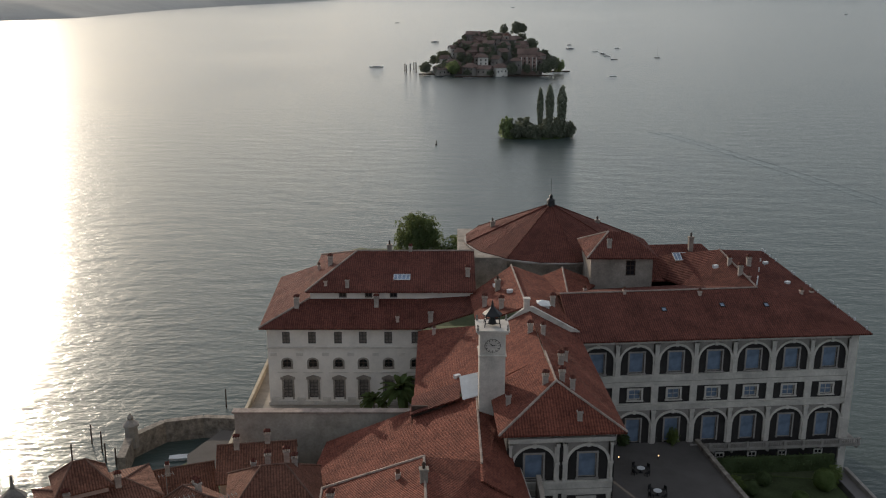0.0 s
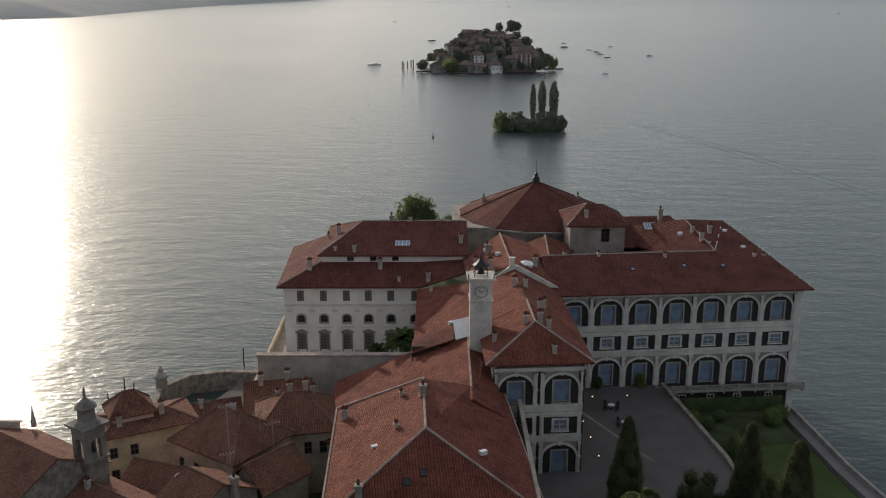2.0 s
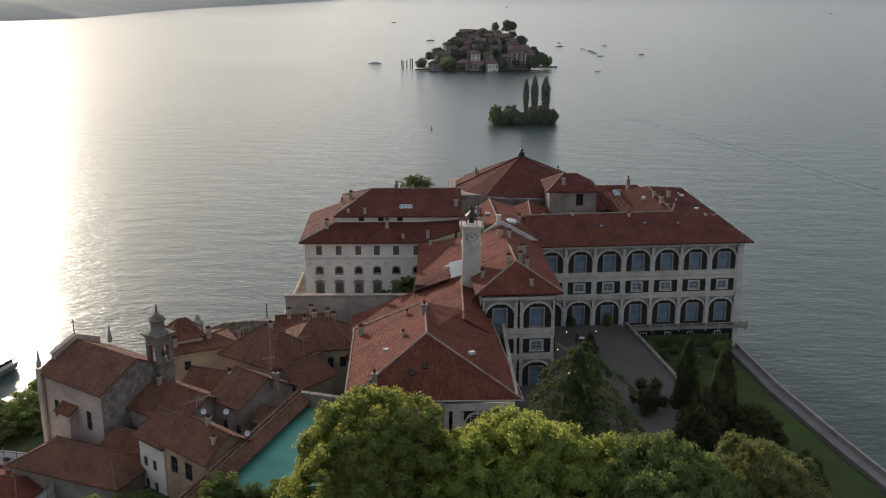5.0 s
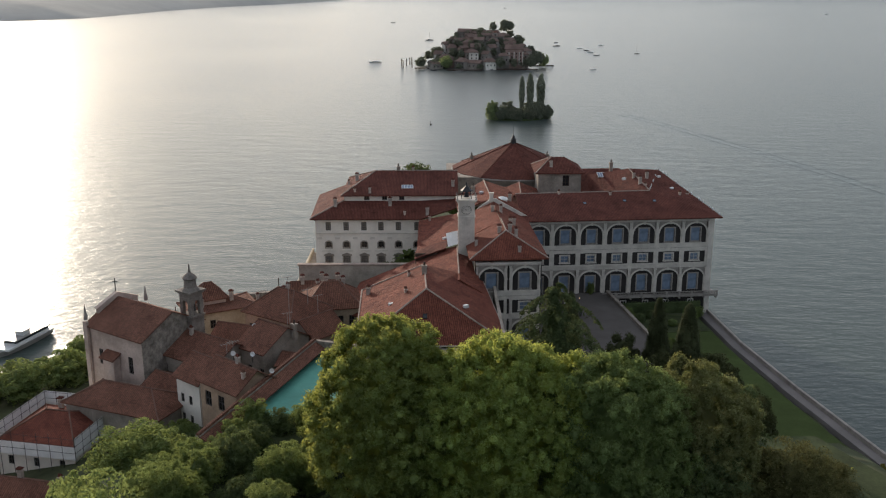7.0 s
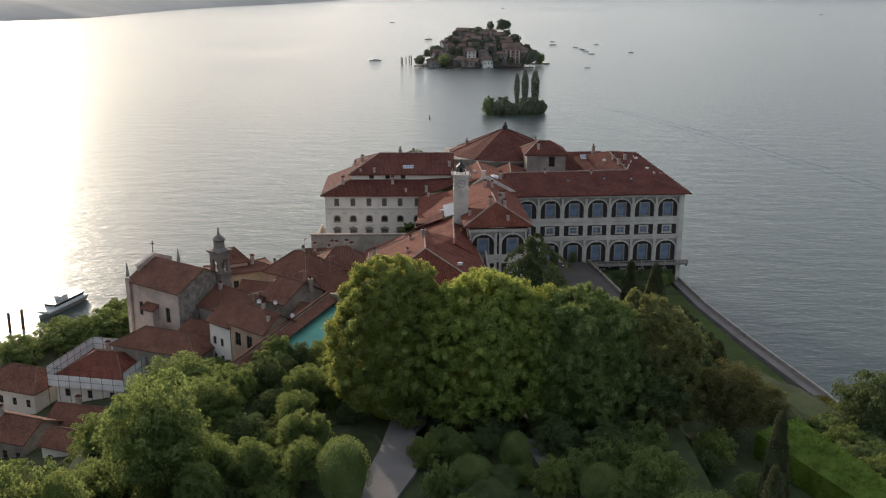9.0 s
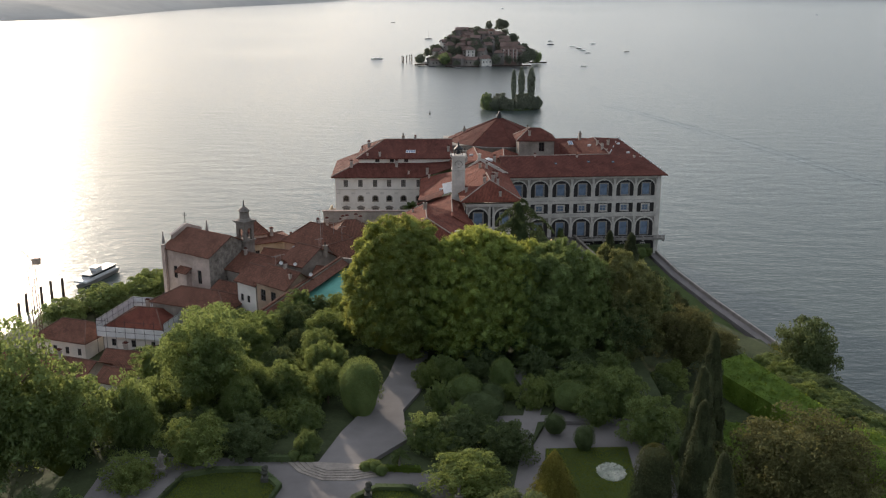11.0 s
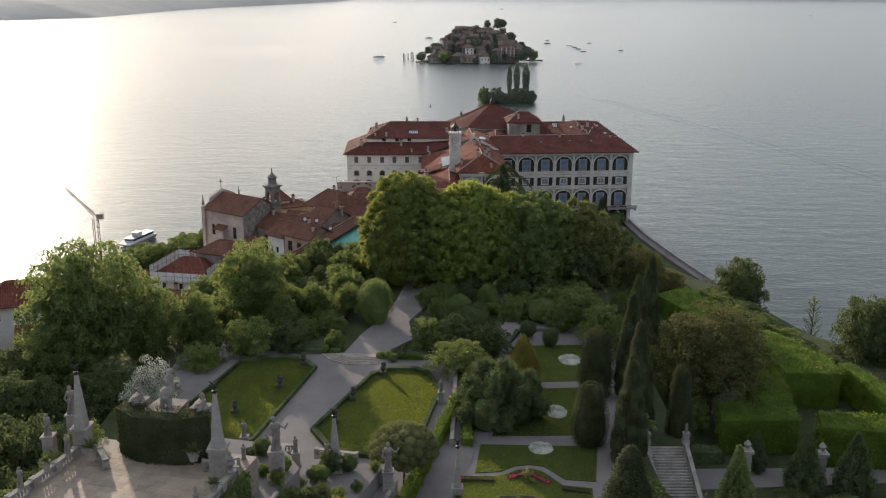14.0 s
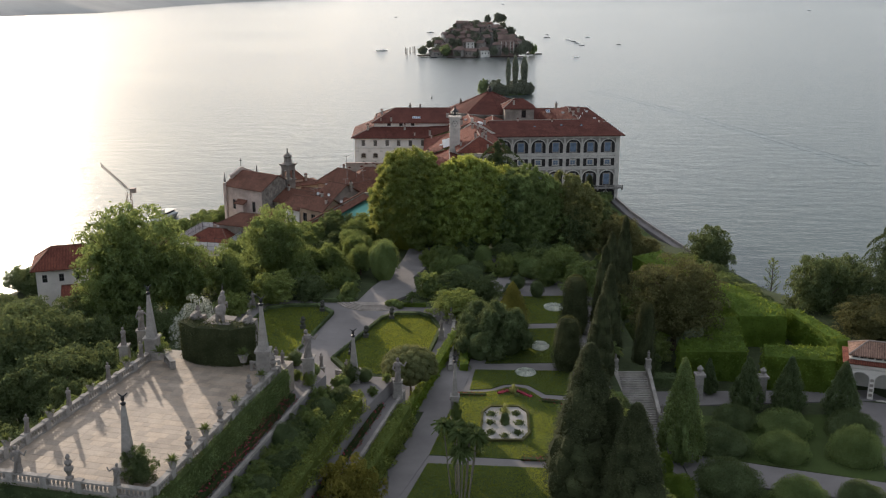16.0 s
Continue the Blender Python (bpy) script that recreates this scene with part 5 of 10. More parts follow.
def leaf_quads(points, normals, size, rng, tilt=0.7):
    """Small bent leaf clumps at points, facing roughly along the normals."""
    n = len(points)
    d = normals + rng.normal(0, tilt, (n, 3))
    d /= np.linalg.norm(d, axis=1)[:, None] + 1e-9
    h = rng.normal(0, 1, (n, 3))
    a = np.cross(d, h)
    a /= np.linalg.norm(a, axis=1)[:, None] + 1e-9
    b = np.cross(d, a)
    sz = size * rng.uniform(0.6, 1.4, (n, 1))
    p0, p1, p2, p3 = points - a * sz, points - b * sz * 0.55 + d * sz * 0.15, points + a * sz, points + b * sz * 0.55 + d * sz * 0.15
    v = np.stack([p0, p1, p2, p3], axis=1).reshape(-1, 3)
    f = np.arange(4 * n).reshape(n, 4)
    return v, f


def leaf_mesh(name, v, f, mats, extra=None):
    """Leaf clumps with an optional opaque inner body."""
    me = bpy.data.meshes.new(name)
    verts, faces = v.tolist(), f.tolist()
    if extra is not None:
        k = len(verts)
        verts += [tuple(p) for p in extra.v]
        faces += [tuple(i + k for i in q) for q in extra.f]
    me.from_pydata(verts, [], faces)
    me.materials.append(mats)
    return me


def hedge(name, poly, z0, z1, size, density, seed, label, mat="leaf_hedge", kind="", loose=1.0):
    """A clipped hedge: a solid core and leaf clumps on its top and sides."""
    rng = np.random.default_rng(seed)
    core = Shape().prism(poly, z0 - 0.3, z1)
    pts, nrm = [], []
    n = len(poly)
    arr = np.array(poly)
    for i in range(n):
        a, b = arr[i], arr[(i + 1) % n]
        L = np.linalg.norm(b - a)
        k = int(L * (z1 - z0) * density)
        t = rng.uniform(0, 1, (k, 1))
        xy = a + (b - a) * t
        out = np.array([(b - a)[1], -(b - a)[0]]) / (L + 1e-9)
        c = arr.mean(axis=0)
        if np.dot(out, a - c) < 0:
            out = -out
        zz = rng.uniform(z0, z1, (k, 1))
        xy = xy + out * (0.12 + 0.16 * np.sin(zz * 2.3 + xy[:, :1] * 1.7 + xy[:, 1:] * 1.1) + rng.uniform(-0.08, 0.24, (k, 1))) * loose
        pts.append(np.hstack([xy, zz]))
        nrm.append(np.tile([out[0], out[1], 0.15], (k, 1)))
    lo, hi = arr.min(axis=0), arr.max(axis=0)
    k = int((hi - lo).prod() * density)
    c = rng.uniform(lo, hi, (k, 2))
    keep = np.zeros(k, bool)
    for (x0, y0), (x1, y1) in zip(poly, poly[1:] + poly[:1]):
        if y0 != y1:
            cross = ((y0 > c[:, 1]) != (y1 > c[:, 1])) & (c[:, 0] < (x1 - x0) * (c[:, 1] - y0) / (y1 - y0) + x0)
            keep ^= cross
    c = c[keep]
    pts.append(np.hstack([c, z1 + 0.05 + 0.16 * np.sin(c[:, :1] * 1.3) * np.cos(c[:, 1:] * 1.1) + np.abs(rng.normal(0, 0.16, (len(c), 1))) * loose]))
    nrm.append(np.tile([0, 0, 1.0], (len(c), 1)))
    v, f = leaf_quads(np.vstack(pts), np.vstack(nrm), size, rng, 0.6)
    o = np.array([arr[:, 0].mean(), arr[:, 1].mean(), z0])
    core.v = [tuple(np.array(p) - o) for p in core.v]
    ob = new(name, leaf_mesh(name, v - o, f, M[mat], core))
    ob.location = o
    ORIGIN[ob.name] = tuple(o)
    return tagged(ob, label, "hedge", "", kind)


def hedge_band(name, poly, width, z0, z1, size, density, seed, label, mat="leaf_hedge"):
    """A low clipped edging that follows a closed outline."""
    rng = np.random.default_rng(seed)
    inner = inset(poly, width)
    core = Shape()
    pts, nrm = [], []
    n = len(poly)
    for i in range(n):
        a, b, c, d = poly[i], poly[(i + 1) % n], inner[(i + 1) % n], inner[i]
        core.prism([a, b, c, d], z0 - 0.2, z1)
        L = math.hypot(b[0] - a[0], b[1] - a[1])
        k = int(L * (width + 1.2) * density)
        t, w = rng.uniform(0, 1, (k, 1)), rng.uniform(-0.1, 1.1, (k, 1))
        p, q = np.array(a) + (np.array(b) - a) * t, np.array(d) + (np.array(c) - d) * t
        pts.append(np.hstack([p + (q - p) * w, z1 - rng.uniform(0, 1, (k, 1)) ** 3 * (z1 - z0)]))
        nrm.append(np.tile([0, 0, 1.0], (k, 1)))
    v, f = leaf_quads(np.vstack(pts), np.vstack(nrm), size, rng, 0.8)
    o = np.array([*np.mean(np.array(poly), axis=0), z0])
    core.v = [tuple(np.array(p) - o) for p in core.v]
    ob = new(name, leaf_mesh(name, v - o, f, M[mat], core))
    ob.location = o
    return tagged(ob, label, "hedge")


def grass(poly, z, density, seed):
    """Short upright blades over a lawn, so that low sun shines through them."""
    rg = np.random.default_rng(seed)
    lo, hi = np.min(np.array(poly), axis=0), np.max(np.array(poly), axis=0)
    c = rg.uniform(lo, hi, (int((hi - lo).prod() * density), 2))
    keep = np.zeros(len(c), bool)
    for (x0, y0), (x1, y1) in zip(poly, poly[1:] + poly[:1]):
        if y0 != y1:
            keep ^= ((y0 > c[:, 1]) != (y1 > c[:, 1])) & (c[:, 0] < (x1 - x0) * (c[:, 1] - y0) / (y1 - y0) + x0)
    c = c[keep]
    a = rg.uniform(0, 6.283, len(c))
    side = np.stack([np.cos(a), np.sin(a), np.zeros(len(c))], axis=1) * 0.045
    up = np.stack([rg.normal(0, 0.03, len(c)), rg.normal(0, 0.03, len(c)), rg.uniform(0.05, 0.09, len(c))], axis=1)
    p = np.hstack([c, np.full((len(c), 1), z)])
    v = np.stack([p - side, p + side, p + side * 0.6 + up, p - side * 0.6 + up], axis=1).reshape(-1, 3)
    o = np.array([*np.mean(np.array(poly), axis=0), z])
    ob = new("lawn_grass", leaf_mesh("lawn_grass", v - o, np.arange(4 * len(c)).reshape(-1, 4), M["leaf_lawn"]))
    ob.location = o
    return tagged(ob, "short mown grass of a garden lawn", "grass", "", "stuff")


for nm, poly, sd in (("lawn_west", LAWN_W, 1), ("lawn_middle", LAWN_E, 2)):
    setting(nm, sheet(poly, Z0 - 0.2, Z0 + 0.22), M["lawn"], "mown lawn panel with clipped corners", "lawn")
    grass(poly, Z0 + 0.21, 120, 200 + sd)
    hedge_band("box_edging", [tuple(p) for p in inset(poly, -0.5)], 0.9, Z0 + 0.1, Z0 + 0.75, 0.16, 9, sd, "low clipped box edging round a lawn", "leaf_dark")

# east parterre: lawns cut by narrow paths
setting("path_parterre", sheet([(9.5, 30), (24.5, 22), (33.5, -4), (29.5, -46), (27, -95), (-4, -110), (-8, -92), (6.0, -44), (12.5, -8)], Z0 - 0.3, Z0 + 0.06), M["gravel"], "narrow gravel paths between lawns", "path")
E_LAWNS = [[(16.2, -6.5), (28.0, -6.0), (27.0, -22.5), (14.0, -23.0)], [(13.5, -26.0), (27.0, -25.2), (25.0, -42.5), (9.0, -42.8)],
           [(7.2, -45.5), (24.0, -46.2), (22.2, -56.3), (18.16, -55.75), (17.14, -54.22), (15.73, -52.12), (13.73, -51.58), (11.64, -51.93), (9.49, -53.5), (6.0, -53.9)],
           [(4.18, -54.68), (8.61, -54.7), (10.26, -54.19), (11.97, -52.99), (13.63, -52.64), (15.2, -53.35), (16.46, -55.24), (17.58, -57.25), (21.42, -58.08), (19.0, -78.0), (-0.4, -76.0)], [(-0.6, -78.4), (17.5, -80.0), (15.0, -98.0), (-5.6, -96.0)]]
setting("path_walk", sheet([(2.5, -44.0), (6.9, -44.0), (3.0, -64.2), (-0.6, -76.5), (-3.6, -85.6), (-9.0, -100), (-14.0, -100), (-7.9, -87.6), (-2.7, -68.0), (2.4, -46.0)], Z0 - 0.2, Z0 + 0.13), M["gravel"], "gravel walk below the lowest ledge", "path")
for p in E_LAWNS:
    setting("lawn_parterre", sheet(p, Z0 - 0.2, Z0 + 0.14), M["lawn"], "small parterre lawn between gravel paths", "lawn")
    grass(p, Z0 + 0.13, 90, 210 + len(p))

# lower south-east garden and the stair down to it
s = Shape()
nst = 24
for k in range(nst):
    ya, zb = -46.0 - 12.0 * k / nst, 20.5 - 4.6 * (k + 1) / nst
    s.box(31.4, 36.4, ya - 12.0 / nst - 0.02, ya, 12.0, zb + 0.19)
setting("stairs", s, M["stone"], "broad stone garden stair with two flights", "stairs")
for x in (30.8, 36.4):
    s = Shape()
    s.add([(x, -46, 12), (x + 0.6, -46, 12), (x + 0.6, -58, 12), (x, -58, 12), (x, -46, 21.6), (x + 0.6, -46, 21.6), (x + 0.6, -58, 16.9), (x, -58, 16.9)],
          [(0, 1, 2, 3), (7, 6, 5, 4), (0, 4, 5, 1), (1, 5, 6, 2), (2, 6, 7, 3), (3, 7, 4, 0)])
    setting("wall_stair", s, M["stone"], "sloping stone cheek wall of the stair", "wall")
setting("garden_lower", sheet([(36.9, 60), (37.0, -58.0), (31.0, -58.0), (31.0, -125), (106, -125), (101, -30), (87, -3), (77, 13), (72.5, 30), (60, 60)], 3.0, 15.6), M["soil"], "lower garden in dark planted soil", "terrace")
setting("path_lower", sheet([(37.2, -64.5), (40.7, -67.5), (52, -71.4), (65, -75.6), (75, -78.5), (74, -84.5), (57, -79.8), (46, -76.6), (39.4, -74.6), (37.2, -78)], 15.0, 15.85), M["gravel"], "gravel path through the lower garden", "path")
setting("path_east", sheet([(71.2, -47.8), (80, -50), (80, -79.0), (75.1, -78.4), (65.1, -75.5), (66.6, -73), (70.9, -53)], 15.0, 15.84), M["gravel"], "broad gravel path before the loggia", "path")
setting("path_cross", sheet([(37.4, -44), (76, -43.5), (78, -47.5), (37.2, -50)], 15.0, 15.8), M["gravel"], "gravel path along the hedges", "path")
setting("lawn_lower", sheet([(42, -53.5), (70.5, -53), (66.3, -73), (64.8, -75.2), (40.9, -67.2)], 15.0, 15.75), M["lawn"], "shaded lawn among clipped shrubs", "lawn")
setting("lawn_lower_south", sheet([(39.6, -75.2), (57, -80.4), (72, -84.5), (72, -98), (38, -98)], 15.0, 15.75), M["lawn"], "shaded lawn among clipped shrubs", "lawn")

# ---- the high terrace and its steps ----
class Plan:
    """Terrace plan: u to the east, v to the north along its axis."""
    turn = -13.5

    def __call__(self, u, v):
        return (-26.5 + 0.9724 * u + 0.2334 * v, -109.0 - 0.2334 * u + 0.9724 * v)


T = Plan()


def strip(u0, u1, v0, v1):
    return [T(u0, v0), T(u1, v0), T(u1, v1), T(u0, v1)]


setting("terrace_high", Shape().prism(strip(-20.9, -0.2, -3.9, 33.5), 12.0, 35.0), M["paving"], "pale stone high terrace floor", "terrace")
rs_, s, v = random.Random(88), Shape(), -3.0
while v < 29.6:
    dv, u = rs_.uniform(0.95, 1.35), -20.2 + rs_.uniform(0, 0.5)
    while u < -1.6:
        du = rs_.uniform(0.9, 1.9)
        s.prism(strip(u, min(u + du, -0.9) - 0.03, v, v + dv - 0.03), 34.95, 35.012 + rs_.uniform(0, 0.008))
        u += du
    v += dv
setting("paving_slabs", s, M["slab"], "worn pale paving slabs on the high terrace", "paving")
setting("terrace_upper", Shape().prism(strip(-0.2, 2.2, -14, 33.0), 12.0, 31.0), M["gravel"], "upper garden ledge with gravel path", "terrace")
setting("terrace_second", Shape().prism(strip(2.2, 8.4, -14, 39.0), 12.0, 27.8), M["gravel"], "second garden ledge with gravel path", "terrace")
setting("terrace_third", Shape().prism(strip(8.4, 11.0, -14, 50.0), 12.0, 24.4), M["gravel"], "third garden ledge with gravel path", "terrace")
setting("terrace_landing", Shape().prism([T(-4, 33), T(2.2, 33), T(2.4, 39), T(-2, 44), T(-18, 44), T(-20, 33)], 12.0, 31.0), M["gravel"], "paved landing below the high terrace", "terrace")
setting("terrace_landing_low", Shape().prism([T(2.2, 39), T(8.4, 39), T(9.4, 50), T(2.0, 49)], 12.0, 26.6), M["gravel"], "paved landing with planters", "terrace")
setting("trim_upper", Shape().prism(strip(1.9, 2.3, -14, 33.0), 30.9, 31.3).prism(strip(5.2, 5.5, -14, 39.0), 27.7, 28.1).prism(strip(10.6, 11.05, -14, 50.0), 24.3, 24.75), M["stone"], "low stone kerbs of the ledges", "kerb")

rail_bal = Shape().lathe(0, 0, [(0.13, 0), (0.09, 0.1), (0.17, 0.32), (0.07, 0.6), (0.13, 0.72)], 7).mesh("baluster", M["stone"])


def balustrade(a, b, z, step=0.48, label="pale stone balustrade along a terrace"):
    """Plinth, rail, piers and balusters between two plan points."""
    a, b = Vector((*a, 0)), Vector((*b, 0))
    d = (b - a).normalized()
    L = (b - a).length
    th = thing("balustrade", (a.x, a.y, z), label, "balustrade", "terrace balustrades")
    n = Vector((d.y, -d.x, 0))

    def beam(w, z0, z1, l0=0.0, l1=L):
        p, q = a + d * l0, a + d * l1
        return Shape().prism([(p.x - n.x * w, p.y - n.y * w), (p.x + n.x * w, p.y + n.y * w), (q.x + n.x * w, q.y + n.y * w), (q.x - n.x * w, q.y - n.y * w)], z0, z1)

    part("plinth", beam(0.28, z - 0.3, z + 0.25), M["stone"], th)
    part("rail", beam(0.3, z + 0.97, z + 1.17), M["stone"], th)
    np_ = max(1, round(L / 3.7))
    for k in range(np_ + 1):
        l = L * k / np_
        part("pier", beam(0.36, z - 0.3, z + 1.25, max(0, l - 0.4), min(L, l + 0.4)), M["stone"], th)
    m = int(L / step)
    for k in range(m):
        l = (k + 0.5) * L / m
        if min(abs(l - L * j / np_) for j in range(np_ + 1)) > 0.5:
            p = a + d * l
            again("baluster", rail_bal, th, (p.x, p.y, z + 0.25))
    return th


balustrade(T(-20.6, -3.6), T(-0.5, -3.6), 35.0)
balustrade(T(-20.6, -3.1), T(-19.4, 29.0), 35.0)
balustrade(T(-0.5, -3.1), T(-0.5, 29.0), 35.0)
balustrade(T(-17.0, 29.5), T(-14.6, 27.0), 35.0)
balustrade(T(-4.6, 29.2), T(-1.0, 31.0), 35.0)
balustrade((-27.0, -49.5), (-19.0, -50.5), 22.0)
balustrade((-16.0, -51.5), (-10.0, -53.0), 22.0)


def figure(at, h, seed, name="statue", label="weathered grey stone statue on a terrace pier", arm=1, ped=0.0, pw=0.5):
    """A plain draped stone shape; the pedestal, where there is one, is a thing of its own."""
    x, y, z = at
    if ped:
        s_ = Shape().prism([(x - pw * 1.25, y - pw * 1.25), (x + pw * 1.25, y - pw * 1.25), (x + pw * 1.25, y + pw * 1.25), (x - pw * 1.25, y + pw * 1.25)], z - ped - 0.3, z - ped + 0.35)
        s_.prism([(x - pw, y - pw), (x + pw, y - pw), (x + pw, y + pw), (x - pw, y + pw)], z - ped, z - 0.2)
        s_.prism([(x - pw * 1.2, y - pw * 1.2), (x + pw * 1.2, y - pw * 1.2), (x + pw * 1.2, y + pw * 1.2), (x - pw * 1.2, y + pw * 1.2)], z - 0.25, z)
        single("pedestal", s_, M["stone"], "square stone statue pedestal with mouldings", "pedestal", "statue pedestals")
    r = random.Random(seed)
    k = h / 3.0
    lean = r.uniform(-0.15, 0.15)
    s_ = Shape()
    s_.lathe(x, y, [(0.42 * k, z - 0.02), (0.46 * k, z + 0.12 * k), (0.36 * k, z + 0.5 * k), (0.34 * k, z + 1.1 * k), (0.4 * k, z + 1.45 * k), (0.33 * k, z + 1.7 * k), (0.44 * k, z + 2.1 * k), (0.4 * k, z + 2.35 * k), (0.14 * k, z + 2.48 * k)], 9, 0, 0.8)
    s_.blob((x + lean * k, y, z + 2.72 * k), (0.21 * k, 0.23 * k, 0.28 * k), 0.1, 8)
    if arm:
        sgn = 1 if seed % 2 else -1
        s_.tube([(x + 0.35 * sgn * k, y, z + 2.2 * k), (x + 0.8 * sgn * k, y - 0.15, z + 1.95 * k), (x + 1.05 * sgn * k, y - 0.1, z + 2.45 * k)], 0.13 * k, 0.08 * k, 6)
        s_.tube([(x - 0.35 * sgn * k, y, z + 2.2 * k), (x - 0.55 * sgn * k, y - 0.25 * k, z + 1.6 * k), (x - 0.2 * sgn * k, y - 0.4 * k, z + 1.4 * k)], 0.13 * k, 0.09 * k, 6)
    s_.tube([(x - 0.3 * k, y - 0.3 * k, z), (x - 0.1 * k, y - 0.36 * k, z + 1.2 * k), (x + 0.3 * k, y - 0.25 * k, z + 2.0 * k)], 0.16 * k, 0.1 * k, 6)
    return single(name, s_, M["statue"], label, "statue", "terrace statues")


def urn(at, k=1.0):
    x, y, z = at
    s_ = Shape().lathe(x, y, [(0.3 * k, z), (0.3 * k, z + 0.12 * k), (0.14 * k, z + 0.25 * k), (0.2 * k, z + 0.45 * k), (0.36 * k, z + 0.75 * k), (0.3 * k, z + 0.95 * k), (0.16 * k, z + 1.05 * k), (0.3 * k, z + 1.25 * k), (0.22 * k, z + 1.45 * k), (0.1 * k, z + 1.52 * k), (0.19 * k, z + 1.7 * k), (0.12 * k, z + 1.86 * k), (0.0, z + 2.0 * k)], 10)
    return single("finial_urn", s_, M["statue"], "carved stone finial urn on a balustrade pier", "urn", "finial urns")


AGAVE = None


def planter(at, k=1.0, mat="leaf_palm", n=60):
    """A stone pot with a spiky plant."""
    global AGAVE
    x, y, z = at
    t = thing("planter", at, "stone pot with a spiky green plant", "planter", "terrace planters")
    part("pot", Shape().lathe(x, y, [(0.28 * k, z), (0.38 * k, z + 0.4 * k), (0.46 * k, z + 0.65 * k), (0.5 * k, z + 0.7 * k), (0.44 * k, z + 0.72 * k)], 10), M["stone"], t)
    if AGAVE is None:
        r = np.random.default_rng(3)
        vs, fs_ = [], []
        for i in range(n):
            a, el = r.uniform(0, 6.283), r.uniform(0.15, 1.4)
            d = np.array([math.cos(a) * math.cos(el), math.sin(a) * math.cos(el), math.sin(el)])
            sd = np.array([-math.sin(a), math.cos(a), 0]) * 0.05
            L = r.uniform(0.7, 1.15)
            b0 = len(vs)
            vs += [list(-sd), list(sd), list(d * L * 0.55 + sd), list(d * L * 0.55 - sd), list(d * L + np.array([0, 0, -0.18 * L]))]
            fs_ += [[b0, b0 + 1, b0 + 2, b0 + 3], [b0 + 3, b0 + 2, b0 + 4]]
        AGAVE = leaf_mesh("plant", np.array(vs), np.arange(0).reshape(0, 4), M[mat])
        AGAVE.clear_geometry()
        AGAVE.from_pydata([tuple(v) for v in vs], [], fs_)
    again("plant", AGAVE, t, (x, y, z + 0.65 * k), 0, (k, k, k))
    return t


def obelisk(at, h, ped, w=0.85, top="bird", label="tall grey stone obelisk on a pedestal"):
    x, y, z = at
    t = thing("obelisk", (x, y, z - ped), label, "obelisk", "obelisks")
    s_ = Shape().box(x - w * 1.15, x + w * 1.15, y - w * 1.15, y + w * 1.15, z - ped - 0.4, z - ped + 0.4).box(x - w, x + w, y - w, y + w, z - ped, z - 0.25).box(x - w * 1.2, x + w * 1.2, y - w * 1.2, y + w * 1.2, z - 0.3, z)
    part("pedestal", s_, M["stone"], t)
    a, b = w * 0.72, w * 0.2
    s_ = Shape().add([(x - a, y - a, z), (x + a, y - a, z), (x + a, y + a, z), (x - a, y + a, z), (x - b, y - b, z + h), (x + b, y - b, z + h), (x + b, y + b, z + h), (x - b, y + b, z + h)],
                     [(3, 2, 1, 0), (4, 5, 6, 7), (0, 1, 5, 4), (1, 2, 6, 5), (2, 3, 7, 6), (3, 0, 4, 7)])
    part("shaft", s_, M["stone"], t)
    s_ = Shape().lathe(x, y, [(b, z + h), (0.3, z + h + 0.15), (0.28, z + h + 0.3), (0.08, z + h + 0.4)], 8)
    if top:
        s_.blob((x, y, z + h + 0.75), (0.22, 0.2, 0.36), 0.2, 8)
        s_.tube([(x, y, z + h + 0.9), (x + 0.55, y, z + h + 1.4)], 0.12, 0.04, 5).tube([(x, y, z + h + 0.9), (x - 0.5, y, z + h + 1.35)], 0.12, 0.04, 5)
    part("finial", s_, M["iron"], t, "dark metal finial")
    return t


obelisk((-38.2, -75.2, 38.2), 6.0, 3.2)
obelisk((-22.0, -80.8, 38.6), 5.9, 3.6)
obelisk((-31.6, -107.2, 36.3), 6.6, 1.3)
obelisk((-11.8, -64.0, 28.4), 5.3, 1.8)
obelisk((3.4, -64.3, 24.5), 5.2, 4.0, 0.62)
# figures on the high terrace
for k, v in enumerate((4.5, 12.0, 20.0, 27.5)):
    urn((*T(-0.5, v), 36.25), 1.25)
    figure((*T(-20.5 + 0.038 * v, v), 36.25), 2.2, 10 + k, arm=0)
for v in (0.9, 8.3, 16.0, 23.8):
    planter((*T(-0.5, v), 36.2), 1.1)
    planter((*T(-20.5 + 0.038 * v, v + 0.2), 36.2), 1.1)
figure((*T(-15.5, -3.6), 36.25), 3.0, 21)
figure((*T(-4.2, -3.6), 36.25), 2.4, 22)
urn((*T(-9.6, -3.6), 36.25), 1.4)
urn((*T(-19.0, -3.6), 36.25), 1.2)
planter((*T(-16.6, 27.4), 36.2), 1.5)
planter((*T(-5.4, 29.0), 36.2), 1.5)
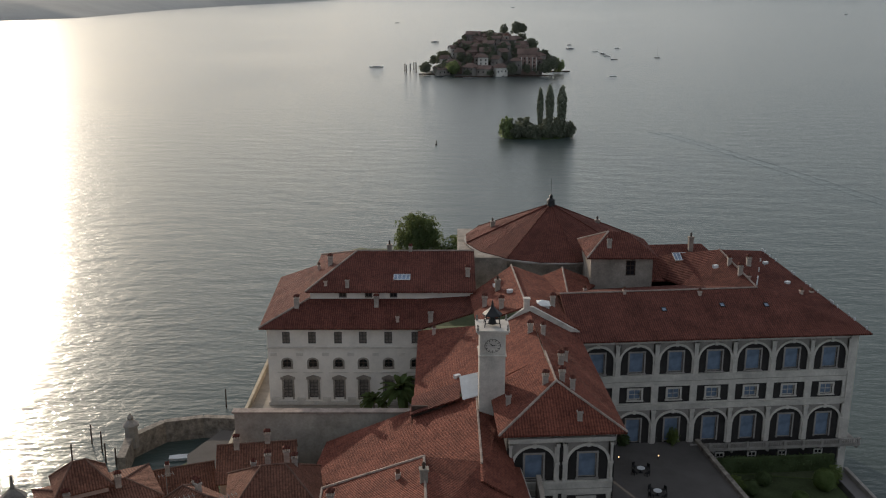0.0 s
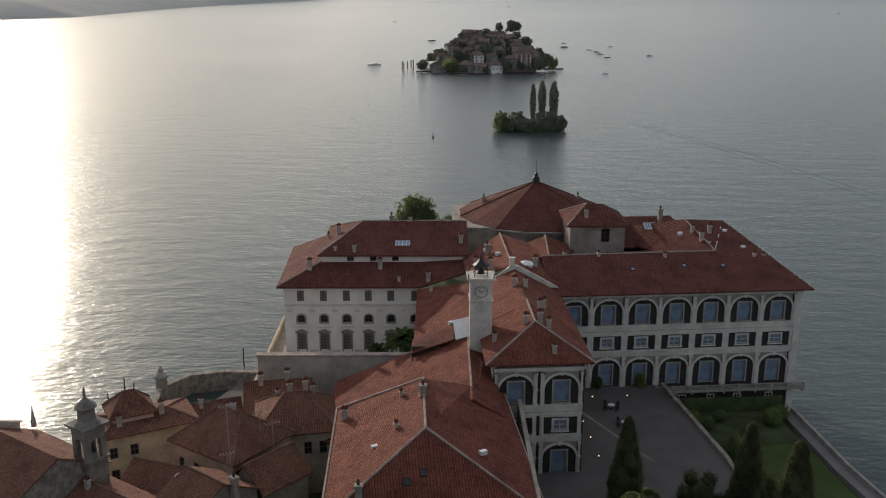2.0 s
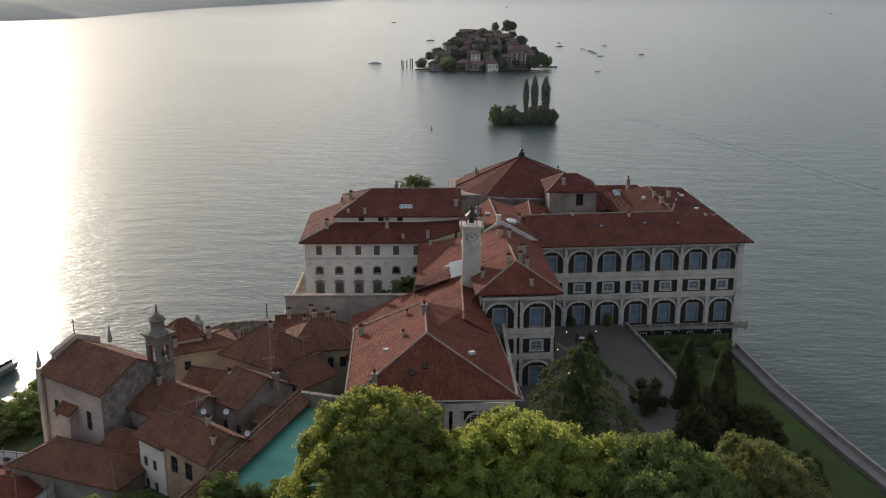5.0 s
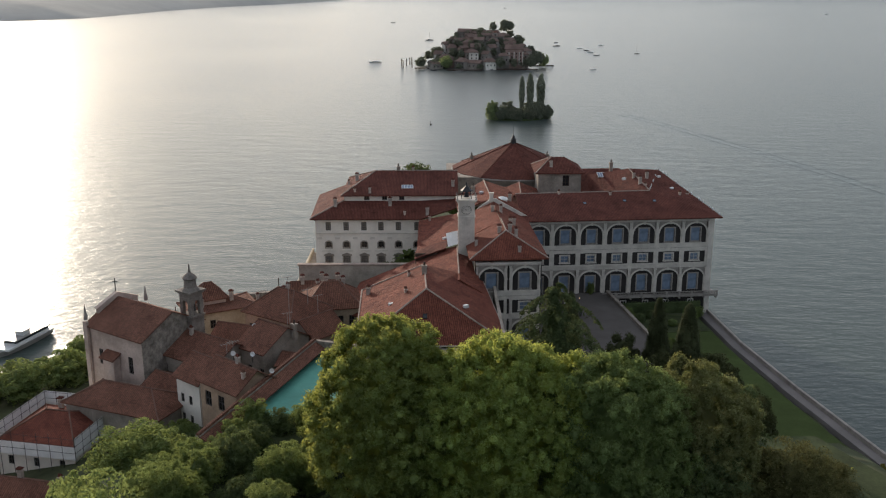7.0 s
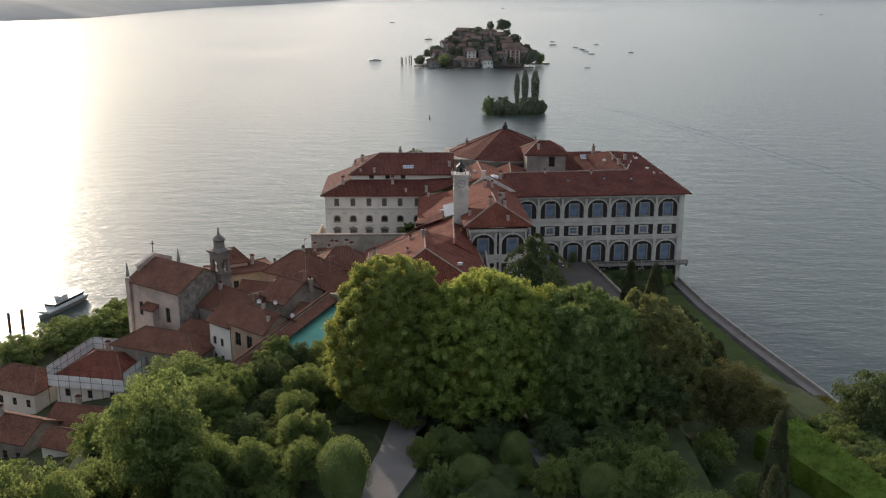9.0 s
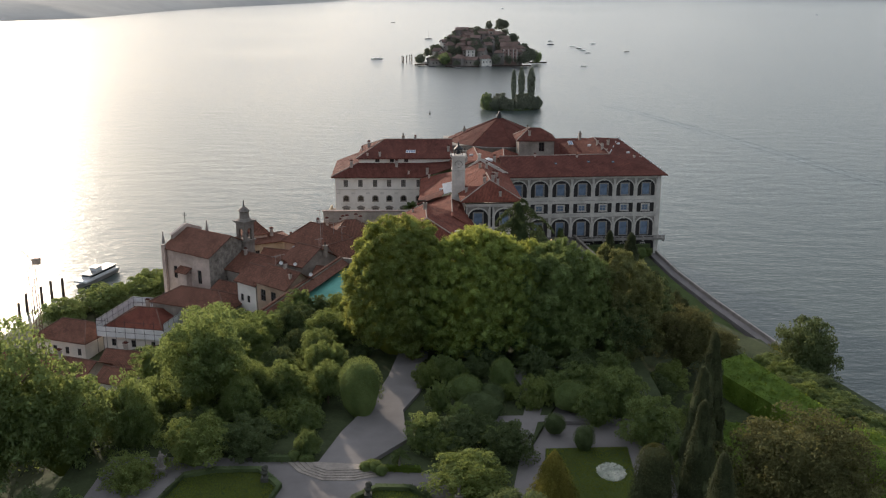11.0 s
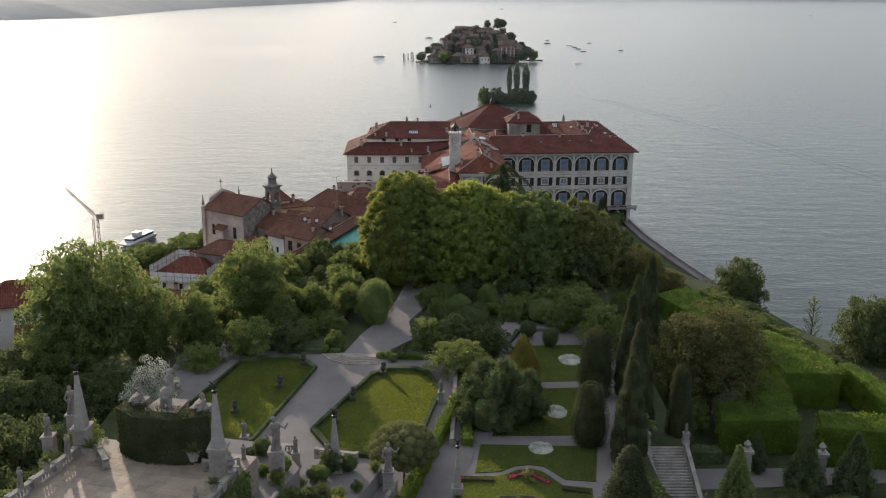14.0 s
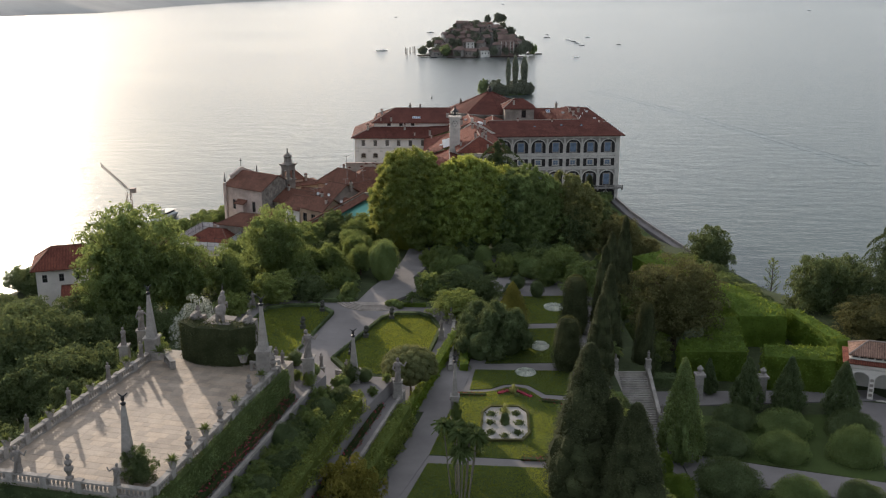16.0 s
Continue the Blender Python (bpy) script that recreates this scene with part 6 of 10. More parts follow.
# ivy-clad back of the theatre with the rearing beast on top
hedge("ivy_wall", [T(-15.4, 31.0), T(-12.5, 29.4), T(-7.6, 29.6), T(-4.7, 31.6), T(-5.2, 32.8), T(-14.9, 32.6)], 34.9, 40.3, 0.11, 46, 7, "tall ivy-covered back wall of the garden theatre", "leaf_cypress")
s = Shape().prism([T(-12.2, 31.0), T(-8.2, 31.2), T(-8.6, 34.6), T(-12.0, 34.6)], 30.0, 40.4).prism([T(-14.9, 32.4), T(-13.0, 32.4), T(-13.0, 34.2), T(-14.9, 34.2)], 30.0, 40.5).prism([T(-7.4, 32.4), T(-5.4, 32.4), T(-5.4, 34.2), T(-7.4, 34.2)], 30.0, 40.5)
single("stone_coping", s, M["statue"], "stone blocks under the statues of the theatre wall", "coping")
bx, by = T(-10.2, 33.0)
s = Shape().blob((bx, by, 41.9), (0.9, 1.5, 1.2), 0.2, 10).blob((bx + 0.1, by + 0.8, 43.4), (0.65, 0.8, 1.2), 0.2, 9).blob((bx + 0.1, by + 1.4, 44.5), (0.35, 0.8, 0.45), 0.1, 8)
s.tube([(bx, by + 1.7, 44.7), (bx, by + 2.0, 46.0)], 0.09, 0.02).tube([(bx - 0.4, by - 0.8, 41.5), (bx - 0.5, by - 1.0, 40.2)], 0.4, 0.3).tube([(bx + 0.4, by - 0.8, 41.5), (bx + 0.5, by - 1.0, 40.2)], 0.4, 0.3)
s.tube([(bx + 0.3, by + 1.2, 42.6), (bx + 0.5, by + 2.2, 42.6), (bx + 0.5, by + 2.3, 41.6)], 0.25, 0.15).tube([(bx - 0.3, by + 1.2, 42.6), (bx - 0.5, by + 2.0, 43.2), (bx - 0.5, by + 2.5, 42.4)], 0.25, 0.15)
s.v = [(bx + (x - bx) * 0.85, by + (y - by) * 0.85, 40.35 + (z - 40.25) * 0.8) for x, y, z in s.v]
single("beast_statue", s, M["statue"], "large stone statue of a rearing beast", "statue", "terrace statues")
for k, (u, v) in enumerate(((-14.0, 33.0), (-6.4, 33.0))):
    s = Shape().blob((*T(u, v), 40.7), (0.65, 1.4, 0.6), 0.4, 9).blob((*T(u, v + 0.7), 41.4), (0.3, 0.35, 0.5), 0.3, 8)
    single("reclining_statue", s, M["statue"], "low reclining stone statue on the coping", "statue", "terrace statues")
figure((-17.1, -74.4, 34.9), 4.0, 31, ped=3.8, pw=0.75, label="large draped stone statue on a tall pedestal")
figure((-5.2, -64.8, 27.0), 3.8, 33, ped=2.4, pw=0.6, label="stone statue with arms spread on a pedestal")
figure((-20.2, -77.0, 34.9), 2.0, 34, arm=0, ped=5.0, pw=0.55)
figure((-19.8, -66.0, 30.6), 2.0, 35, arm=0, ped=2.6, pw=0.5)
figure((-16.8, -63.0, 28.6), 2.2, 36, arm=0, ped=2.0, pw=0.45)
figure((-13.5, -58.5, 25.5), 2.4, 37, arm=0, ped=2.6, pw=0.5)
figure((-26.0, -49.8, 24.2), 2.4, 38, arm=1, ped=2.6, pw=0.5)
figure((-41.0, -70.5, 37.5), 3.4, 39, arm=1, ped=4.0, pw=0.6)
figure((-42.5, -74.0, 36.5), 2.6, 40, arm=0, ped=4.0, pw=0.6)
figure((1.5, -31.0, 22.5), 2.2, 41, arm=1, ped=1.6, pw=0.45)
figure((3.4, -22.5, 22.5), 1.6, 42, arm=0, ped=1.8, pw=0.45)
figure((-36.5, -14.0, 22.0), 2.4, 43, arm=1, ped=1.4, pw=0.4)
# hedges, flowers and shrubs on the ledges
hedge("ivy_hedge", strip(-0.3, 0.5, -8, 30), 31.0, 35.2, 0.11, 44, 8, "ivy hanging on the terrace wall", "leaf_mid")
hedge("flower_border", strip(0.5, 1.3, -10, 30), 31.0, 31.9, 0.13, 30, 9, "border of red and pink flowers", "flower_red")
hedge("clipped_hedge", strip(6.4, 8.4, -10, 37), 27.0, 28.9, 0.16, 30, 11, "leafy light green hedge along a ledge", "leaf_ledge", "", 2.4)
hedge("flower_border", strip(8.5, 9.3, -10, 44), 24.4, 24.9, 0.14, 18, 12, "narrow border of mixed flowers", "flower_red")
hedge("clipped_hedge", strip(11.1, 13.0, -14, 46), 20.4, 24.2, 0.17, 24, 13, "leafy hedge along the lowest ledge", "leaf_ledge", "", 2.2)
hedge("clipped_hedge", strip(11.1, 12.4, 46.5, 82), 20.4, 22.6, 0.17, 12, 14, "clipped hedge along the lowest ledge")
scatter_rows = [(*T(3.0 + 1.5 * (k % 2), -8 + 2.05 * k + 0.4 * (k % 3)), 27.6, 3.6 - 0.5 * (k % 2) + 0.3 * (k % 3), 1.35 + 0.15 * (k % 3)) for k in range(22)]
hedge("wall_creeper", strip(-20.9, -0.4, -4.5, -3.95), 28.0, 34.8, 0.15, 14, 15, "dark creeper on the terrace wall", "leaf_dark")
hedge("flower_border", strip(2.3, 2.9, -10, 38), 27.7, 28.5, 0.12, 26, 16, "border of mixed flowers below the wall", "flower_red")

# ---- trees and shrubs ----
def crown_points(lumps, per, rng, spread=1.0):
    pts, nrm = [], []
    for c, r in lumps:
        d = rng.normal(0, 1, (per, 3))
        d /= np.linalg.norm(d, axis=1)[:, None]
        d[:, 2] = np.where(d[:, 2] < -0.35, -d[:, 2], d[:, 2])
        k = rng.uniform(0.84, 1.16, (per, 1)) * spread
        pts.append(np.array(c) + d * np.array(r) * k)
        nrm.append(d)
    return np.vstack(pts), np.vstack(nrm)


def cores(lumps, k=0.84, n=7):
    s = Shape()
    for i, (c, r) in enumerate(lumps):
        s.blob(c, (r[0] * k, r[1] * k, r[2] * k), 0.25, n, 0, i)
    return s


def plant(name, trunk, crown_mesh, at, label, category, group="", bark="bark"):
    """A tree: tapered trunk with limbs, and a crown of leaf clumps."""
    t = new(name)
    t.location = at
    ORIGIN[t.name] = tuple(at)
    tagged(t, label, category, group)
    if trunk is not None:
        tr = new("trunk", trunk.mesh("trunk", M[bark]))
        tr.parent = t
    cr = new("crown", crown_mesh)
    cr.parent = t
    return t


def broad_crown(name, mat, h, r, n_lumps, per, leaf, seed, base=0.3, flat=1.0):
    """Broad crown: boughs over a dome of height h and radius r, each bough a bunch of small leaf lumps, with an uneven outline."""
    rng = np.random.default_rng(seed)
    lumps, inner = [], []
    cz, hz = h * (base + 0.5 * (1 - base)), h * (1 - base) * 0.5
    boughs = max(9, n_lumps // 9)
    for b in range(boughs):
        a, u = 2.399963 * b + rng.uniform(-0.3, 0.3), (b + 0.5) / boughs
        el = math.asin(min(1, max(-0.6, 1 - 1.55 * u)))
        wob = rng.uniform(0.55, 0.78)
        bc = np.array([r * wob * math.cos(el) * math.cos(a), r * wob * math.cos(el) * math.sin(a), cz + hz * 0.92 * wob * math.sin(el) * flat])
        br = r * rng.uniform(0.27, 0.4)
        inner.append((tuple(bc), (br * 0.8, br * 0.8, br * 0.75)))
        for k in range(n_lumps // boughs):
            d = rng.normal(0, 1, 3)
            d /= np.linalg.norm(d)
            if d[2] < -0.6:
                d[2] = -d[2]
            q = br * rng.uniform(0.26, 0.42)
            lumps.append((tuple(bc + d * br * rng.uniform(0.75, 1.0)), (q, q, q * 0.85)))
    inner.append(((0, 0, cz), (r * 0.5, r * 0.5, hz * 0.62)))
    p, q = crown_points(lumps, per, rng)
    fill = np.vstack([np.array(c) + rng.normal(0, 0.5, (130, 3)) * np.array(e) for c, e in inner])
    p, q = np.vstack([p, fill]), np.vstack([q, rng.normal(0, 1, fill.shape)])
    v, f = leaf_quads(p, q, leaf, rng, 0.45)
    return leaf_mesh("crown", v, f, M[mat], Shape().blob((0, 0, cz), (r * 0.5, r * 0.5, hz * 0.6), 0.35, 10, 0, seed))


def trunk_shape(h, r, seed, limbs=5):
    rng = random.Random(seed)
    s = Shape().tube([(0, 0, -1), (0.1, 0.05, h * 0.3), (0, 0.1, h * 0.6)], r, r * 0.55, 7)
    for k in range(limbs):
        a = k * 6.283 / limbs + rng.random()
        z = h * (0.3 + 0.25 * rng.random())
        e = h * 0.32
        s.tube([(0, 0, z), (e * 0.5 * math.cos(a), e * 0.5 * math.sin(a), z + e * 0.5), (e * math.cos(a), e * math.sin(a), z + e * 0.9)], r * 0.4, r * 0.1, 5)
    return s


def cone_crown(mat, h, r, leaf, seed, n=1800, power=0.7, tip=0.06, lump=0.25):
    """A narrow conifer: clumps over a tapering body with vertical ribs."""
    rng = np.random.default_rng(seed)
    u = rng.uniform(0, 1, n) ** 0.9
    a = rng.uniform(0, 2 * math.pi, n)
    prof = np.where(u < 0.22, 0.72 + 0.28 * (u / 0.22) ** 0.6, np.clip(1 - (u - 0.22) / 0.78, 0, 1) ** power) + tip * (1 - u)
    ribs = 1 + 0.6 * lump * np.sin(a * 5 + 7 * u) * np.sin(u * 17 + a * 2) + 0.6 * lump * np.sin(a * 13 + 3 * np.sin(9 * u)) * np.sin(u * 31 - a * 4)
    R = r * prof * ribs * rng.uniform(0.85, 1.05, n)
    pts = np.stack([R * np.cos(a), R * np.sin(a), h * (0.03 + 0.97 * u)], axis=1)
    nrm = np.stack([np.cos(a), np.sin(a), np.full(n, 0.5)], axis=1)
    v, f = leaf_quads(pts, nrm, leaf, rng, 0.32)
    prof_at = lambda t: ((0.72 + 0.28 * (t / 0.22) ** 0.6) if t < 0.22 else (1 - (t - 0.22) / 0.78) ** power) * r * 0.84
    core = Shape().lathe(0, 0, [(max(0.02, prof_at(t)), h * (0.03 + 0.95 * t)) for t in (0, 0.1, 0.22, 0.4, 0.6, 0.8, 0.95, 1.0)], 10)
    return leaf_mesh("crown", v, f, M[mat], core)


def flame_crown(mat, h, r, leaf, seed, plumes, per, power, slim=0.36, core=0.8, fill=0.86):
    """A dense upright conifer made of many overlapping flame-shaped plumes."""
    rng = np.random.default_rng(seed)
    lumps = []
    for k in range(plumes):
        u = ((k + 0.5) / plumes) ** 1.1
        a = 2.399963 * k + rng.uniform(-0.4, 0.4)
        prof = (0.8 + 0.2 * min(1, u / 0.2)) * max(0.04, 1 - max(0, u - 0.12) / 0.9) ** power
        q = r * slim * rng.uniform(0.75, 1.2) * (0.45 + 0.55 * prof)
        d = max(0, r * prof * rng.uniform(0.9, 1.08) - q)
        hh = h * rng.uniform(0.09, 0.13)
        lumps.append(((d * math.cos(a), d * math.sin(a), min(h - hh, h * (0.06 + 0.9 * u))), (q, q, hh)))
    pts, nrm = crown_points(lumps, per, rng)
    keep = pts[:, 2] > 0.05
    v, f = leaf_quads(pts[keep], nrm[keep] + np.array([0, 0, 0.5]), leaf, rng, 0.4)
    body = cores(lumps, fill, 7)
    prof_at = lambda t: r * core * max(0.05, 1 - max(0, t - 0.12) / 0.9) ** power - r * 0.14
    body.lathe(0, 0, [(max(0.05, prof_at(t)), h * t) for t in (0.01, 0.15, 0.35, 0.55, 0.75, 0.9)], 10)
    return leaf_mesh("crown", v, f, M[mat], body)


def mound_crown(mat, seed):
    """A wide clipped mound with a soft leafy surface; 3.2 high, 4 in radius."""
    rng = np.random.default_rng(seed)
    pts, nrm = crown_points([((0, 0, 0.7), (3.75, 3.75, 2.35))], 15000, rng)
    a = np.arctan2(pts[:, 1], pts[:, 0])
    wav = 1 + 0.05 * np.sin(3 * a + seed) + 0.035 * np.sin(pts[:, 0] * 2.1 + seed) * np.sin(pts[:, 1] * 2.3) + 0.03 * np.sin(pts[:, 2] * 4 + 5 * a)
    pts = pts * wav[:, None]
    keep = pts[:, 2] > 0.03
    v, f = leaf_quads(pts[keep], nrm[keep], 0.085, rng, 0.7)
    return leaf_mesh("crown", v, f, M[mat], Shape().blob((0, 0, 0.7), (3.5, 3.5, 2.15), 0.1, 18, 0, seed))


def cedar_crown(mat, h, r, seed):
    """Tiers of broad drooping boughs round a leader, with gaps between them."""
    rng = np.random.default_rng(seed)
    pts, nrm = [], []
    for k in range(64):
        u = (k + 0.5) / 64
        a = 2.399963 * k
        z = h * (0.12 + 0.86 * u)
        L = r * min(1.0, 2.0 * (1 - u)) ** 0.65 * rng.uniform(0.62, 1.15) + 0.8
        n = int(260 + 620 * (1 - u))
        t = rng.uniform(0.05, 1, n) ** 0.7
        w = rng.normal(0, 0.12, n) * L * (0.3 + 0.7 * np.sin(np.pi * np.clip(t, 0, 1)))
        dr = L * 0.16 * np.sin(t * 3) - L * 0.36 * t ** 2.2
        pts.append(np.stack([L * t * math.cos(a) - w * math.sin(a), L * t * math.sin(a) + w * math.cos(a), z + dr - np.abs(w) * 0.3 - np.abs(rng.normal(0, 0.22, n))], axis=1))
        nrm.append(np.tile([0.4 * math.cos(a), 0.4 * math.sin(a), 1.0], (n, 1)))
    v, f = leaf_quads(np.vstack(pts), np.vstack(nrm), 0.15, rng, 0.5)
    core = Shape().lathe(0, 0, [(r * 0.3, h * 0.1), (r * 0.25, h * 0.5), (r * 0.12, h * 0.8), (0.05, h * 0.97)], 8)
    return leaf_mesh("crown", v, f, M[mat], core)


def scatter(name, protos, rows, label, category, group):
    """Copies of prototype plants (unit height and radius kept in proto_size), scaled to each row: x, y, foot, height, radius."""
    for i, (x, y, z, h, r) in enumerate(rows):
        mesh, tr, ph, pr, bark = protos[i % len(protos)]
        t = new(name)
        t.matrix_world = Matrix.LocRotScale(Vector((x, y, z)), Euler((0, 0, (i * 2.1) % 6.28)), Vector((r / pr, r / pr, h / ph)))
        tagged(t, label, category, group)
        if tr is not None:
            o = new("trunk", tr)
            o.parent = t
        o = new("crown", mesh)
        o.parent = t


def bunched_crown(h, r, n, seed, mat, leaf, per, lump):
    """The great evergreen: hundreds of small rounded leaf lumps in drooping bunches over a broad dome that reaches to the ground."""
    rng = np.random.default_rng(seed)
    lumps = []
    bunches = n // 20
    for k in range(bunches):
        a, u = 2.399963 * k, (k + 0.5) / bunches
        el = math.asin(max(-0.3, min(1, 1 - 1.28 * u)))
        R = 0.83 + rng.uniform(-0.08, 0.08) + 0.08 * noise.noise(Vector((1.6 * math.cos(a) * math.cos(el), 1.6 * math.sin(a) * math.cos(el), 2 * math.sin(el) + seed)))
        out = np.array([math.cos(el) * math.cos(a), math.cos(el) * math.sin(a), math.sin(el)])
        c = np.array([r[0], r[1], h * 0.63]) * R * out + np.array([0, 0, h * 0.32])
        B = 0.25 * r[0] * rng.uniform(0.75, 1.2)
        for j in range(20):
            d = rng.normal(0, 1, 3)
            d = d / np.linalg.norm(d) + 0.75 * out
            d /= np.linalg.norm(d)
            q = lump * rng.uniform(0.5, 1.25)
            p = c + d * B * rng.uniform(0.7, 1.1) * np.array([1, 1, 1.25])
            lumps.append(((p[0], p[1], p[2]), tuple(q * rng.uniform((0.7, 0.7, 0.75), (1.45, 1.45, 1.5)))))
    p, q = crown_points(lumps, per, rng)
    p += rng.normal(0, 0.13, p.shape)
    v, f = leaf_quads(p, q, leaf, rng, 0.7)
    body = cores(lumps, 0.66, 6)
    body.blob((0, 0, h * 0.36), (r[0] * 0.66, r[1] * 0.66, h * 0.43), 0.12, 18, 0, seed)
    return leaf_mesh("crown", v, f, M[mat], body)


TRUNK = trunk_shape(16, 0.5, 3).mesh("trunk", M["bark"])
TRUNK_S = trunk_shape(5, 0.2, 4, 4).mesh("trunk", M["bark"])
P_BROAD = [(broad_crown("crown", "leaf_green", 16, 8, 300, 60, 0.21, 11 + k, 0.0), TRUNK, 16, 8.0, "bark") for k in range(4)]
P_DARK = [(broad_crown("crown", "leaf_dark", 16, 8, 300, 56, 0.22, 31 + k, -0.05), TRUNK, 16, 8.0, "bark") for k in range(2)]
P_RED = [(broad_crown("crown", "leaf_red", 16, 8, 420, 64, 0.16, 41, -0.05), TRUNK, 16, 8.0, "bark")]
P_BUSH = [(broad_crown("crown", m, 6, 4, 150, 54, 0.13, 51 + k, -0.35), TRUNK_S, 6, 4.0, "bark") for k, m in enumerate(("leaf_green", "leaf_dark", "leaf_light", "leaf_green"))]
P_TOPI = []
for k, m in enumerate(("leaf_mid", "leaf_dark")):
    rg_ = np.random.default_rng(61 + k)
    pp, qq = crown_points([((0, 0, 2.4), (2.9, 2.9, 2.5))], 9000, rg_)
    vv, ff = leaf_quads(pp, qq, 0.075, rg_, 0.4)
    P_TOPI.append((leaf_mesh("crown", vv, ff, M[m], Shape().blob((0, 0, 2.35), (2.75, 2.75, 2.4), 0.16, 16)), TRUNK_S, 5, 3.0, "bark"))
STEM = Shape().tube([(0, 0, -0.6), (0, 0, 3), (0, 0, 7)], 0.45, 0.2, 7).mesh("trunk", M["bark"])
P_CYP = [(flame_crown("leaf_cypress", 18, 3, 0.08, 71 + k, 90, 380, 0.6, 0.4), STEM, 18, 3.0, "bark") for k in range(2)]
P_COL = [(cone_crown("leaf_cypress", 12, 3, 0.1, 81, 12000, 0.24, 0.0, 0.1), STEM, 12, 3.0, "bark")]
P_CONI = [(flame_crown(m, 12, 3.6, 0.11, 91 + k, 150, 120, 0.8, 0.22, 0.42, 0.45), TRUNK_S, 12, 3.6, "bark") for k, m in enumerate(("leaf_mid", "leaf_dark"))]
P_GOLD = [(cone_crown("leaf_gold", 8, 3, 0.12, 95, 5500, 0.75, 0.0, 0.15), None, 8, 3.0, "")]
P_CEDAR = [(cedar_crown("leaf_cedar", 20, 9, 97), trunk_shape(26, 0.5, 8, 0).mesh("trunk", M["bark"]), 20, 9.0, "bark")]
P_SHORE = [(broad_crown("crown", "leaf_green", 6, 5, 170, 50, 0.19, 101, -0.2), TRUNK_S, 6, 5.0, "bark")]

BROAD_W = [(-62.0, -10.2, 14, 27.0, 11.5), (-52.4, -6.5, 14, 19.2, 8.0), (-35.6, 8.6, 17.5, 19.0, 7.6), (-43.8, -3.9, 15, 15.9, 4.5), (-33.7, 30.1, 16, 11.2, 4.2), (-29.0, 3.0, 19, 8.6, 3.4),
           (-42.6, 47.5, 12, 11.9, 7.6), (-43.5, 6.5, 14, 12.0, 5.0), (-68, 12, 9, 9, 6.0)]
BROAD_M = [(-23.4, 8.4, 20.4, 7.7, 3.1), (-16.6, 9.4, 20.4, 7.2, 3.0), (-18.8, 17.0, 20.4, 7.6, 2.8), (-11.4, 37.4, 20.4, 9.4, 2.7), (-19.9, 35.0, 19, 8.2, 3.8), (-27.2, 43.0, 18, 6.6, 3.4), (-27.6, 9.8, 18, 9.0, 3.2), (-20, 26, 20, 6.8, 3.4)]
BROAD_E = [(70.2, 37.2, 7, 18.1, 6.3)]
# the last four, on the west slope, take the dark leaf to imitate shade
BROAD_D = [(84.3, 1.3, 8.0, 20.3, 7.4), (93.5, 8.4, 8.0, 17.6, 6.3), (40.2, 51.1, 12.0, 18.4, 8.2), (33, 30, 19, 12, 6), (-88, -60, 6, 18, 9), (-72.8, -37.4, 10, 20.0, 9.1), (-58, -52, 12, 16, 8.0), (-84, -14, 6, 16, 8.5), (-52, -28, 14, 12, 7.0)]
BUSH_A = [(-15.9, 16.9, 20.4, 8.3, 2.4), (-26.2, -7.4, 20.4, 5.9, 4.6), (-33.2, -9.6, 20.4, 7.2, 5.6), (-17.6, -7.6, 20.4, 4.0, 2.2), (0.9, 5.8, 20.4, 5.8, 2.4), (3.2, -6.3, 20.4, 5.9, 4.7), (15.9, 6.9, 20.4, 6.0, 3.0),
          (24.7, 1.8, 20.4, 7.0, 3.5), (-0.9, -6.3, 20.4, 5.9, 3.3), (10.9, -9.6, 20.4, 6.2, 3.7), (4.7, -18.7, 20.4, 6.2, 6.2), (31.2, -5.3, 20.4, 8.4, 4.8), (28.5, 4.3, 20.4, 9.0, 4.5), (17.4, 18.1, 20.4, 6.2, 3.8)]
BUSH_B = [(-1.1, 15.4, 20.4, 5.0, 2.6), (3.6, 15.4, 20.4, 5.5, 2.6), (62.2, 137.4, 7.8, 2.8, 1.6), (-36.5, -1, 18, 6.4, 4.6), (-40, -16, 19, 6, 4.5), (-46, -24, 16, 8, 5), (24, 12, 20.4, 6, 4), (9, 22, 20.4, 6, 4)]
TOPI = [(-11.1, 5.2, 20.4, 9.2, 3.3), (7.3, 3.2, 20.4, 4.2, 3.5), (11.3, 13.9, 20.4, 5.6, 2.1), (21.7, -6.4, 20.4, 3.6, 1.5)]
MOUNDS = [(48.8, -56.6, 15.7, 3.0, 3.5), (55.9, -58.8, 15.7, 2.9, 4.4), (44.0, -64.9, 15.7, 3.4, 4.5), (53.0, -67.0, 15.7, 3.3, 3.9), (66.4, -60.0, 15.7, 3.4, 4.0), (63.6, -68.0, 15.7, 4.6, 4.0),
          (41.9, -76.6, 15.7, 3.6, 4.7), (50.7, -80.5, 15.7, 3.2, 3.8), (58.8, -81.6, 15.7, 3.2, 3.3)]
CYPRESS = [(40.3, -3.1, 15.6, 21.5, 2.8), (35.2, -16.0, 19.5, 17.6, 2.8), (31.8, -28.5, 20.4, 17.6, 2.8), (30.4, -41.5, 20.4, 17.6, 3.0), (27.4, -51.5, 20.4, 15.7, 3.0), (43.8, 100.0, 7.9, 17.2, 3.4), (47.4, 91.3, 7.9, 19.0, 3.9), (26.2, 98.3, 12.7, 14.3, 3.0)]
COLUMN = [(26.6, -28.0, 20.4, 11.6, 3.0), (23.0, -45.0, 20.4, 9.6, 2.8), (36.9, -41.6, 15.6, 15.8, 2.1)]
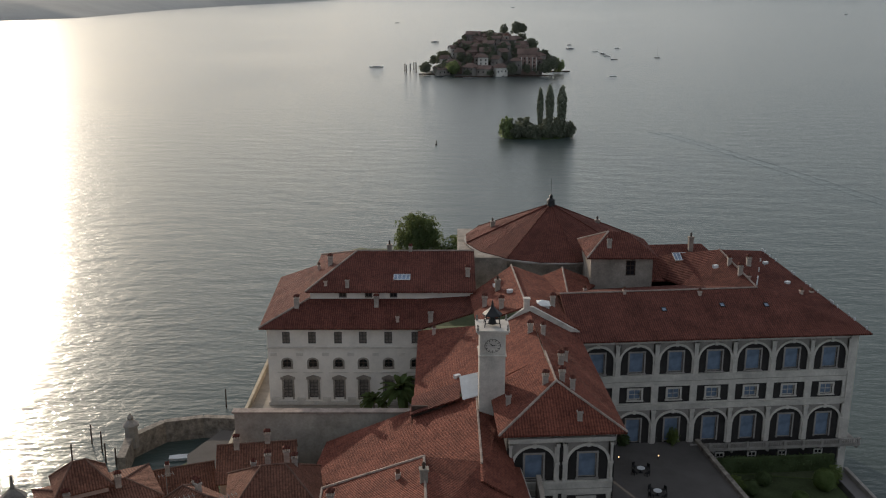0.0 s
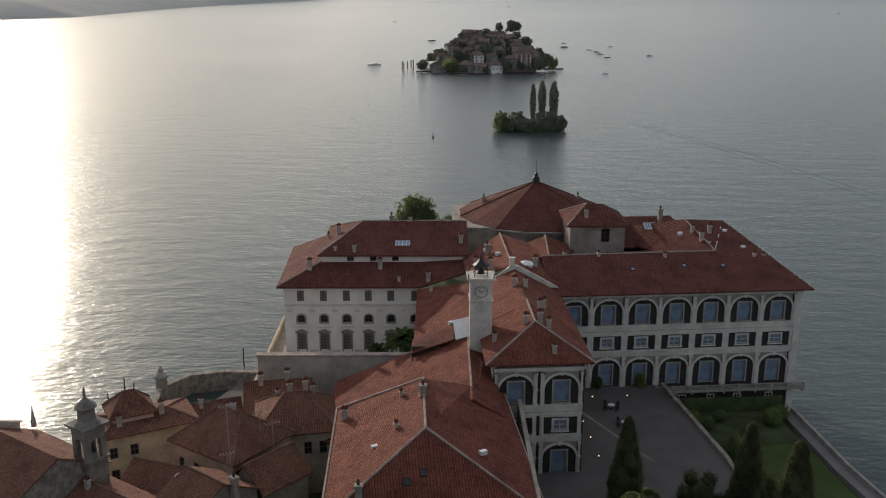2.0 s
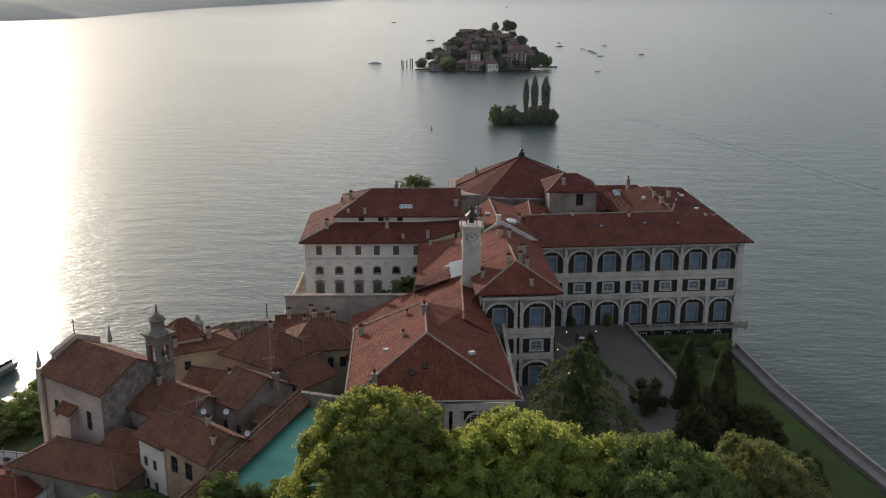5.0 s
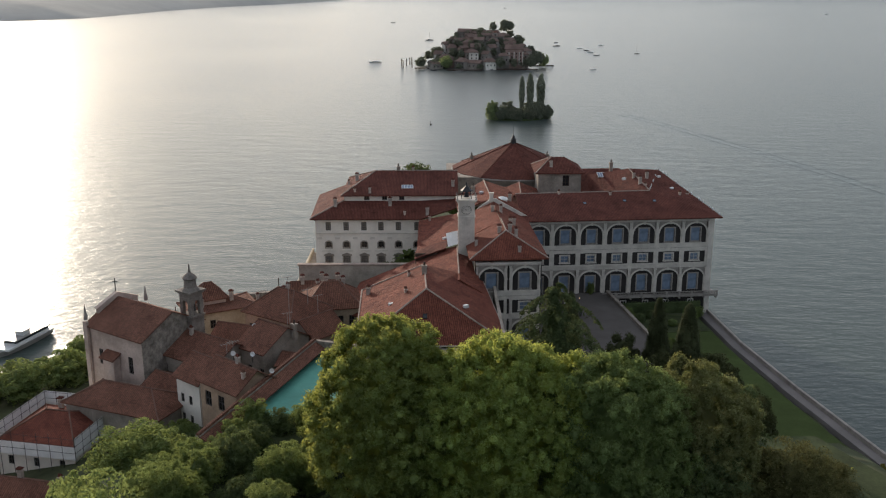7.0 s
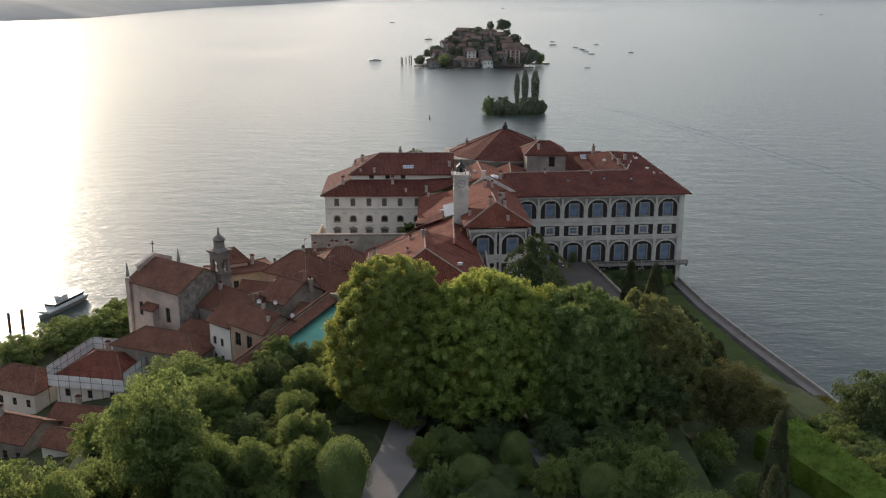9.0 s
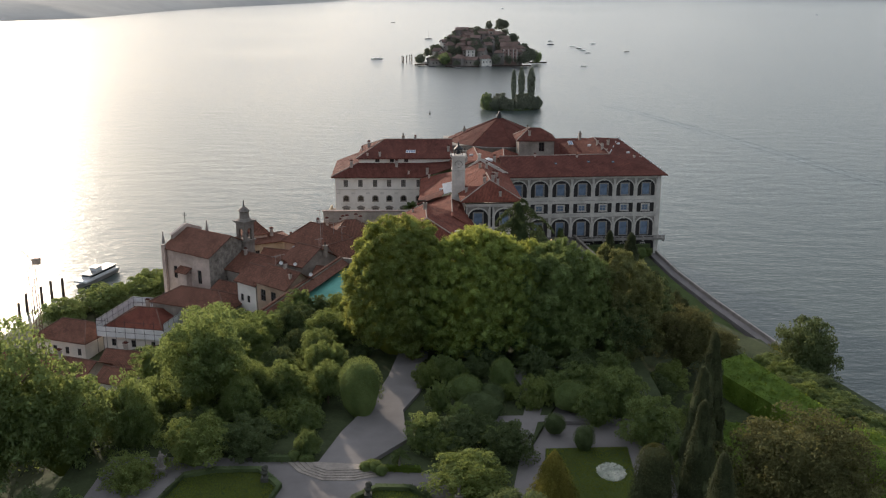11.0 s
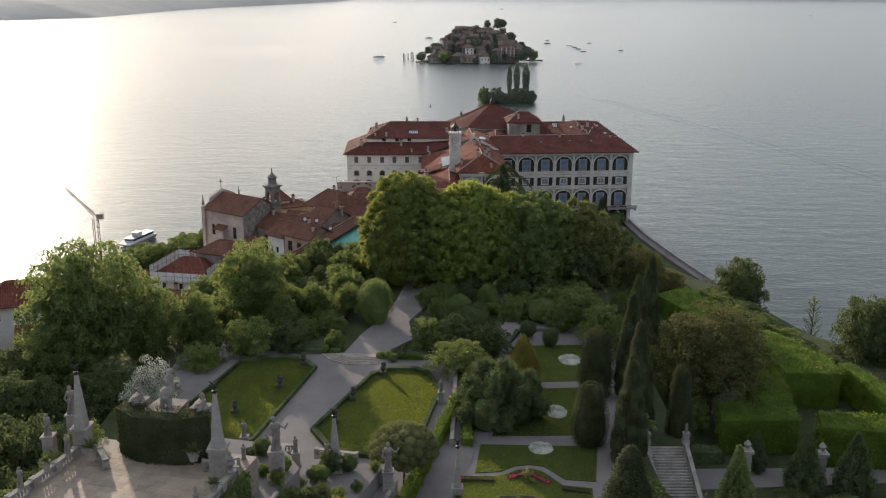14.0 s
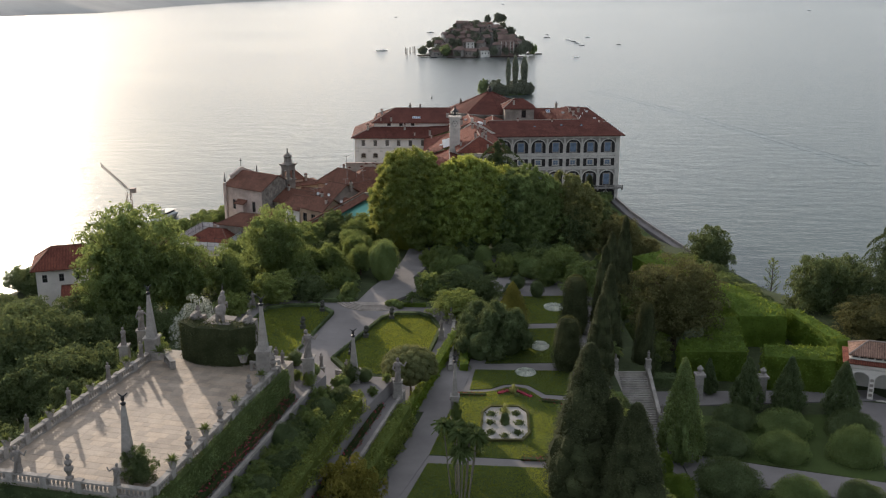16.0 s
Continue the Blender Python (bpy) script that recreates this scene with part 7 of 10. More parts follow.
CONIFER = [(36.9, -68.4, 15.6, 16.4, 4.0)]
CONIFER_D = [(52.4, -51.0, 15.6, 9.4, 3.2), (59.3, -51.2, 15.6, 9.6, 3.3), (67.1, -53.9, 15.6, 9.8, 3.4), (47.8, -44.4, 15.6, 6.6, 1.9)]
SHORE = [(-86.0, 107.5, 2.0, 6.3, 8.4), (-78.7, 113.3, 2.0, 6.5, 7.2), (-70.1, 116.3, 3.0, 7.8, 6.2), (-66.3, 122.2, 2.0, 7.0, 4.0), (-93.3, 97.8, 2.0, 5.7, 6.7), (-79.5, 125.8, 2.0, 5.3, 5.2)]
scatter("broadleaf_tree", P_BROAD, BROAD_W + BROAD_M, "leafy green broadleaf tree in the garden", "tree", "broadleaf trees")
scatter("evergreen_tree", P_DARK, BROAD_D + BROAD_E, "dense dark tree, evergreens and some coloured as shaded", "tree", "evergreen trees")
P_DEEP = [(broad_crown("crown", "leaf_cypress", 12, 5, 240, 60, 0.16, 35 + k, -0.15), TRUNK_S, 12, 5.0, "bark") for k in range(2)]
scatter("deep_evergreen", P_DEEP, [(52.4, 67.5, 8, 11.3, 4.0), (41.2, 82.8, 8, 14.0, 4.2), (51.6, 85.1, 7.8, 12.4, 4.9)], "very dark rounded evergreen beside the lawn", "tree", "lawn evergreens")
scatter("bronze_tree", P_RED, [(46.5, -24.0, 15.6, 19.0, 10.0), (89.7, -15.4, 12, 11.6, 8.3), (54.0, 43.0, 11.0, 9.6, 6.0), (46.0, 32.3, 15, 13.8, 6.2)], "broad tree with bronze and brown-green foliage", "tree", "bronze trees")
scatter("shrub", P_BUSH, BUSH_A + BUSH_B, "loose rounded garden shrub", "shrub", "garden shrubs")
scatter("topiary_shrub", P_TOPI, TOPI, "clipped rounded topiary shrub", "shrub", "clipped shrubs")
# every second mound is a lighter green, standing for tops lit by the sun
P_MOUND = [(mound_crown(m, 66 + k), None, 3.2, 4.0, "") for k, m in enumerate(("leaf_dark", "leaf_mid"))]
scatter("clipped_mound", P_MOUND, MOUNDS, "wide low clipped evergreen mound on a lawn", "shrub", "clipped mounds")
scatter("golden_mound", [(mound_crown("leaf_hedge", 69), None, 3.2, 4.0, "")], [(34.0, -79.2, 15.7, 3.2, 2.8), (33.4, -73.4, 15.7, 3.6, 1.5)], "yellow-green clipped shrub beside the path", "shrub", "golden mounds")
scatter("cypress", P_CYP, CYPRESS, "tall dark green cypress with ribbed outline", "tree", "cypresses")
P_SPIRE = [(flame_crown("leaf_cypress", 18, 3, 0.075, 77 + k, 110, 420, 0.66, 0.34), STEM, 18, 3.0, "bark") for k in range(2)]
scatter("cypress", P_SPIRE, [(19.6, -88.0, 20.4, 21.5, 5.6), (24.4, -94.6, 20.4, 16.6, 4.8), (22.6, -89.5, 20.4, 15.0, 4.2)], "broad dark cypress with dense flame-shaped plumes", "tree", "cypresses")
scatter("clipped_yew", P_COL, COLUMN, "dark yew clipped to a round-topped column", "tree", "clipped yews")
scatter("young_conifer", P_CONI[:1], CONIFER, "tall feathery green conifer lit by the sun", "tree", "conifers")
scatter("young_conifer", P_CONI[1:], CONIFER_D, "young dark feathery conifer before the hedges", "tree", "conifers")
scatter("golden_conifer", P_GOLD, [(15.1, -24.3, 20.4, 9.2, 3.5)], "small golden-brown conical conifer", "tree", "")
scatter("cedar", P_CEDAR, [(16.4, 47.0, 14.0, 31.8, 12.0), (95.2, -5.5, 8.0, 28.3, 8.7)], "large cedar with drooping tiered boughs", "tree", "cedars")
scatter("lakeside_tree", P_SHORE, SHORE, "low round tree along the village shore", "tree", "lakeside trees")


def camphor(at, h, r, n, seed, label, mat="leaf_camphor", leaf=0.14, per=92, lump=0.66):
    return plant("camphor_tree", trunk_shape(h * 0.8, 1.1, seed, 0), bunched_crown(h, r, n, seed, mat, leaf, per, lump), at, label, "tree", "great evergreens")


camphor((-6.0, 33.0, 20.0), 26.0, (9.5, 9.6), 1600, 5, "huge old camphor tree with billowing olive-green crown", "leaf_camphor_olive")
camphor((8.3, 30.5, 20.0), 24.0, (12.0, 9.8), 1980, 6, "huge old camphor tree with billowing sunlit crown")
camphor((22.0, 30.0, 20.0), 21.8, (9.8, 9.4), 1300, 7, "tall dense evergreen beside the great camphor", "leaf_mid", 0.14, 90, 0.6)
camphor((33.0, 34.5, 17.0), 22.0, (8.2, 8.0), 900, 8, "tall olive-green evergreen with rounded crown", "leaf_olive", 0.14, 88, 0.6)

# white-flowering tree, round clipped tree, feathery tree
scatter("flowering_tree", [(broad_crown("crown", "blossom", 8, 5, 260, 70, 0.11, 111, -0.1), TRUNK_S, 8, 5.2, "bark")], [(-40.6, -42.5, 21.4, 10.9, 4.2)], "tree covered in white blossom", "tree", "")
rg_ = np.random.default_rng(113)
lm_ = [((0, 0, 4.6), (4.0, 4.0, 2.4))]
for k in range(60):
    a_, u_ = 2.399963 * k, (k + 0.5) / 60
    c_ = 1 - 1.35 * u_
    q_ = math.sqrt(max(0, 1 - c_ * c_))
    lm_.append(((3.7 * q_ * math.cos(a_), 3.7 * q_ * math.sin(a_), 4.6 + 2.2 * c_), (0.95, 0.95, 0.75)))
pp, qq = crown_points(lm_[1:], 230, rg_)
vv, ff = leaf_quads(pp, qq, 0.08, rg_, 0.6)
scatter("round_tree", [(leaf_mesh("crown", vv, ff, M["leaf_round"], cores(lm_, 0.86, 10)), TRUNK_S, 7.4, 4.6, "bark")], [(-3.6, -57.1, 20.6, 8.7, 4.7)], "round clipped olive-green tree on a short trunk", "tree", "")
rg_ = np.random.default_rng(115)
tw_, pts_ = Shape().tube([(0, 0, -1), (0.1, 0, 7), (0, 0, 14)], 0.16, 0.04, 6), []
for k in range(34):
    a_, u_ = 2.399963 * k, 0.18 + 0.78 * k / 34
    L_ = 2.9 * (1 - u_) ** 0.6 + 0.5
    e_ = np.array([L_ * 0.75 * math.cos(a_), L_ * 0.75 * math.sin(a_), 14 * u_ + L_ * 0.8])
    tw_.tube([(0, 0, 14 * u_), tuple(e_)], 0.05, 0.02, 4)
    t_ = rg_.uniform(0.3, 1.05, (34, 1))
    pts_.append(np.array([0, 0, 14 * u_]) * (1 - t_) + e_ * t_ + rg_.normal(0, 0.16, (34, 3)))
pp = np.vstack(pts_)
vv, ff = leaf_quads(pp, rg_.normal(0, 1, pp.shape), 0.13, rg_, 0.5)
scatter("feathery_tree", [(leaf_mesh("crown", vv, ff, M["leaf_light"]), tw_.mesh("trunk", M["bark"]), 14, 3.4, "bark")], [(80.3, 19.3, 6.0, 15.5, 3.6)], "thin feathery pale tree", "tree", "")

# dense dark evergreens of the parterre, leafy down to the ground
for k, (x, y, h, r, n) in enumerate(((9.6, -35.5, 8.8, 4.6, 230), (13.4, -37.5, 7.8, 3.9, 190), (11.0, -31.0, 7.0, 3.2, 150), (8.2, -40.0, 6.6, 3.4, 150))):
    plant("evergreen_thicket", trunk_shape(h * 0.6, 0.3, k, 0), bunched_crown(h, (r, r), n, 140 + k, "leaf_dark", 0.13, 90, 0.95), (x, y, 20.3), "dense dark evergreen shrub with billowing outline", "shrub", "dark shrubs")

scatter("ledge_shrub", P_BUSH + P_TOPI[1:], [(x, y, z, h * 0.95, r * 1.3) for x, y, z, h, r in scatter_rows], "rounded shrub planted on a garden ledge", "shrub", "ledge shrubs")
scatter("ledge_bush", P_BUSH, [(-21.6, -79.6, 31, 5.6, 1.6), (-12.2, -64.5, 26.6, 3.6, 1.7), (-38.6, -73.6, 33.5, 4.6, 2.2), (3.6, -65.5, 20.5, 3.6, 1.0), (-14.0, -67.0, 26.6, 2.4, 1.2), (-21.0, -70.0, 31, 2.0, 1.0)],
        "loose leafy bush beside the terrace", "shrub", "terrace bushes")
scatter("golden_bush", [(broad_crown("crown", "leaf_gold", 6, 4, 170, 60, 0.13, 59, -0.3), TRUNK_S, 6, 4.0, "bark")], [(-10.0, -93.0, 20.4, 9.5, 4.2)], "large golden-olive bush below the ledges", "shrub", "")
scatter("ledge_bush", P_BUSH[1:2], [(-30.2, -108.2, 34.0, 5.0, 2.0)], "dark leafy bush behind the balustrade", "shrub", "terrace bushes")
WOODS = [(-52 - 9 * (k % 5) - 3 * ((k * 7) % 4), -108 + 8.5 * (k // 3) + 3 * ((k * 5) % 3), 8 + 1.2 * ((k * 3) % 5), 15 + 1.6 * ((k * 5) % 6), 6.0 + 0.7 * ((k * 3) % 5)) for k in range(33)]
WOODS = [(x, y, z, h - (4.5 if y > -40 else 0), r) for x, y, z, h, r in WOODS]
# slope woods use the dark leaf colour in place of shade
scatter("dark_woodland_tree", P_DARK, [w for w in WOODS if w[1] < -18], "dense slope tree, shade put into its dark leaf", "tree", "slope woodland trees")
scatter("woodland_tree", P_BROAD + P_DARK, [w for w in WOODS if w[1] >= -18], "dense shaded tree in the western woods", "tree", "woodland trees")
scatter("slope_tree", P_DARK, [(-108, 50, 1, 9.5, 5.5), (-104, 46, 1, 9, 5), (-114, 54, 1, 8, 5), (-106, 22, 3, 8.5, 6.5), (-97, 16, 4, 8.5, 6.0), (-112, 30, 2, 7.5, 6.5), (-103, 8, 4, 9, 7)], "low tree on the western shore", "tree", "western shore trees")
scatter("terrace_vine", P_BUSH, [(*T(-21.6, 2.5 + 4.2 * k), 33.0, 3.0, 1.7) for k in range(7)], "leafy shrub behind the balustrade", "shrub", "balustrade shrubs")
scatter("palace_tree", P_DARK, [(-7, 257, 3, 21, 7.0), (6, 250, 4, 15, 7.5), (14, 248, 4, 14.5, 6.5), (20, 252, 4, 13, 6)], "tree in the grounds behind the palace", "tree", "trees behind the palace")
scatter("garden_shrub", P_BUSH, [(-44 + 3.4 * (k % 8) + 1.1 * (k % 3), -2 + 6.5 * (k // 8) + (k % 4), 17.5 + 0.2 * (k % 8), 4.2 + 0.6 * (k % 4), 3.2 + 0.3 * (k % 3)) for k in range(40)], "dark garden shrub under the trees", "shrub", "undergrowth shrubs")
scatter("east_shrub", P_BUSH, [(33 + 4.2 * (k % 3) + 1.5 * (k % 2), -40 + 5.5 * k / 1.2, 15.8, 4.5 + 0.7 * (k % 4), 3.0 + 0.3 * (k % 3)) for k in range(16)], "shrub beside the cypress walk", "shrub", "cypress walk shrubs")
scatter("lawn_shrub", P_BUSH, [(44.0, 130, 7.9, 5.5, 1.8), (47.5, 118, 7.9, 6.0, 2.2), (49.5, 124, 7.9, 3.5, 2.0), (49, 106, 7.9, 7, 2.6), (24.0, 138.5, 12.7, 2.6, 1.1), (29.0, 140.0, 12.7, 2.4, 1.1), (37.0, 140.5, 12.7, 3.0, 1.1)], "shrub against the courtyard wall", "shrub", "courtyard shrubs")
# clipped blocks of the east garden
hedge("hedge_block", [(44.0, -39.0), (55.8, -39.2), (59.5, -21.0), (54.0, -20.0), (51.0, -31.0), (45.0, -33.5)], 15.6, 21.2, 0.2, 11, 21, "large clipped hedge block with flat top")
hedge("hedge_block", [(57.8, -42.6), (69.4, -44.8), (72.0, -38.5), (59.4, -37.0)], 15.6, 21.8, 0.2, 11, 22, "large clipped hedge block with flat top")
hedge("hedge_block", [(59.6, -22.4), (68.8, -22.6), (69.5, -17.0), (63.5, -2.0), (58.5, -4.0)], 12.0, 22.0, 0.2, 10, 23, "tall clipped hedge block with sunlit top")
hedge("hedge_block", [(48.5, 27.0), (56.5, 32.0), (65.0, 0.0), (58.8, -1.0)], 10.0, 19.6, 0.2, 8, 24, "long clipped hedge with sunlit top")
hedge("hedge_wall", [(70.6, -17.0), (73.0, -17.0), (76.6, -33.6), (73.8, -34.6)], 12.0, 21.4, 0.2, 10, 25, "narrow clipped hedge with sunlit top")
hedge("hedge_wall", [(44.0, -18.0), (50.5, -16.0), (50.0, 8.0), (45.0, 10.0)], 12.0, 17.2, 0.2, 8, 26, "low clipped hedge between trees")
hedge("hedge_wall", [(37.6, -39.2), (43.6, -39.6), (43.6, -42.0), (37.6, -42.0)], 15.6, 17.4, 0.16, 14, 27, "low dark hedge beside the stair", "leaf_dark")


def palm(at, h, r, seed, stems=1, label="fan palm with several slim trunks"):
    """Slim trunks, each with a head of arching fronds."""
    rg = np.random.default_rng(seed)
    t = thing("palm", at, label, "palm", "palms")
    x0, y0, z0 = at
    for k in range(stems):
        dx, dy = (rg.uniform(-r * 0.6, r * 0.6), rg.uniform(-r * 0.6, r * 0.6)) if stems > 1 else (0, 0)
        hh = h * rg.uniform(0.62, 0.85) if stems > 1 else h * 0.7
        part("trunk", Shape().tube([(x0 + dx * 0.5, y0 + dy * 0.5, z0 - 0.5), (x0 + dx * 0.8, y0 + dy * 0.8, z0 + hh * 0.6), (x0 + dx, y0 + dy, z0 + hh)], 0.17 if stems == 1 else 0.1, 0.13 if stems == 1 else 0.08, 6), M["palm_bark"], t)
        vs, fs_ = [], []
        for i in range(52 if stems == 1 else 70):
            a, el = rg.uniform(0, 6.283), rg.uniform(-0.35, 1.3)
            L = r * rg.uniform(0.55, 0.8) * (1.0 if stems == 1 else 0.6)
            prev = None
            for j in range(5):
                u = j / 4
                rad, zz = L * math.cos(el) * u, hh + L * (math.sin(el) * u - 0.5 * u * u)
                w = (0.28 if stems == 1 else 0.15) * r / 3 * math.sin(0.35 + 2.5 * u)
                c = np.array([x0 + dx + rad * math.cos(a), y0 + dy + rad * math.sin(a), z0 + zz])
                sd = np.array([-math.sin(a), math.cos(a), 0]) * w
                dn = np.array([0, 0, -0.12])
                vs += [c - sd + dn, c, c + sd + dn]
                n = len(vs)
                if prev:
                    fs_ += [(prev, prev + 1, n - 2, n - 3), (prev + 1, prev + 2, n - 1, n - 2)]
                prev = n - 3
        s_ = Shape().add(vs, fs_)
        part("fronds", s_, M["leaf_palm"], t)
    return t


palm((3.7, -87.0, 20.5), 12.0, 4.0, 5, 10, "cluster of fan palms with slim pale trunks")
palm((-7.0, 145.5, 14.3), 8.5, 6.0, 6, 1, "palm with arching fronds on the palace terrace")
palm((-2.5, 146.0, 14.3), 7.0, 5.0, 7, 1, "palm with arching fronds on the palace terrace")
palm((-11.5, 146.5, 14.3), 5.0, 4.0, 8, 1, "palm with arching fronds on the palace terrace")
palm((31.5, -12.0, 20.5), 5.0, 4.0, 9, 2, "low spreading palm beside the lawn")
palm((29.6, -49.0, 20.5), 8.0, 3.0, 10, 1, "palm beside the garden stair")
palm((-4.5, -12.6, 20.7), 3.4, 2.2, 11, 1, "small potted palm at the avenue steps")

# flower beds and ornaments of the parterre
def flower_oval(at, rx, ry, seed):
    rg = np.random.default_rng(seed)
    n = 420
    a, u = rg.uniform(0, 6.283, n), np.sqrt(rg.uniform(0, 1, n))
    p = np.stack([rx * u * np.cos(a), ry * u * np.sin(a), 0.25 * (1 - u * u) + 0.1], axis=1)
    v, f = leaf_quads(p, np.tile([0, 0, 1.0], (n, 1)), 0.17, rg, 0.6)
    ob = new("flower_bed", leaf_mesh("flower_bed", v, f, M["white_bed"], Shape().lathe(0, 0, [(rx, 0), (rx * 0.9, 0.12), (rx * 0.3, 0.3)], 18, 0, ry / rx)))
    ob.location = at
    return tagged(ob, "oval bed of white flowers in a lawn", "flower bed", "white flower beds")


M["white_bed"] = leaf_mat("white_flowers", (0.66, 0.66, 0.62), (0.6, 0.6, 0.55), 0.2, 0.12)
flower_oval((24.4, -13.4, 20.62), 2.0, 2.6, 1)
flower_oval((19.4, -34.7, 20.62), 1.7, 2.4, 2)
flower_oval((15.8, -46.8, 20.62), 1.8, 1.9, 3)
BED = [(9.0, -60.6), (13.4, -60.6), (14.6, -62.6), (14.2, -69.6), (13.0, -71.8), (8.4, -71.8), (7.2, -69.8), (7.8, -62.6)]
single("parterre_bed", Shape().prism(BED, 20.5, 20.74), M["sand"], "pale gravel bed with clipped corners", "flower bed")
hedge_band("bed_edging", [tuple(p) for p in inset(BED, -0.35)], 0.45, 20.6, 20.95, 0.12, 16, 31, "low dark edging round the bed", "leaf_red")
P_ROSE = [(cone_crown("leaf_dark", 0.5, 0.8, 0.16, 133, 150, 0.5, 0.0, 0.9), None, 0.5, 0.8, "")]
scatter("bed_rosette", P_ROSE, [(x, y, 20.72, 0.45, r) for x, y, r in ((9.0, -63.3, 0.75), (12.8, -63.1, 0.7), (8.7, -66.2, 0.7), (13.1, -66.4, 0.75), (8.6, -69.4, 0.7), (12.6, -69.6, 0.75), (10.6, -70.6, 0.6), (10.9, -62.0, 0.6))], "flat dark rosette plant in pale gravel", "plant", "bed rosettes")
scatter("bed_shrub_column", [(cone_crown("leaf_dark", 2.2, 0.8, 0.12, 134, 900, 0.3), None, 2.2, 0.8, "")], [(10.9, -66.6, 20.7, 1.9, 0.7)], "dark clipped shrub amid the gravel bed", "shrub", "")
TUFT = []
for k in range(2):
    rg_, vs_, fs_ = np.random.default_rng(130 + k), [], []
    for i in range(150):
        a_, e_ = rg_.uniform(0, 6.283), rg_.uniform(0.35, 1.5)
        d_, sd_ = np.array([math.cos(a_) * math.cos(e_), math.sin(a_) * math.cos(e_), math.sin(e_)]), np.array([-math.sin(a_), math.cos(a_), 0]) * 0.035
        m_, e2_ = d_ * 1.3, d_ * 2.0 + np.array([0, 0, -0.55 * math.cos(e_)])
        n_ = len(vs_)
        vs_ += [tuple(-sd_), tuple(sd_), tuple(m_ + sd_), tuple(m_ - sd_), tuple(e2_)]
        fs_ += [(n_, n_ + 1, n_ + 2, n_ + 3), (n_ + 3, n_ + 2, n_ + 4)]
    TUFT.append((Shape().add(vs_, fs_).mesh("crown", M["leaf_tuft"]), None, 2.0, 1.9, ""))
scatter("grass_tuft", TUFT, [(13.1, -55.6, 20.6, 2.0, 1.5), (6.2, -75.6, 20.6, 2.0, 1.6), (10.9, -66.0, 21.6, 2.6, 1.3)], "pale tuft of ornamental grass", "grass tuft", "grass tufts")
for k, poly in enumerate(([(3.0, -58.0), (3.9, -55.4), (4.4, -55.4), (3.6, -58.1)], [(4.5, -55.5), (8.5, -55.7), (8.5, -56.2), (4.5, -56.0)], [(10.4, -55.1), (12.9, -53.8), (13.1, -54.3), (10.6, -55.7)], [(13.4, -53.8), (16.0, -56.6), (15.6, -57.0), (13.2, -54.4)], [(17.4, -58.0), (21.0, -59.0), (20.9, -59.6), (17.3, -58.6)], [(12.5, -76.9), (17.0, -77.2), (16.8, -78.0), (12.4, -77.7)])):
    hedge("red_flower_strip", poly, 20.6, 20.85, 0.12, 30, 40 + k, "narrow strip of dark red flowers", "flower_red")
# small putti and vases on the lawns
for k, (x, y) in enumerate(((-22.4, -15.6), (-25.0, -25.5), (-30.5, -35.0), (-8.3, -20.0), (-12.6, -30.2), (-14.6, -38.5))):
    s = Shape().prism([(x - 0.5, y - 0.5), (x + 0.5, y - 0.5), (x + 0.5, y + 0.5), (x - 0.5, y + 0.5)], 20.6, 21.3).lathe(x, y, [(0.35, 21.3), (0.25, 21.5), (0.5, 22.0), (0.35, 22.3)], 8).blob((x + 0.1, y, 22.6), (0.45, 0.4, 0.45), 0.4, 8, 0, k)
    single("lawn_ornament", s, M["statue_dark"], "dark stone ornament on a lawn plinth", "garden ornament", "lawn ornaments")
for k, (x, y, r) in enumerate(((-9.1, -12.9, 0.9), (-8.4, -11.9, 0.8), (-7.8, -12.9, 1.0), (-6.9, -13.8, 0.9), (-19.3, -9.6, 0.9), (-17.9, -10.2, 0.7), (-17.0, -10.4, 0.7))):
    scatter("box_ball", P_TOPI, [(x, y, 20.5, r * 1.7, r)], "small clipped ball of box", "shrub", "box balls")
hedge("low_hedge", [(-6.6, -12.2), (-1.6, -12.6), (-1.6, -13.4), (-6.6, -13.0)], 20.5, 21.3, 0.14, 16, 51, "low clipped hedge beside the walk")
hedge("low_hedge", [(-25.0, -9.4), (-19.6, -9.6), (-19.6, -10.3), (-25.0, -10.1)], 20.5, 21.4, 0.14, 16, 52, "low clipped hedge beside the walk", "leaf_dark")
hedge("low_hedge", [(5.2, -16), (6.4, -16), (6.0, -46), (4.6, -46)], 20.4, 21.8, 0.16, 14, 53, "low clipped hedge beside the walk")
balustrade((4.2, -17.0), (3.0, -46.0), 20.5, label="low stone balustrade beside the lawn")

# garden loggia at the east
lg = thing("garden_loggia", (78.0, -45.0, 15.6), "white garden loggia with arches and pale tiled roof", "pavilion")
fl = Face(70.9, -45.8, -21.0)
ARCHES = (2.3, 6.1, 9.9, 13.7)
s = wall(Shape(), fl, 0, 15.9, 14.0, 22.2, 0.5, [(u - 1.45, u + 1.45, 15.7, 20.75) for u in ARCHES])
fbox(s, fl, 0, 0.5, -6.5, -0.5, 14.0, 22.2)
fbox(s, fl, 15.4, 15.9, -6.5, -0.5, 14.0, 22.2)
fbox(s, fl, 0.5, 15.4, -6.5, -6.0, 14.0, 22.2)
fbox(s, fl, 0.3, 15.6, -6.0, -0.3, 22.6, 22.8)
part("wall", s, M["stucco_white"], lg)
am = arch_plate(Shape(), 1.45, 0.0, 1.6, 1.45, -0.45, 0.06, 0, 1.25).mesh("arch", M["stucco_white"])
for u in ARCHES:
    again("arch", am, lg, fl(u, 0, 19.3), fl.turn)
s = Shape()
fbox(s, fl, -0.2, 16.1, -0.1, 0.22, 21.1, 21.3)
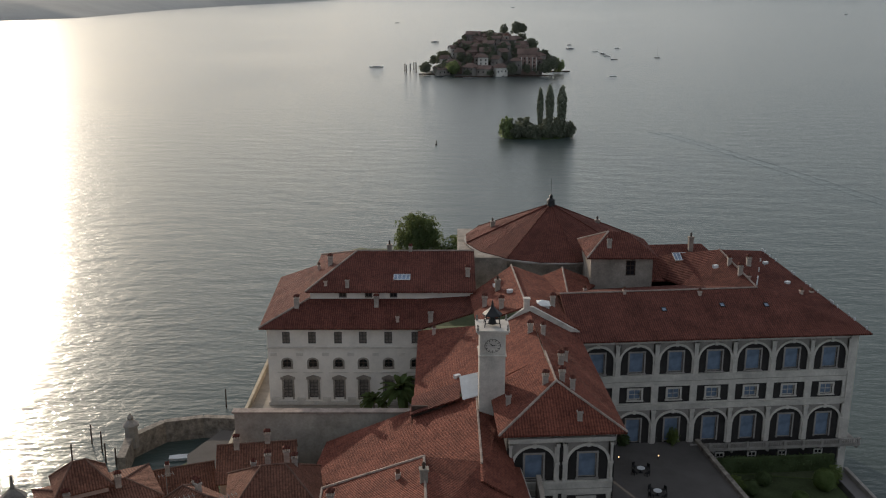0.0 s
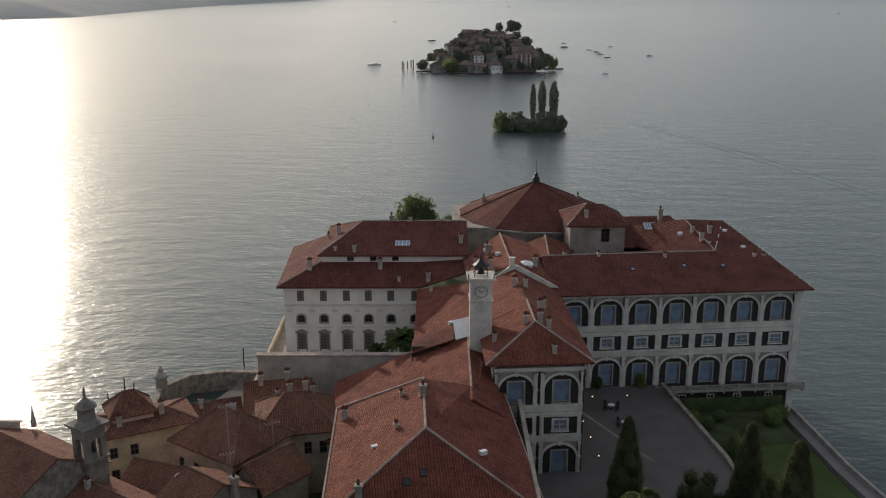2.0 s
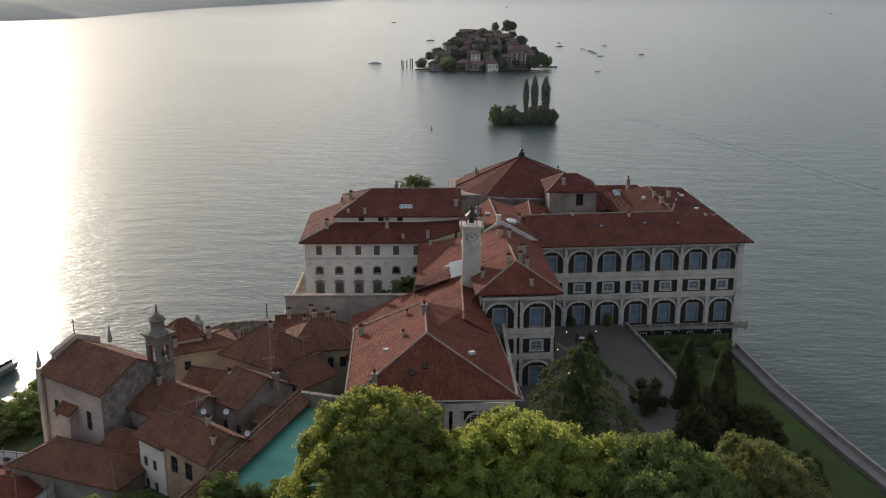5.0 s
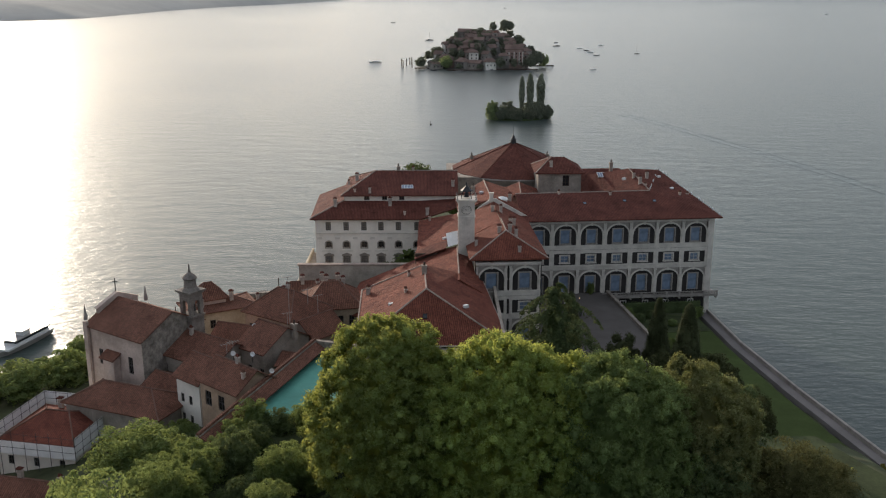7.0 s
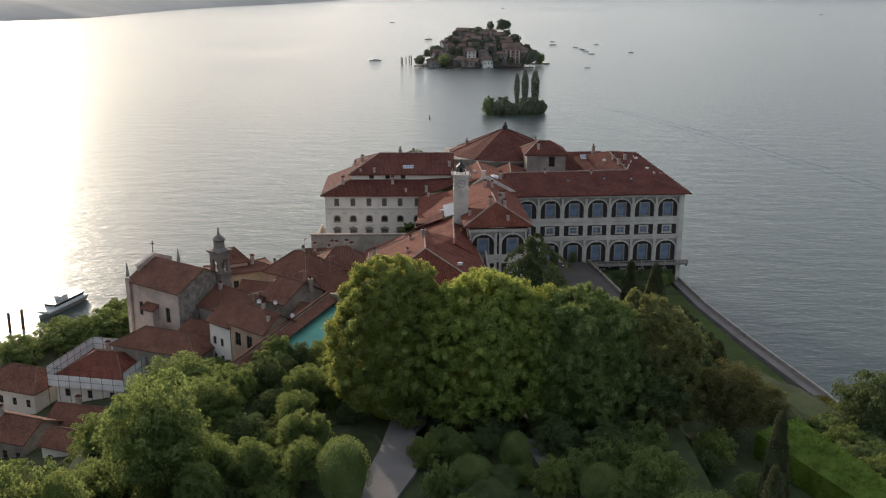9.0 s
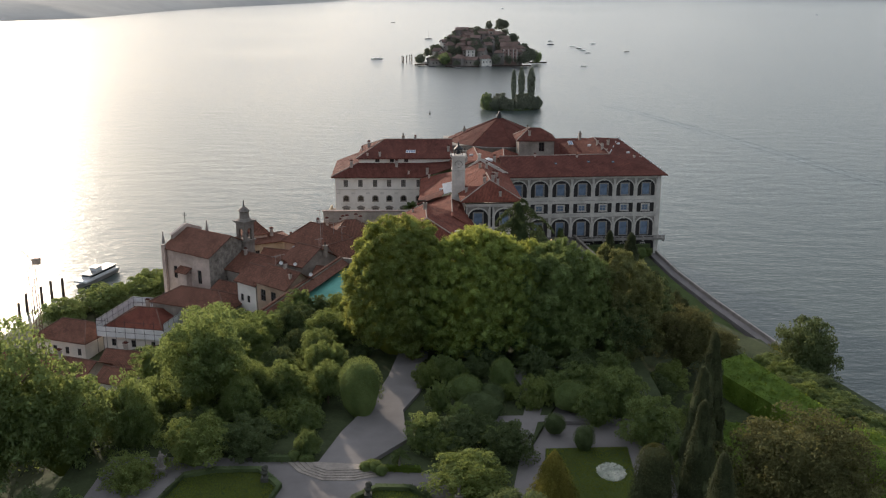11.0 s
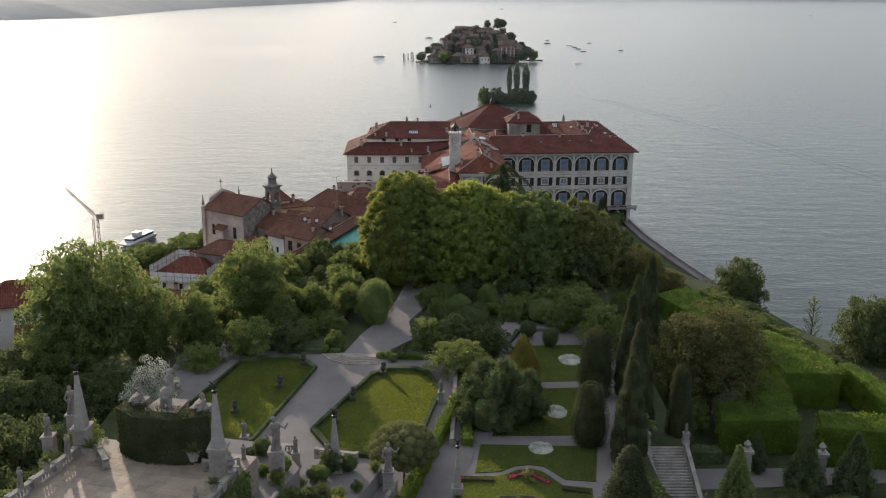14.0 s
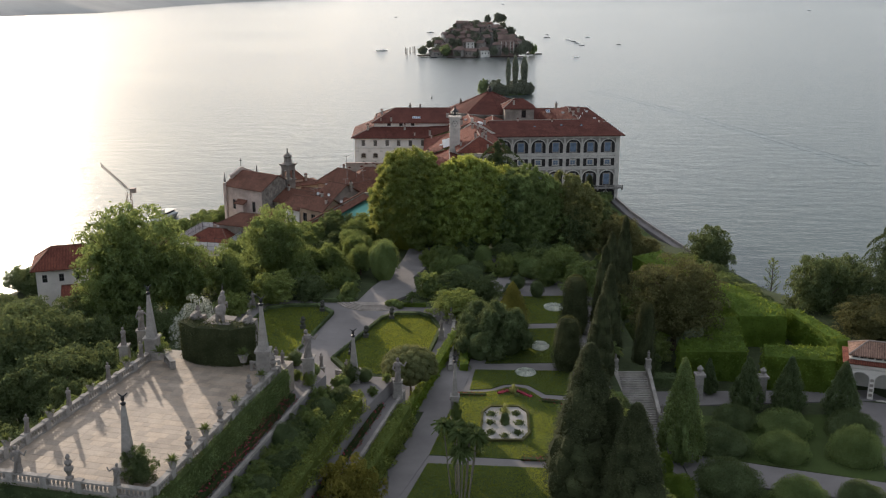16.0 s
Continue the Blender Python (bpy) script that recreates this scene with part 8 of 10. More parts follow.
fbox(s, fl, -0.3, 16.2, -0.1, 0.35, 21.8, 22.2)
part("string_course", s, M["stucco_trim"], lg)
pm = Shape().box(-0.28, 0.28, -0.06, 0.06, 0, 0.5).mesh("panel", M["stucco_grey"])
for u in (0.42, 4.2, 8.0, 11.8, 15.5):
    for z in (16.3, 17.2, 18.1, 19.0):
        again("panel", pm, lg, fl(u, 0.04, z), fl.turn)
polys, lines, _ = hip(fl, -0.7, 16.6, -0.7, 7.2, 22.2, 23.2, (1, 1), "u", 3.2)
part("lower_roof", Shape().slab(polys, 0.2), M["roof_bright"], lg, "red tiled eave strip")
s = Shape()
fbox(s, fl, 0.5, 15.4, -0.75, -0.55, 23.25, 23.45)
for k in range(13):
    fbox(s, fl, 0.5 + 1.22 * k, 0.75 + 1.22 * k, -0.75, -0.55, 22.4, 23.3)
part("clerestory", s, M["stucco_white"], lg)
s = Shape()
fbox(s, fl, 0.55, 15.35, -5.9, -0.8, 22.3, 23.4)
part("clerestory_glass", s, M["glass_dark"], lg)
polys, lines, _ = hip(fl, 0.1, 15.8, 0.1, 6.4, 23.45, 25.2, (1, 1), "u", 3.0)
part("roof", Shape().slab(polys, 0.2), M["roof_pale"], lg, "pale brown barrel tile hip roof")
rs = Shape()
for ln in lines:
    ridge_line(rs, ln, 0.14)
part("ridge_tiles", rs, M["ridge"], lg)
for k, (x, y) in enumerate(((56.0, -47.6), (45.5, -46.8))):
    s = Shape().box(x - 0.6, x + 0.6, y - 0.6, y + 0.6, 15.4, 20.0).box(x - 0.85, x + 0.85, y - 0.85, y + 0.85, 20.0, 20.4).lathe(x, y, [(0.6, 20.4), (0.3, 20.7), (0.55, 21.3), (0.1, 21.9)], 8)
    single("gate_pillar", s, M["stone"], "stone gate pillar with urn between hedges", "pillar", "gate pillars")
# stair piers
for x in (31.1, 36.7):
    for y, z in ((-46.2, 21.6), (-57.6, 17.0)):
        figure((x, y, z + 1.2), 1.6, int(x + y), arm=0, ped=1.4, pw=0.4)

# tower crane on the shore
cr = thing("tower_crane", (-95.8, 70.8, 3.0), "slim lattice tower crane behind the village", "crane")
s = Shape()
cx, cy = -86.0, 66.0
for dx, dy in ((-0.6, -0.6), (0.6, -0.6), (0.6, 0.6), (-0.6, 0.6)):
    s.tube([(cx + dx, cy + dy, 3), (cx + dx, cy + dy, 27)], 0.09, 0.09, 5)
for k in range(16):
    z = 3 + 1.5 * k
    s.tube([(cx - 0.6, cy - 0.6, z), (cx + 0.6, cy - 0.6, z + 1.5)], 0.06, 0.06, 4).tube([(cx + 0.6, cy + 0.6, z), (cx + 0.6, cy - 0.6, z + 1.5)], 0.06, 0.06, 4)
part("mast", s, M["ridge_old"], cr)
s = Shape()
A, B = Vector((cx, cy, 27.5)), Vector((cx - 8, cy + 2.5, 34.2))
for off in ((0, -0.5, 0), (0, 0.5, 0), (0, 0, 1.0)):
    s.tube([A + Vector(off), B + Vector(off) * 0.4], 0.09, 0.06, 5)
for k in range(14):
    p, q = A.lerp(B, k / 14), A.lerp(B, (k + 1) / 14)
    s.tube([p + Vector((0, -0.5, 0)), q + Vector((0, 0, 0.9))], 0.05, 0.05, 4).tube([p + Vector((0, 0.5, 0)), q + Vector((0, 0, 0.9))], 0.05, 0.05, 4)
part("jib", s, M["stucco_grey"], cr)
part("counterweight", Shape().box(cx + 0.5, cx + 2.0, cy - 0.6, cy + 0.6, 26.9, 28.2), M["ridge"], cr)

# undergrowth that closes the planting
scatter("undergrowth", P_BUSH, [(-71, 20, 7, 6, 4.5), (-64, 24, 9, 6, 4.5), (-76, 12, 6, 6, 4.5), (-60, 15, 10, 6, 4.5), (-66, 30, 8, 5.5, 4.5), (-57, 26, 10, 5.5, 4.5), (-54, 34, 11, 5, 4), (-78, 24, 5, 5, 4.5), (-82, 4, 5, 6, 5), (-72, 2, 8, 7, 5), (-90, -6, 4, 6, 5),
                               (-30.7, 37, 20.3, 6, 3.5), (-33.2, 41.5, 20.3, 5, 3.0), (-27, 40, 20.3, 7, 3.6), (-31.5, 31, 20.3, 5, 3.2), (-37, 33, 20.3, 6, 3.6), (-38, 39.5, 16, 8, 3.8), (-24.5, 31, 20.3, 5, 3), (-43, 26, 20.3, 6, 4), (-46, 32, 19, 6, 4), (-47, 20, 20.3, 6, 4),
                               (-26, 22, 20.3, 5, 3.5), (-30, 16, 20.3, 5, 3.5), (-36, 22, 20.3, 6, 4), (-22, 12, 20.3, 5, 3.2)], "dark leafy shrub under the garden trees", "shrub", "undergrowth")
scatter("slope_shrub", P_BUSH, [(63 + 0.5 * k + 2.2 * (k % 2), 36 - 2.5 * k, 15.3, 2.6 + 0.4 * (k % 3), 3.6 + 0.4 * (k % 2)) for k in range(22)], "rounded shrub on the slope above the lake wall", "shrub", "lakeside slope shrubs")
scatter("slope_shrub", P_BUSH, [(62 + 0.8 * k, 26 - 3.2 * k, 15.3, 3.0 + 0.6 * (k % 3), 3.6) for k in range(11)], "rounded shrub on the slope above the lake wall", "shrub", "lakeside slope shrubs")
scatter("stair_shrub", P_BUSH, [(38.5 + 1.8 * (k % 3), -88 - 3.4 * k, 15.7, 3.6 + 0.5 * (k % 3), 2.6) for k in range(5)], "leafy shrub below the parterre wall", "shrub", "wall shrubs")
scatter("wall_shrub", P_BUSH, [(28.2 + 0.8 * (k % 3) - 0.1 * k, -60 - 4.2 * k, 20.4, 3.0 + 0.5 * (k % 3), 2.4) for k in range(11)], "leafy shrub along the parterre edge", "shrub", "parterre edge shrubs")
setting("bed_parterre", sheet([(0.5, 6.0), (-2.5, 24), (4, 36), (24, 20), (14.5, -5.5), (9.0, -12.0), (4.0, -13.0)], Z0 - 0.2, Z0 + 0.6), M["soil"], "planted bed between the garden walks", "flower bed")
setting("path_parterre_north", sheet([(11.8, -8.0), (14.0, -6.5), (18.5, 12.0), (15.5, 22), (13, 22), (15.2, 11.0)], Z0 - 0.2, Z0 + 0.66), M["gravel"], "gravel path between shrub beds", "path")
setting("path_parterre_cross", sheet([(9.0, 3.2), (32, 3.6), (32, 1.4), (9.0, 1.0)], Z0 - 0.2, Z0 + 0.665), M["gravel"], "gravel cross path between shrub beds", "path")
scatter("bed_shrub", P_BUSH + P_TOPI, [(4.0, 0.0, 20.9, 4.2, 2.6), (7.0, -3.5, 20.9, 4.0, 3.0), (2.0, -8.5, 20.9, 3.6, 2.8), (8.8, -7.0, 20.9, 3.6, 2.4), (5.2, 8.6, 20.9, 4.4, 2.6), (9.2, 8.2, 20.9, 3.2, 2.2), (1.5, 19.5, 20.9, 4.0, 2.6), (7.0, 18.0, 20.9, 4.0, 3.0), (12.0, 9.6, 20.9, 3.0, 2.0),
                                      (19.5, 10.0, 20.9, 5.0, 3.2), (21.5, 5.6, 20.9, 4.6, 3.0), (18.0, -2.0, 20.8, 3.0, 1.6), (27.5, 10.0, 20.9, 6.0, 3.6), (24.0, 16.0, 20.9, 6.0, 3.8)], "dense clipped shrub in a garden bed", "shrub", "bed shrubs")
setting("bed_courtyard", Shape().prism([(45.6, 139.6), (61.6, 137.2), (62.6, 127.5), (46.0, 126.0)], 6.0, 7.96), M["soil"], "dark earth bed below the palace balcony", "flower bed")
scatter("balcony_shrub", P_TOPI, [(59.6, 134.5, 7.9, 3.4, 1.8), (50.5, 136.0, 7.9, 2.2, 1.3), (54.6, 131.0, 7.9, 1.6, 1.2), (47.5, 133.0, 7.9, 2.4, 1.4)], "round clipped shrub below the balcony", "shrub", "balcony shrubs")
hedge("wall_ivy", [(40.5, 139.9), (63.5, 141.6), (63.6, 141.1), (40.6, 139.3)], 8.0, 10.4, 0.16, 14, 61, "dark creeper along the foot of the palace wall", "leaf_dark")
setting("path_stair_foot", sheet([(31.2, -57.9), (37.0, -57.9), (37.0, -110), (32.6, -110)], 15.0, 15.82), M["gravel"], "gravel path below the garden stair", "path")
scatter("ledge_shrub", P_BUSH, [(*T(2.9 + 2.0 * (k % 2) + 0.3 * (k % 3), -10 + 1.6 * k), 27.7, 2.6 + 0.3 * (k % 3), 1.7 + 0.15 * (k % 3)) for k in range(30)], "rounded shrub planted on a garden ledge", "shrub", "ledge shrubs")
scatter("landing_shrub", P_BUSH + P_TOPI, [(*T(u, v), z, 1.5 + 0.3 * (k % 3), 0.9 + 0.15 * (k % 3)) for k, (u, v, z) in enumerate(((2.8, 40.2, 26.6), (4.6, 40.4, 26.6), (6.6, 40.0, 26.6), (8.0, 43.0, 26.6), (3.0, 44.5, 26.6), (5.4, 47.5, 26.6), (8.6, 48.2, 26.6), (2.6, 48.2, 26.6),
                                               (1.4, 35.0, 31.0), (-1.0, 36.5, 31.0), (0.8, 38.0, 31.0), (-3.0, 41.0, 31.0), (1.2, 42.0, 26.6), (-2.0, 34.2, 31.0)))], "small leafy shrub on the paved landing", "shrub", "landing shrubs")
scatter("dark_round_shrub", [(bunched_crown(5, (2.6, 2.6), 160, 69, "leaf_cypress", 0.09, 70, 0.55), TRUNK_S, 5, 3.0, "bark")], [(36.8, 98.1, 12.6, 5.6, 3.3), (54.9, 72.0, 7.9, 9.9, 3.1), (51.0, 92.0, 7.9, 8.5, 3.6), (47.6, 103.0, 7.9, 6.5, 2.4)], "dark dense rounded evergreen beside the courtyard", "shrub", "dark courtyard shrubs")
scatter("golden_shrub", [(broad_crown("crown", "leaf_camphor", 6, 4, 150, 54, 0.13, 57, -0.3), TRUNK_S, 6, 4.0, "bark")], [(60.0, 48.5, 7.9, 8.0, 4.2), (65.5, 46.0, 8.0, 6.5, 3.6), (57.6, 61.5, 7.9, 6.4, 3.8), (63.8, 58.2, 7.9, 4.6, 3.2)], "loose golden-green shrub by the lake wall", "shrub", "golden shrubs")
scatter("undergrowth", P_BUSH[:2], [(-16.5, 35.5, 20.3, 5.0, 3.2), (-14.5, 40.5, 20.3, 5.0, 3.0), (-18.5, 40.0, 20.3, 5.0, 3.0), (-1.9, 36.0, 20.3, 4.0, 2.6), (1.5, 40.0, 20.3, 4.0, 3.0), (-13.0, 29.0, 20.3, 3.6, 2.2), (15.5, 24.0, 20.3, 3.6, 2.6), (26.5, 24.0, 20.3, 4.5, 3.2), (30.5, 19.0, 20.3, 5.0, 3.4)], "dark leafy shrub under the garden trees", "shrub", "undergrowth")

# shrubs crowding the walk along the lake wall
WALK_SHRUBS = [(75.4 + (66 - y) * 0.118 - 3.6 - 0.7 * (k % 2), y, 7.9, 2.6 + 0.5 * (k % 3), 2.3 + 0.3 * (k % 2)) for k, y in enumerate(60 - 2.9 * j for j in range(13))]
scatter("golden_shrub", [(broad_crown("crown", "leaf_gold", 6, 4, 150, 54, 0.13, 58, -0.3), TRUNK_S, 6, 4.0, "bark")], WALK_SHRUBS[:4], "loose golden-green shrub by the lake wall", "shrub", "golden shrubs")
scatter("slope_shrub", P_BUSH, WALK_SHRUBS[4:], "rounded shrub crowding the walk by the lake wall", "shrub", "lakeside slope shrubs")

# ---- village ----
def house(at, w, d, turn, z_eave, z_ridge, wall_mat, roof_mat, along="u", hips=(0, 0), windows=(), label="", name="house", chims=(), over=0.6, rid=True, inset_=None):
    """A house about its middle; the face that looks to the garden has the windows (u, z, width, height)."""
    x, y, z0 = at
    a = radians(turn)
    f = Face(x - w / 2 * math.cos(a) + d / 2 * math.sin(a), y - w / 2 * math.sin(a) - d / 2 * math.cos(a), turn)
    h = thing(name, at, label, "house", "village houses")
    holes = [(u - ww / 2, u + ww / 2, z, z + hh) for u, z, ww, hh in windows]
    s = wall(Shape(), f, 0, w, z0 - 4, z_eave, 0.4, holes)
    fbox(s, f, 0, 0.4, -d, -0.4, z0 - 4, z_eave)
    fbox(s, f, w - 0.4, w, -d, -0.4, z0 - 4, z_eave)
    fbox(s, f, 0.4, w - 0.4, -d, -d + 0.4, z0 - 4, z_eave)
    if not hips[0] or not hips[1]:
        for k, (e0, e1) in enumerate((((0, 0), (0, -d)), ((w, 0), (w, -d))) if along == "u" else (((0, 0), (w, 0)), ((0, -d), (w, -d)))):
            if hips[k]:
                continue
            m = ((e0[0] + e1[0]) / 2, (e0[1] + e1[1]) / 2)
            sh = (0.2 if k == 0 else -0.2, 0) if along == "u" else (0, -0.2 if k == 0 else 0.2)
            s.add([f(e0[0], e0[1], z_eave), f(e1[0], e1[1], z_eave), f(m[0], m[1], z_ridge - 0.15), f(e0[0] + sh[0], e0[1] + sh[1], z_eave), f(e1[0] + sh[0], e1[1] + sh[1], z_eave), f(m[0] + sh[0], m[1] + sh[1], z_ridge - 0.15)],
                  [(0, 1, 2), (5, 4, 3)])
    part("wall", s, M[wall_mat], h)
    polys, lines, corner = hip(f, -over, w + over, -over, d + over, z_eave + 0.05, z_ridge, hips, along, inset_)
    roof = part("roof", Shape().slab(polys, 0.2), M[roof_mat], h, "old barrel tile roof")
    if rid:
        rs = Shape()
        for ln in lines:
            ridge_line(rs, ln, 0.14)
        part("ridge_tiles", rs, M["ridge_old"], h)
    cache = {}
    for u, z, ww, hh in windows:
        key = (ww, hh)
        if key not in cache:
            cache[key] = window_mesh(ww, hh, (M["shutter"], M["glass_dark"]), 2, 2, 0.08, 0.12)
        put_window(cache[key], h, f, u, z)
    for u, dd, z, k in chims:
        px, py, _ = f(u, -dd, 0)
        again("chimney", CH[k], roof, (px, py, z), turn)
    return h, f


def row(n, w, z, ww=1.0, hh=1.6):
    return [(w * (k + 0.5) / n, z, ww, hh) for k in range(n)]


# church with its raised front and bell tower
church, fc = house((-53.5, 89.2, 8.0), 15.0, 13.6, -35.0, 24.4, 28.2, "stucco_pink", "roof_old", windows=[(3.2, 17.5, 1.2, 3.0), (11.5, 17.5, 1.3, 3.2), (3.0, 11.0, 1.2, 2.0), (11.5, 11.0, 1.2, 2.0)],
                   label="pale pink village church with tiled roof", name="church", rid=False)
s = Shape()
fbox(s, fc, -0.5, 0.2, -13.8, 0.2, 6.0, 24.8)
fbox(s, fc, -0.5, 0.2, -11.2, -2.4, 24.8, 27.0)
s.add([fc(-0.6, -2.0, 27.0), fc(-0.6, -11.6, 27.0), fc(-0.6, -6.8, 29.0), fc(0.3, -2.0, 27.0), fc(0.3, -11.6, 27.0), fc(0.3, -6.8, 29.0)], [(0, 1, 2), (5, 4, 3), (0, 2, 5, 3), (1, 4, 5, 2)])
part("gable_front", s, M["stucco_pink"], church, "raised white gable front")
s = Shape()
px, py, _ = fc(-0.3, -6.8, 0)
s.tube([(px, py, 28.9), (px, py, 31.6)], 0.09).tube([(px - 0.5, py, 30.9), (px + 0.5, py, 30.9)], 0.08)
part("cross", s, M["iron"], church, "iron cross")
for d in (0.1, -13.4):
    px, py, _ = fc(-0.3, d, 0)
    part("pinnacle", Shape().lathe(px, py, [(0.4, 25.4), (0.4, 26.3), (0.3, 26.5), (0.06, 28.4)], 8), M["stone"], church)
part("buttress", fbox(fbox(Shape(), fc, 5.5, 8.5, 0, 1.4, 6, 20.0), fc, -0.5, 0.6, 0.2, 0.7, 6, 25.2), M["stucco_pink"], church)
s = fbox(Shape(), fc, 15.0, 15.08, -13.6, 0.0, 6.0, 24.4)
s.add([fc(15.0, 0, 24.4), fc(15.0, -13.6, 24.4), fc(15.0, -6.8, 28.0), fc(15.08, 0, 24.4), fc(15.08, -13.6, 24.4), fc(15.08, -6.8, 28.0)], [(0, 1, 2), (5, 4, 3)])
part("rear_gable", s, M["rubble"], church, "bare grey masonry gable")
part("porch_roof", Shape().slab([(fc(5.0, 1.9, 19.9), fc(9.0, 1.9, 19.9), fc(9.0, -0.1, 21.0), fc(5.0, -0.1, 21.0))], 0.2), M["roof_old"], church)

bt = thing("bell_tower", (-45.1, 91.0, 9.0), "grey stone church bell tower with arched belfry", "bell tower")
TW = 2.9
f_t = Face(-46.62, 88.55, -35.0)
s = Shape()
fbox(s, f_t, 0, TW, -TW, 0, 6.0, 27.0)
fbox(s, f_t, -0.25, TW + 0.25, -TW - 0.25, 0.25, 27.0, 27.35)
fbox(s, f_t, 0, TW, -TW, 0, 30.7, 31.4)
fbox(s, f_t, -0.25, TW + 0.25, -TW - 0.25, 0.25, 31.4, 31.7)
fbox(s, f_t, -0.5, TW + 0.5, -TW - 0.5, 0.5, 31.7, 32.0)
part("shaft", s, M["tower_stone"], bt)
for u in (0, TW - 0.7):
    for d in (-TW, -0.7):
        part("belfry_pier", fbox(Shape(), f_t, u, u + 0.7, d, d + 0.7, 27.35, 30.7), M["tower_stone"], bt)
am = arch_plate(Shape(), 0.75, 2.1, 3.35, 1.45, -0.5, 0.04, 0, 0.75).mesh("belfry_arch", M["tower_stone"])
cx, cy, _ = f_t(TW / 2, -TW / 2, 0)
for k in range(4):
    t2 = -35 + 90 * k
    again("belfry_arch", am, bt, (cx + TW / 2 * math.sin(radians(t2)), cy - TW / 2 * math.cos(radians(t2)), 27.35), t2)
part("cap", Shape().lathe(cx, cy, [(1.8, 32.0), (1.2, 32.5), (1.1, 33.9), (1.45, 34.2), (1.0, 34.7), (0.25, 35.3), (0.08, 36.8)], 8), M["tower_stone"], bt, "octagonal lantern cap")
part("bell", Shape().lathe(cx, cy, [(0.8, 28.0), (0.62, 28.6), (0.5, 29.7), (0.0, 30.0)], 12), M["iron"], bt)
bt.location.z -= 1.1

house((-41.2, 84.6, 12.0), 14.0, 10.5, -35, 20.6, 23.8, "stucco_grey", "roof_old", "u", (0, 0), row(4, 14.0, 17.2), "grey stucco house beside the church", chims=[(4, 4.5, 23.2, 1)])
house((-52.3, 73.5, 9.0), 19.0, 9.2, -22, 16.2, 19.0, "stucco_grey", "roof_old", "u", (1, 1), row(2, 9.0, 12.0), "low annex with brown tiled roof")
house((-32.2, 67.0, 11.0), 9.3, 7.8, -40, 22.6, 25.6, "stucco_ochre", "roof_old", "u", (0, 0), [(2.0, 18.6, 1.6, 2.6), (5.3, 18.6, 1.6, 2.6), (8.6, 18.6, 1.2, 2.0)], "ochre house with deep loggia windows", chims=[(5, 4, 25.2, 1), (8.5, 2.2, 24.6, 3)])
house((-38.4, 72.8, 11.0), 6.2, 8.2, -40, 21.4, 24.4, "stucco_white", "roof_old", "u", (0, 0), [(1.4, 13.5, 0.9, 1.6), (3.6, 13.5, 0.9, 1.6), (1.4, 17.0, 0.9, 1.6), (3.6, 17.0, 0.9, 1.6)], "narrow white house with small shuttered windows")
house((-29.2, 84.8, 13.0), 6.6, 11.0, -38, 22.4, 25.8, "stucco_grey", "roof_old", "u", (0, 0), [(3.0, 18.0, 1.0, 1.5), (6.0, 18.0, 1.0, 1.5)], "grey rendered house with tiled gable", chims=[(7.2, 7.0, 24.5, 2)])
house((-29.2, 101.0, 13.0), 12.0, 11.0, -35, 22.8, 27.0, "stucco_ochre", "roof_old", "u", (1, 1), row(4, 12.0, 19.0), "ochre house with broad hipped roof", chims=[(2, 9.0, 23.8, 0), (6, 6, 26.4, 1)], inset_=4.5)
house((-22.5, 92.5, 13.0), 6.5, 7.5, -40, 21.5, 24.6, "stucco_grey", "roof_old", "d", (0, 0), [(3.2, 17.5, 1.2, 1.6)], "narrow grey gabled house")
house((-21.5, 109.5, 13.0), 11.0, 11.0, 10, 21.8, 25.8, "stucco_cream", "roof_old", "u", (1, 1), [(7.0, 18.2, 1.1, 2.0), (9.2, 18.2, 1.1, 2.0)], "cream house with hipped roof and chimneys", chims=[(4.8, 8.2, 24.4, 0), (7.2, 8.8, 24.4, 0), (8.2, 7.2, 24.2, 0), (3, 7.4, 24.0, 1)], inset_=4.6)
hA, fA = house((-45.5, 113.0, 7.0), 14.0, 8.5, 28, 19.8, 21.0, "stucco_cream", "roof_old", "u", (1, 1), [(1.6, 12.0, 1.2, 2.4), (1.6, 16.2, 1.2, 1.8), (4.6, 16.2, 1.2, 1.8)], "cream yellow house with roof terrace", chims=[(9.5, 3.0, 20.8, 0), (3.0, 2.0, 20.4, 0)], inset_=4)
x, y, _ = fA(5.2, -5.0, 0)
house((x, y, 20.0), 6.0, 5.0, 28, 21.6, 24.6, "stucco_pink", "roof_old", "u", (1, 1), (), "small rooftop room with pyramid roof", inset_=2.8)
house((-38.0, 124.0, 6.0), 9.0, 7.5, 20, 14.6, 17.6, "stucco_grey", "roof_old", "u", (0, 0), (), "low stone boathouse with tiled roof", chims=[(3, 3, 17.2, 1)])
house((-26.5, 124.0, 9.0), 10.0, 9.0, 8, 18.0, 21.4, "stucco_pink", "roof_old", "u", (0, 0), (), "pink house below the palace terrace", chims=[(2.2, 4.0, 21.0, 0), (6.5, 4.6, 21.2, 0)])
house((-38.0, 95.0, 12.0), 7.0, 7.0, -20, 19.4, 22.0, "stucco_grey", "roof_old", "u", (0, 0), (), "small grey house in the lane")
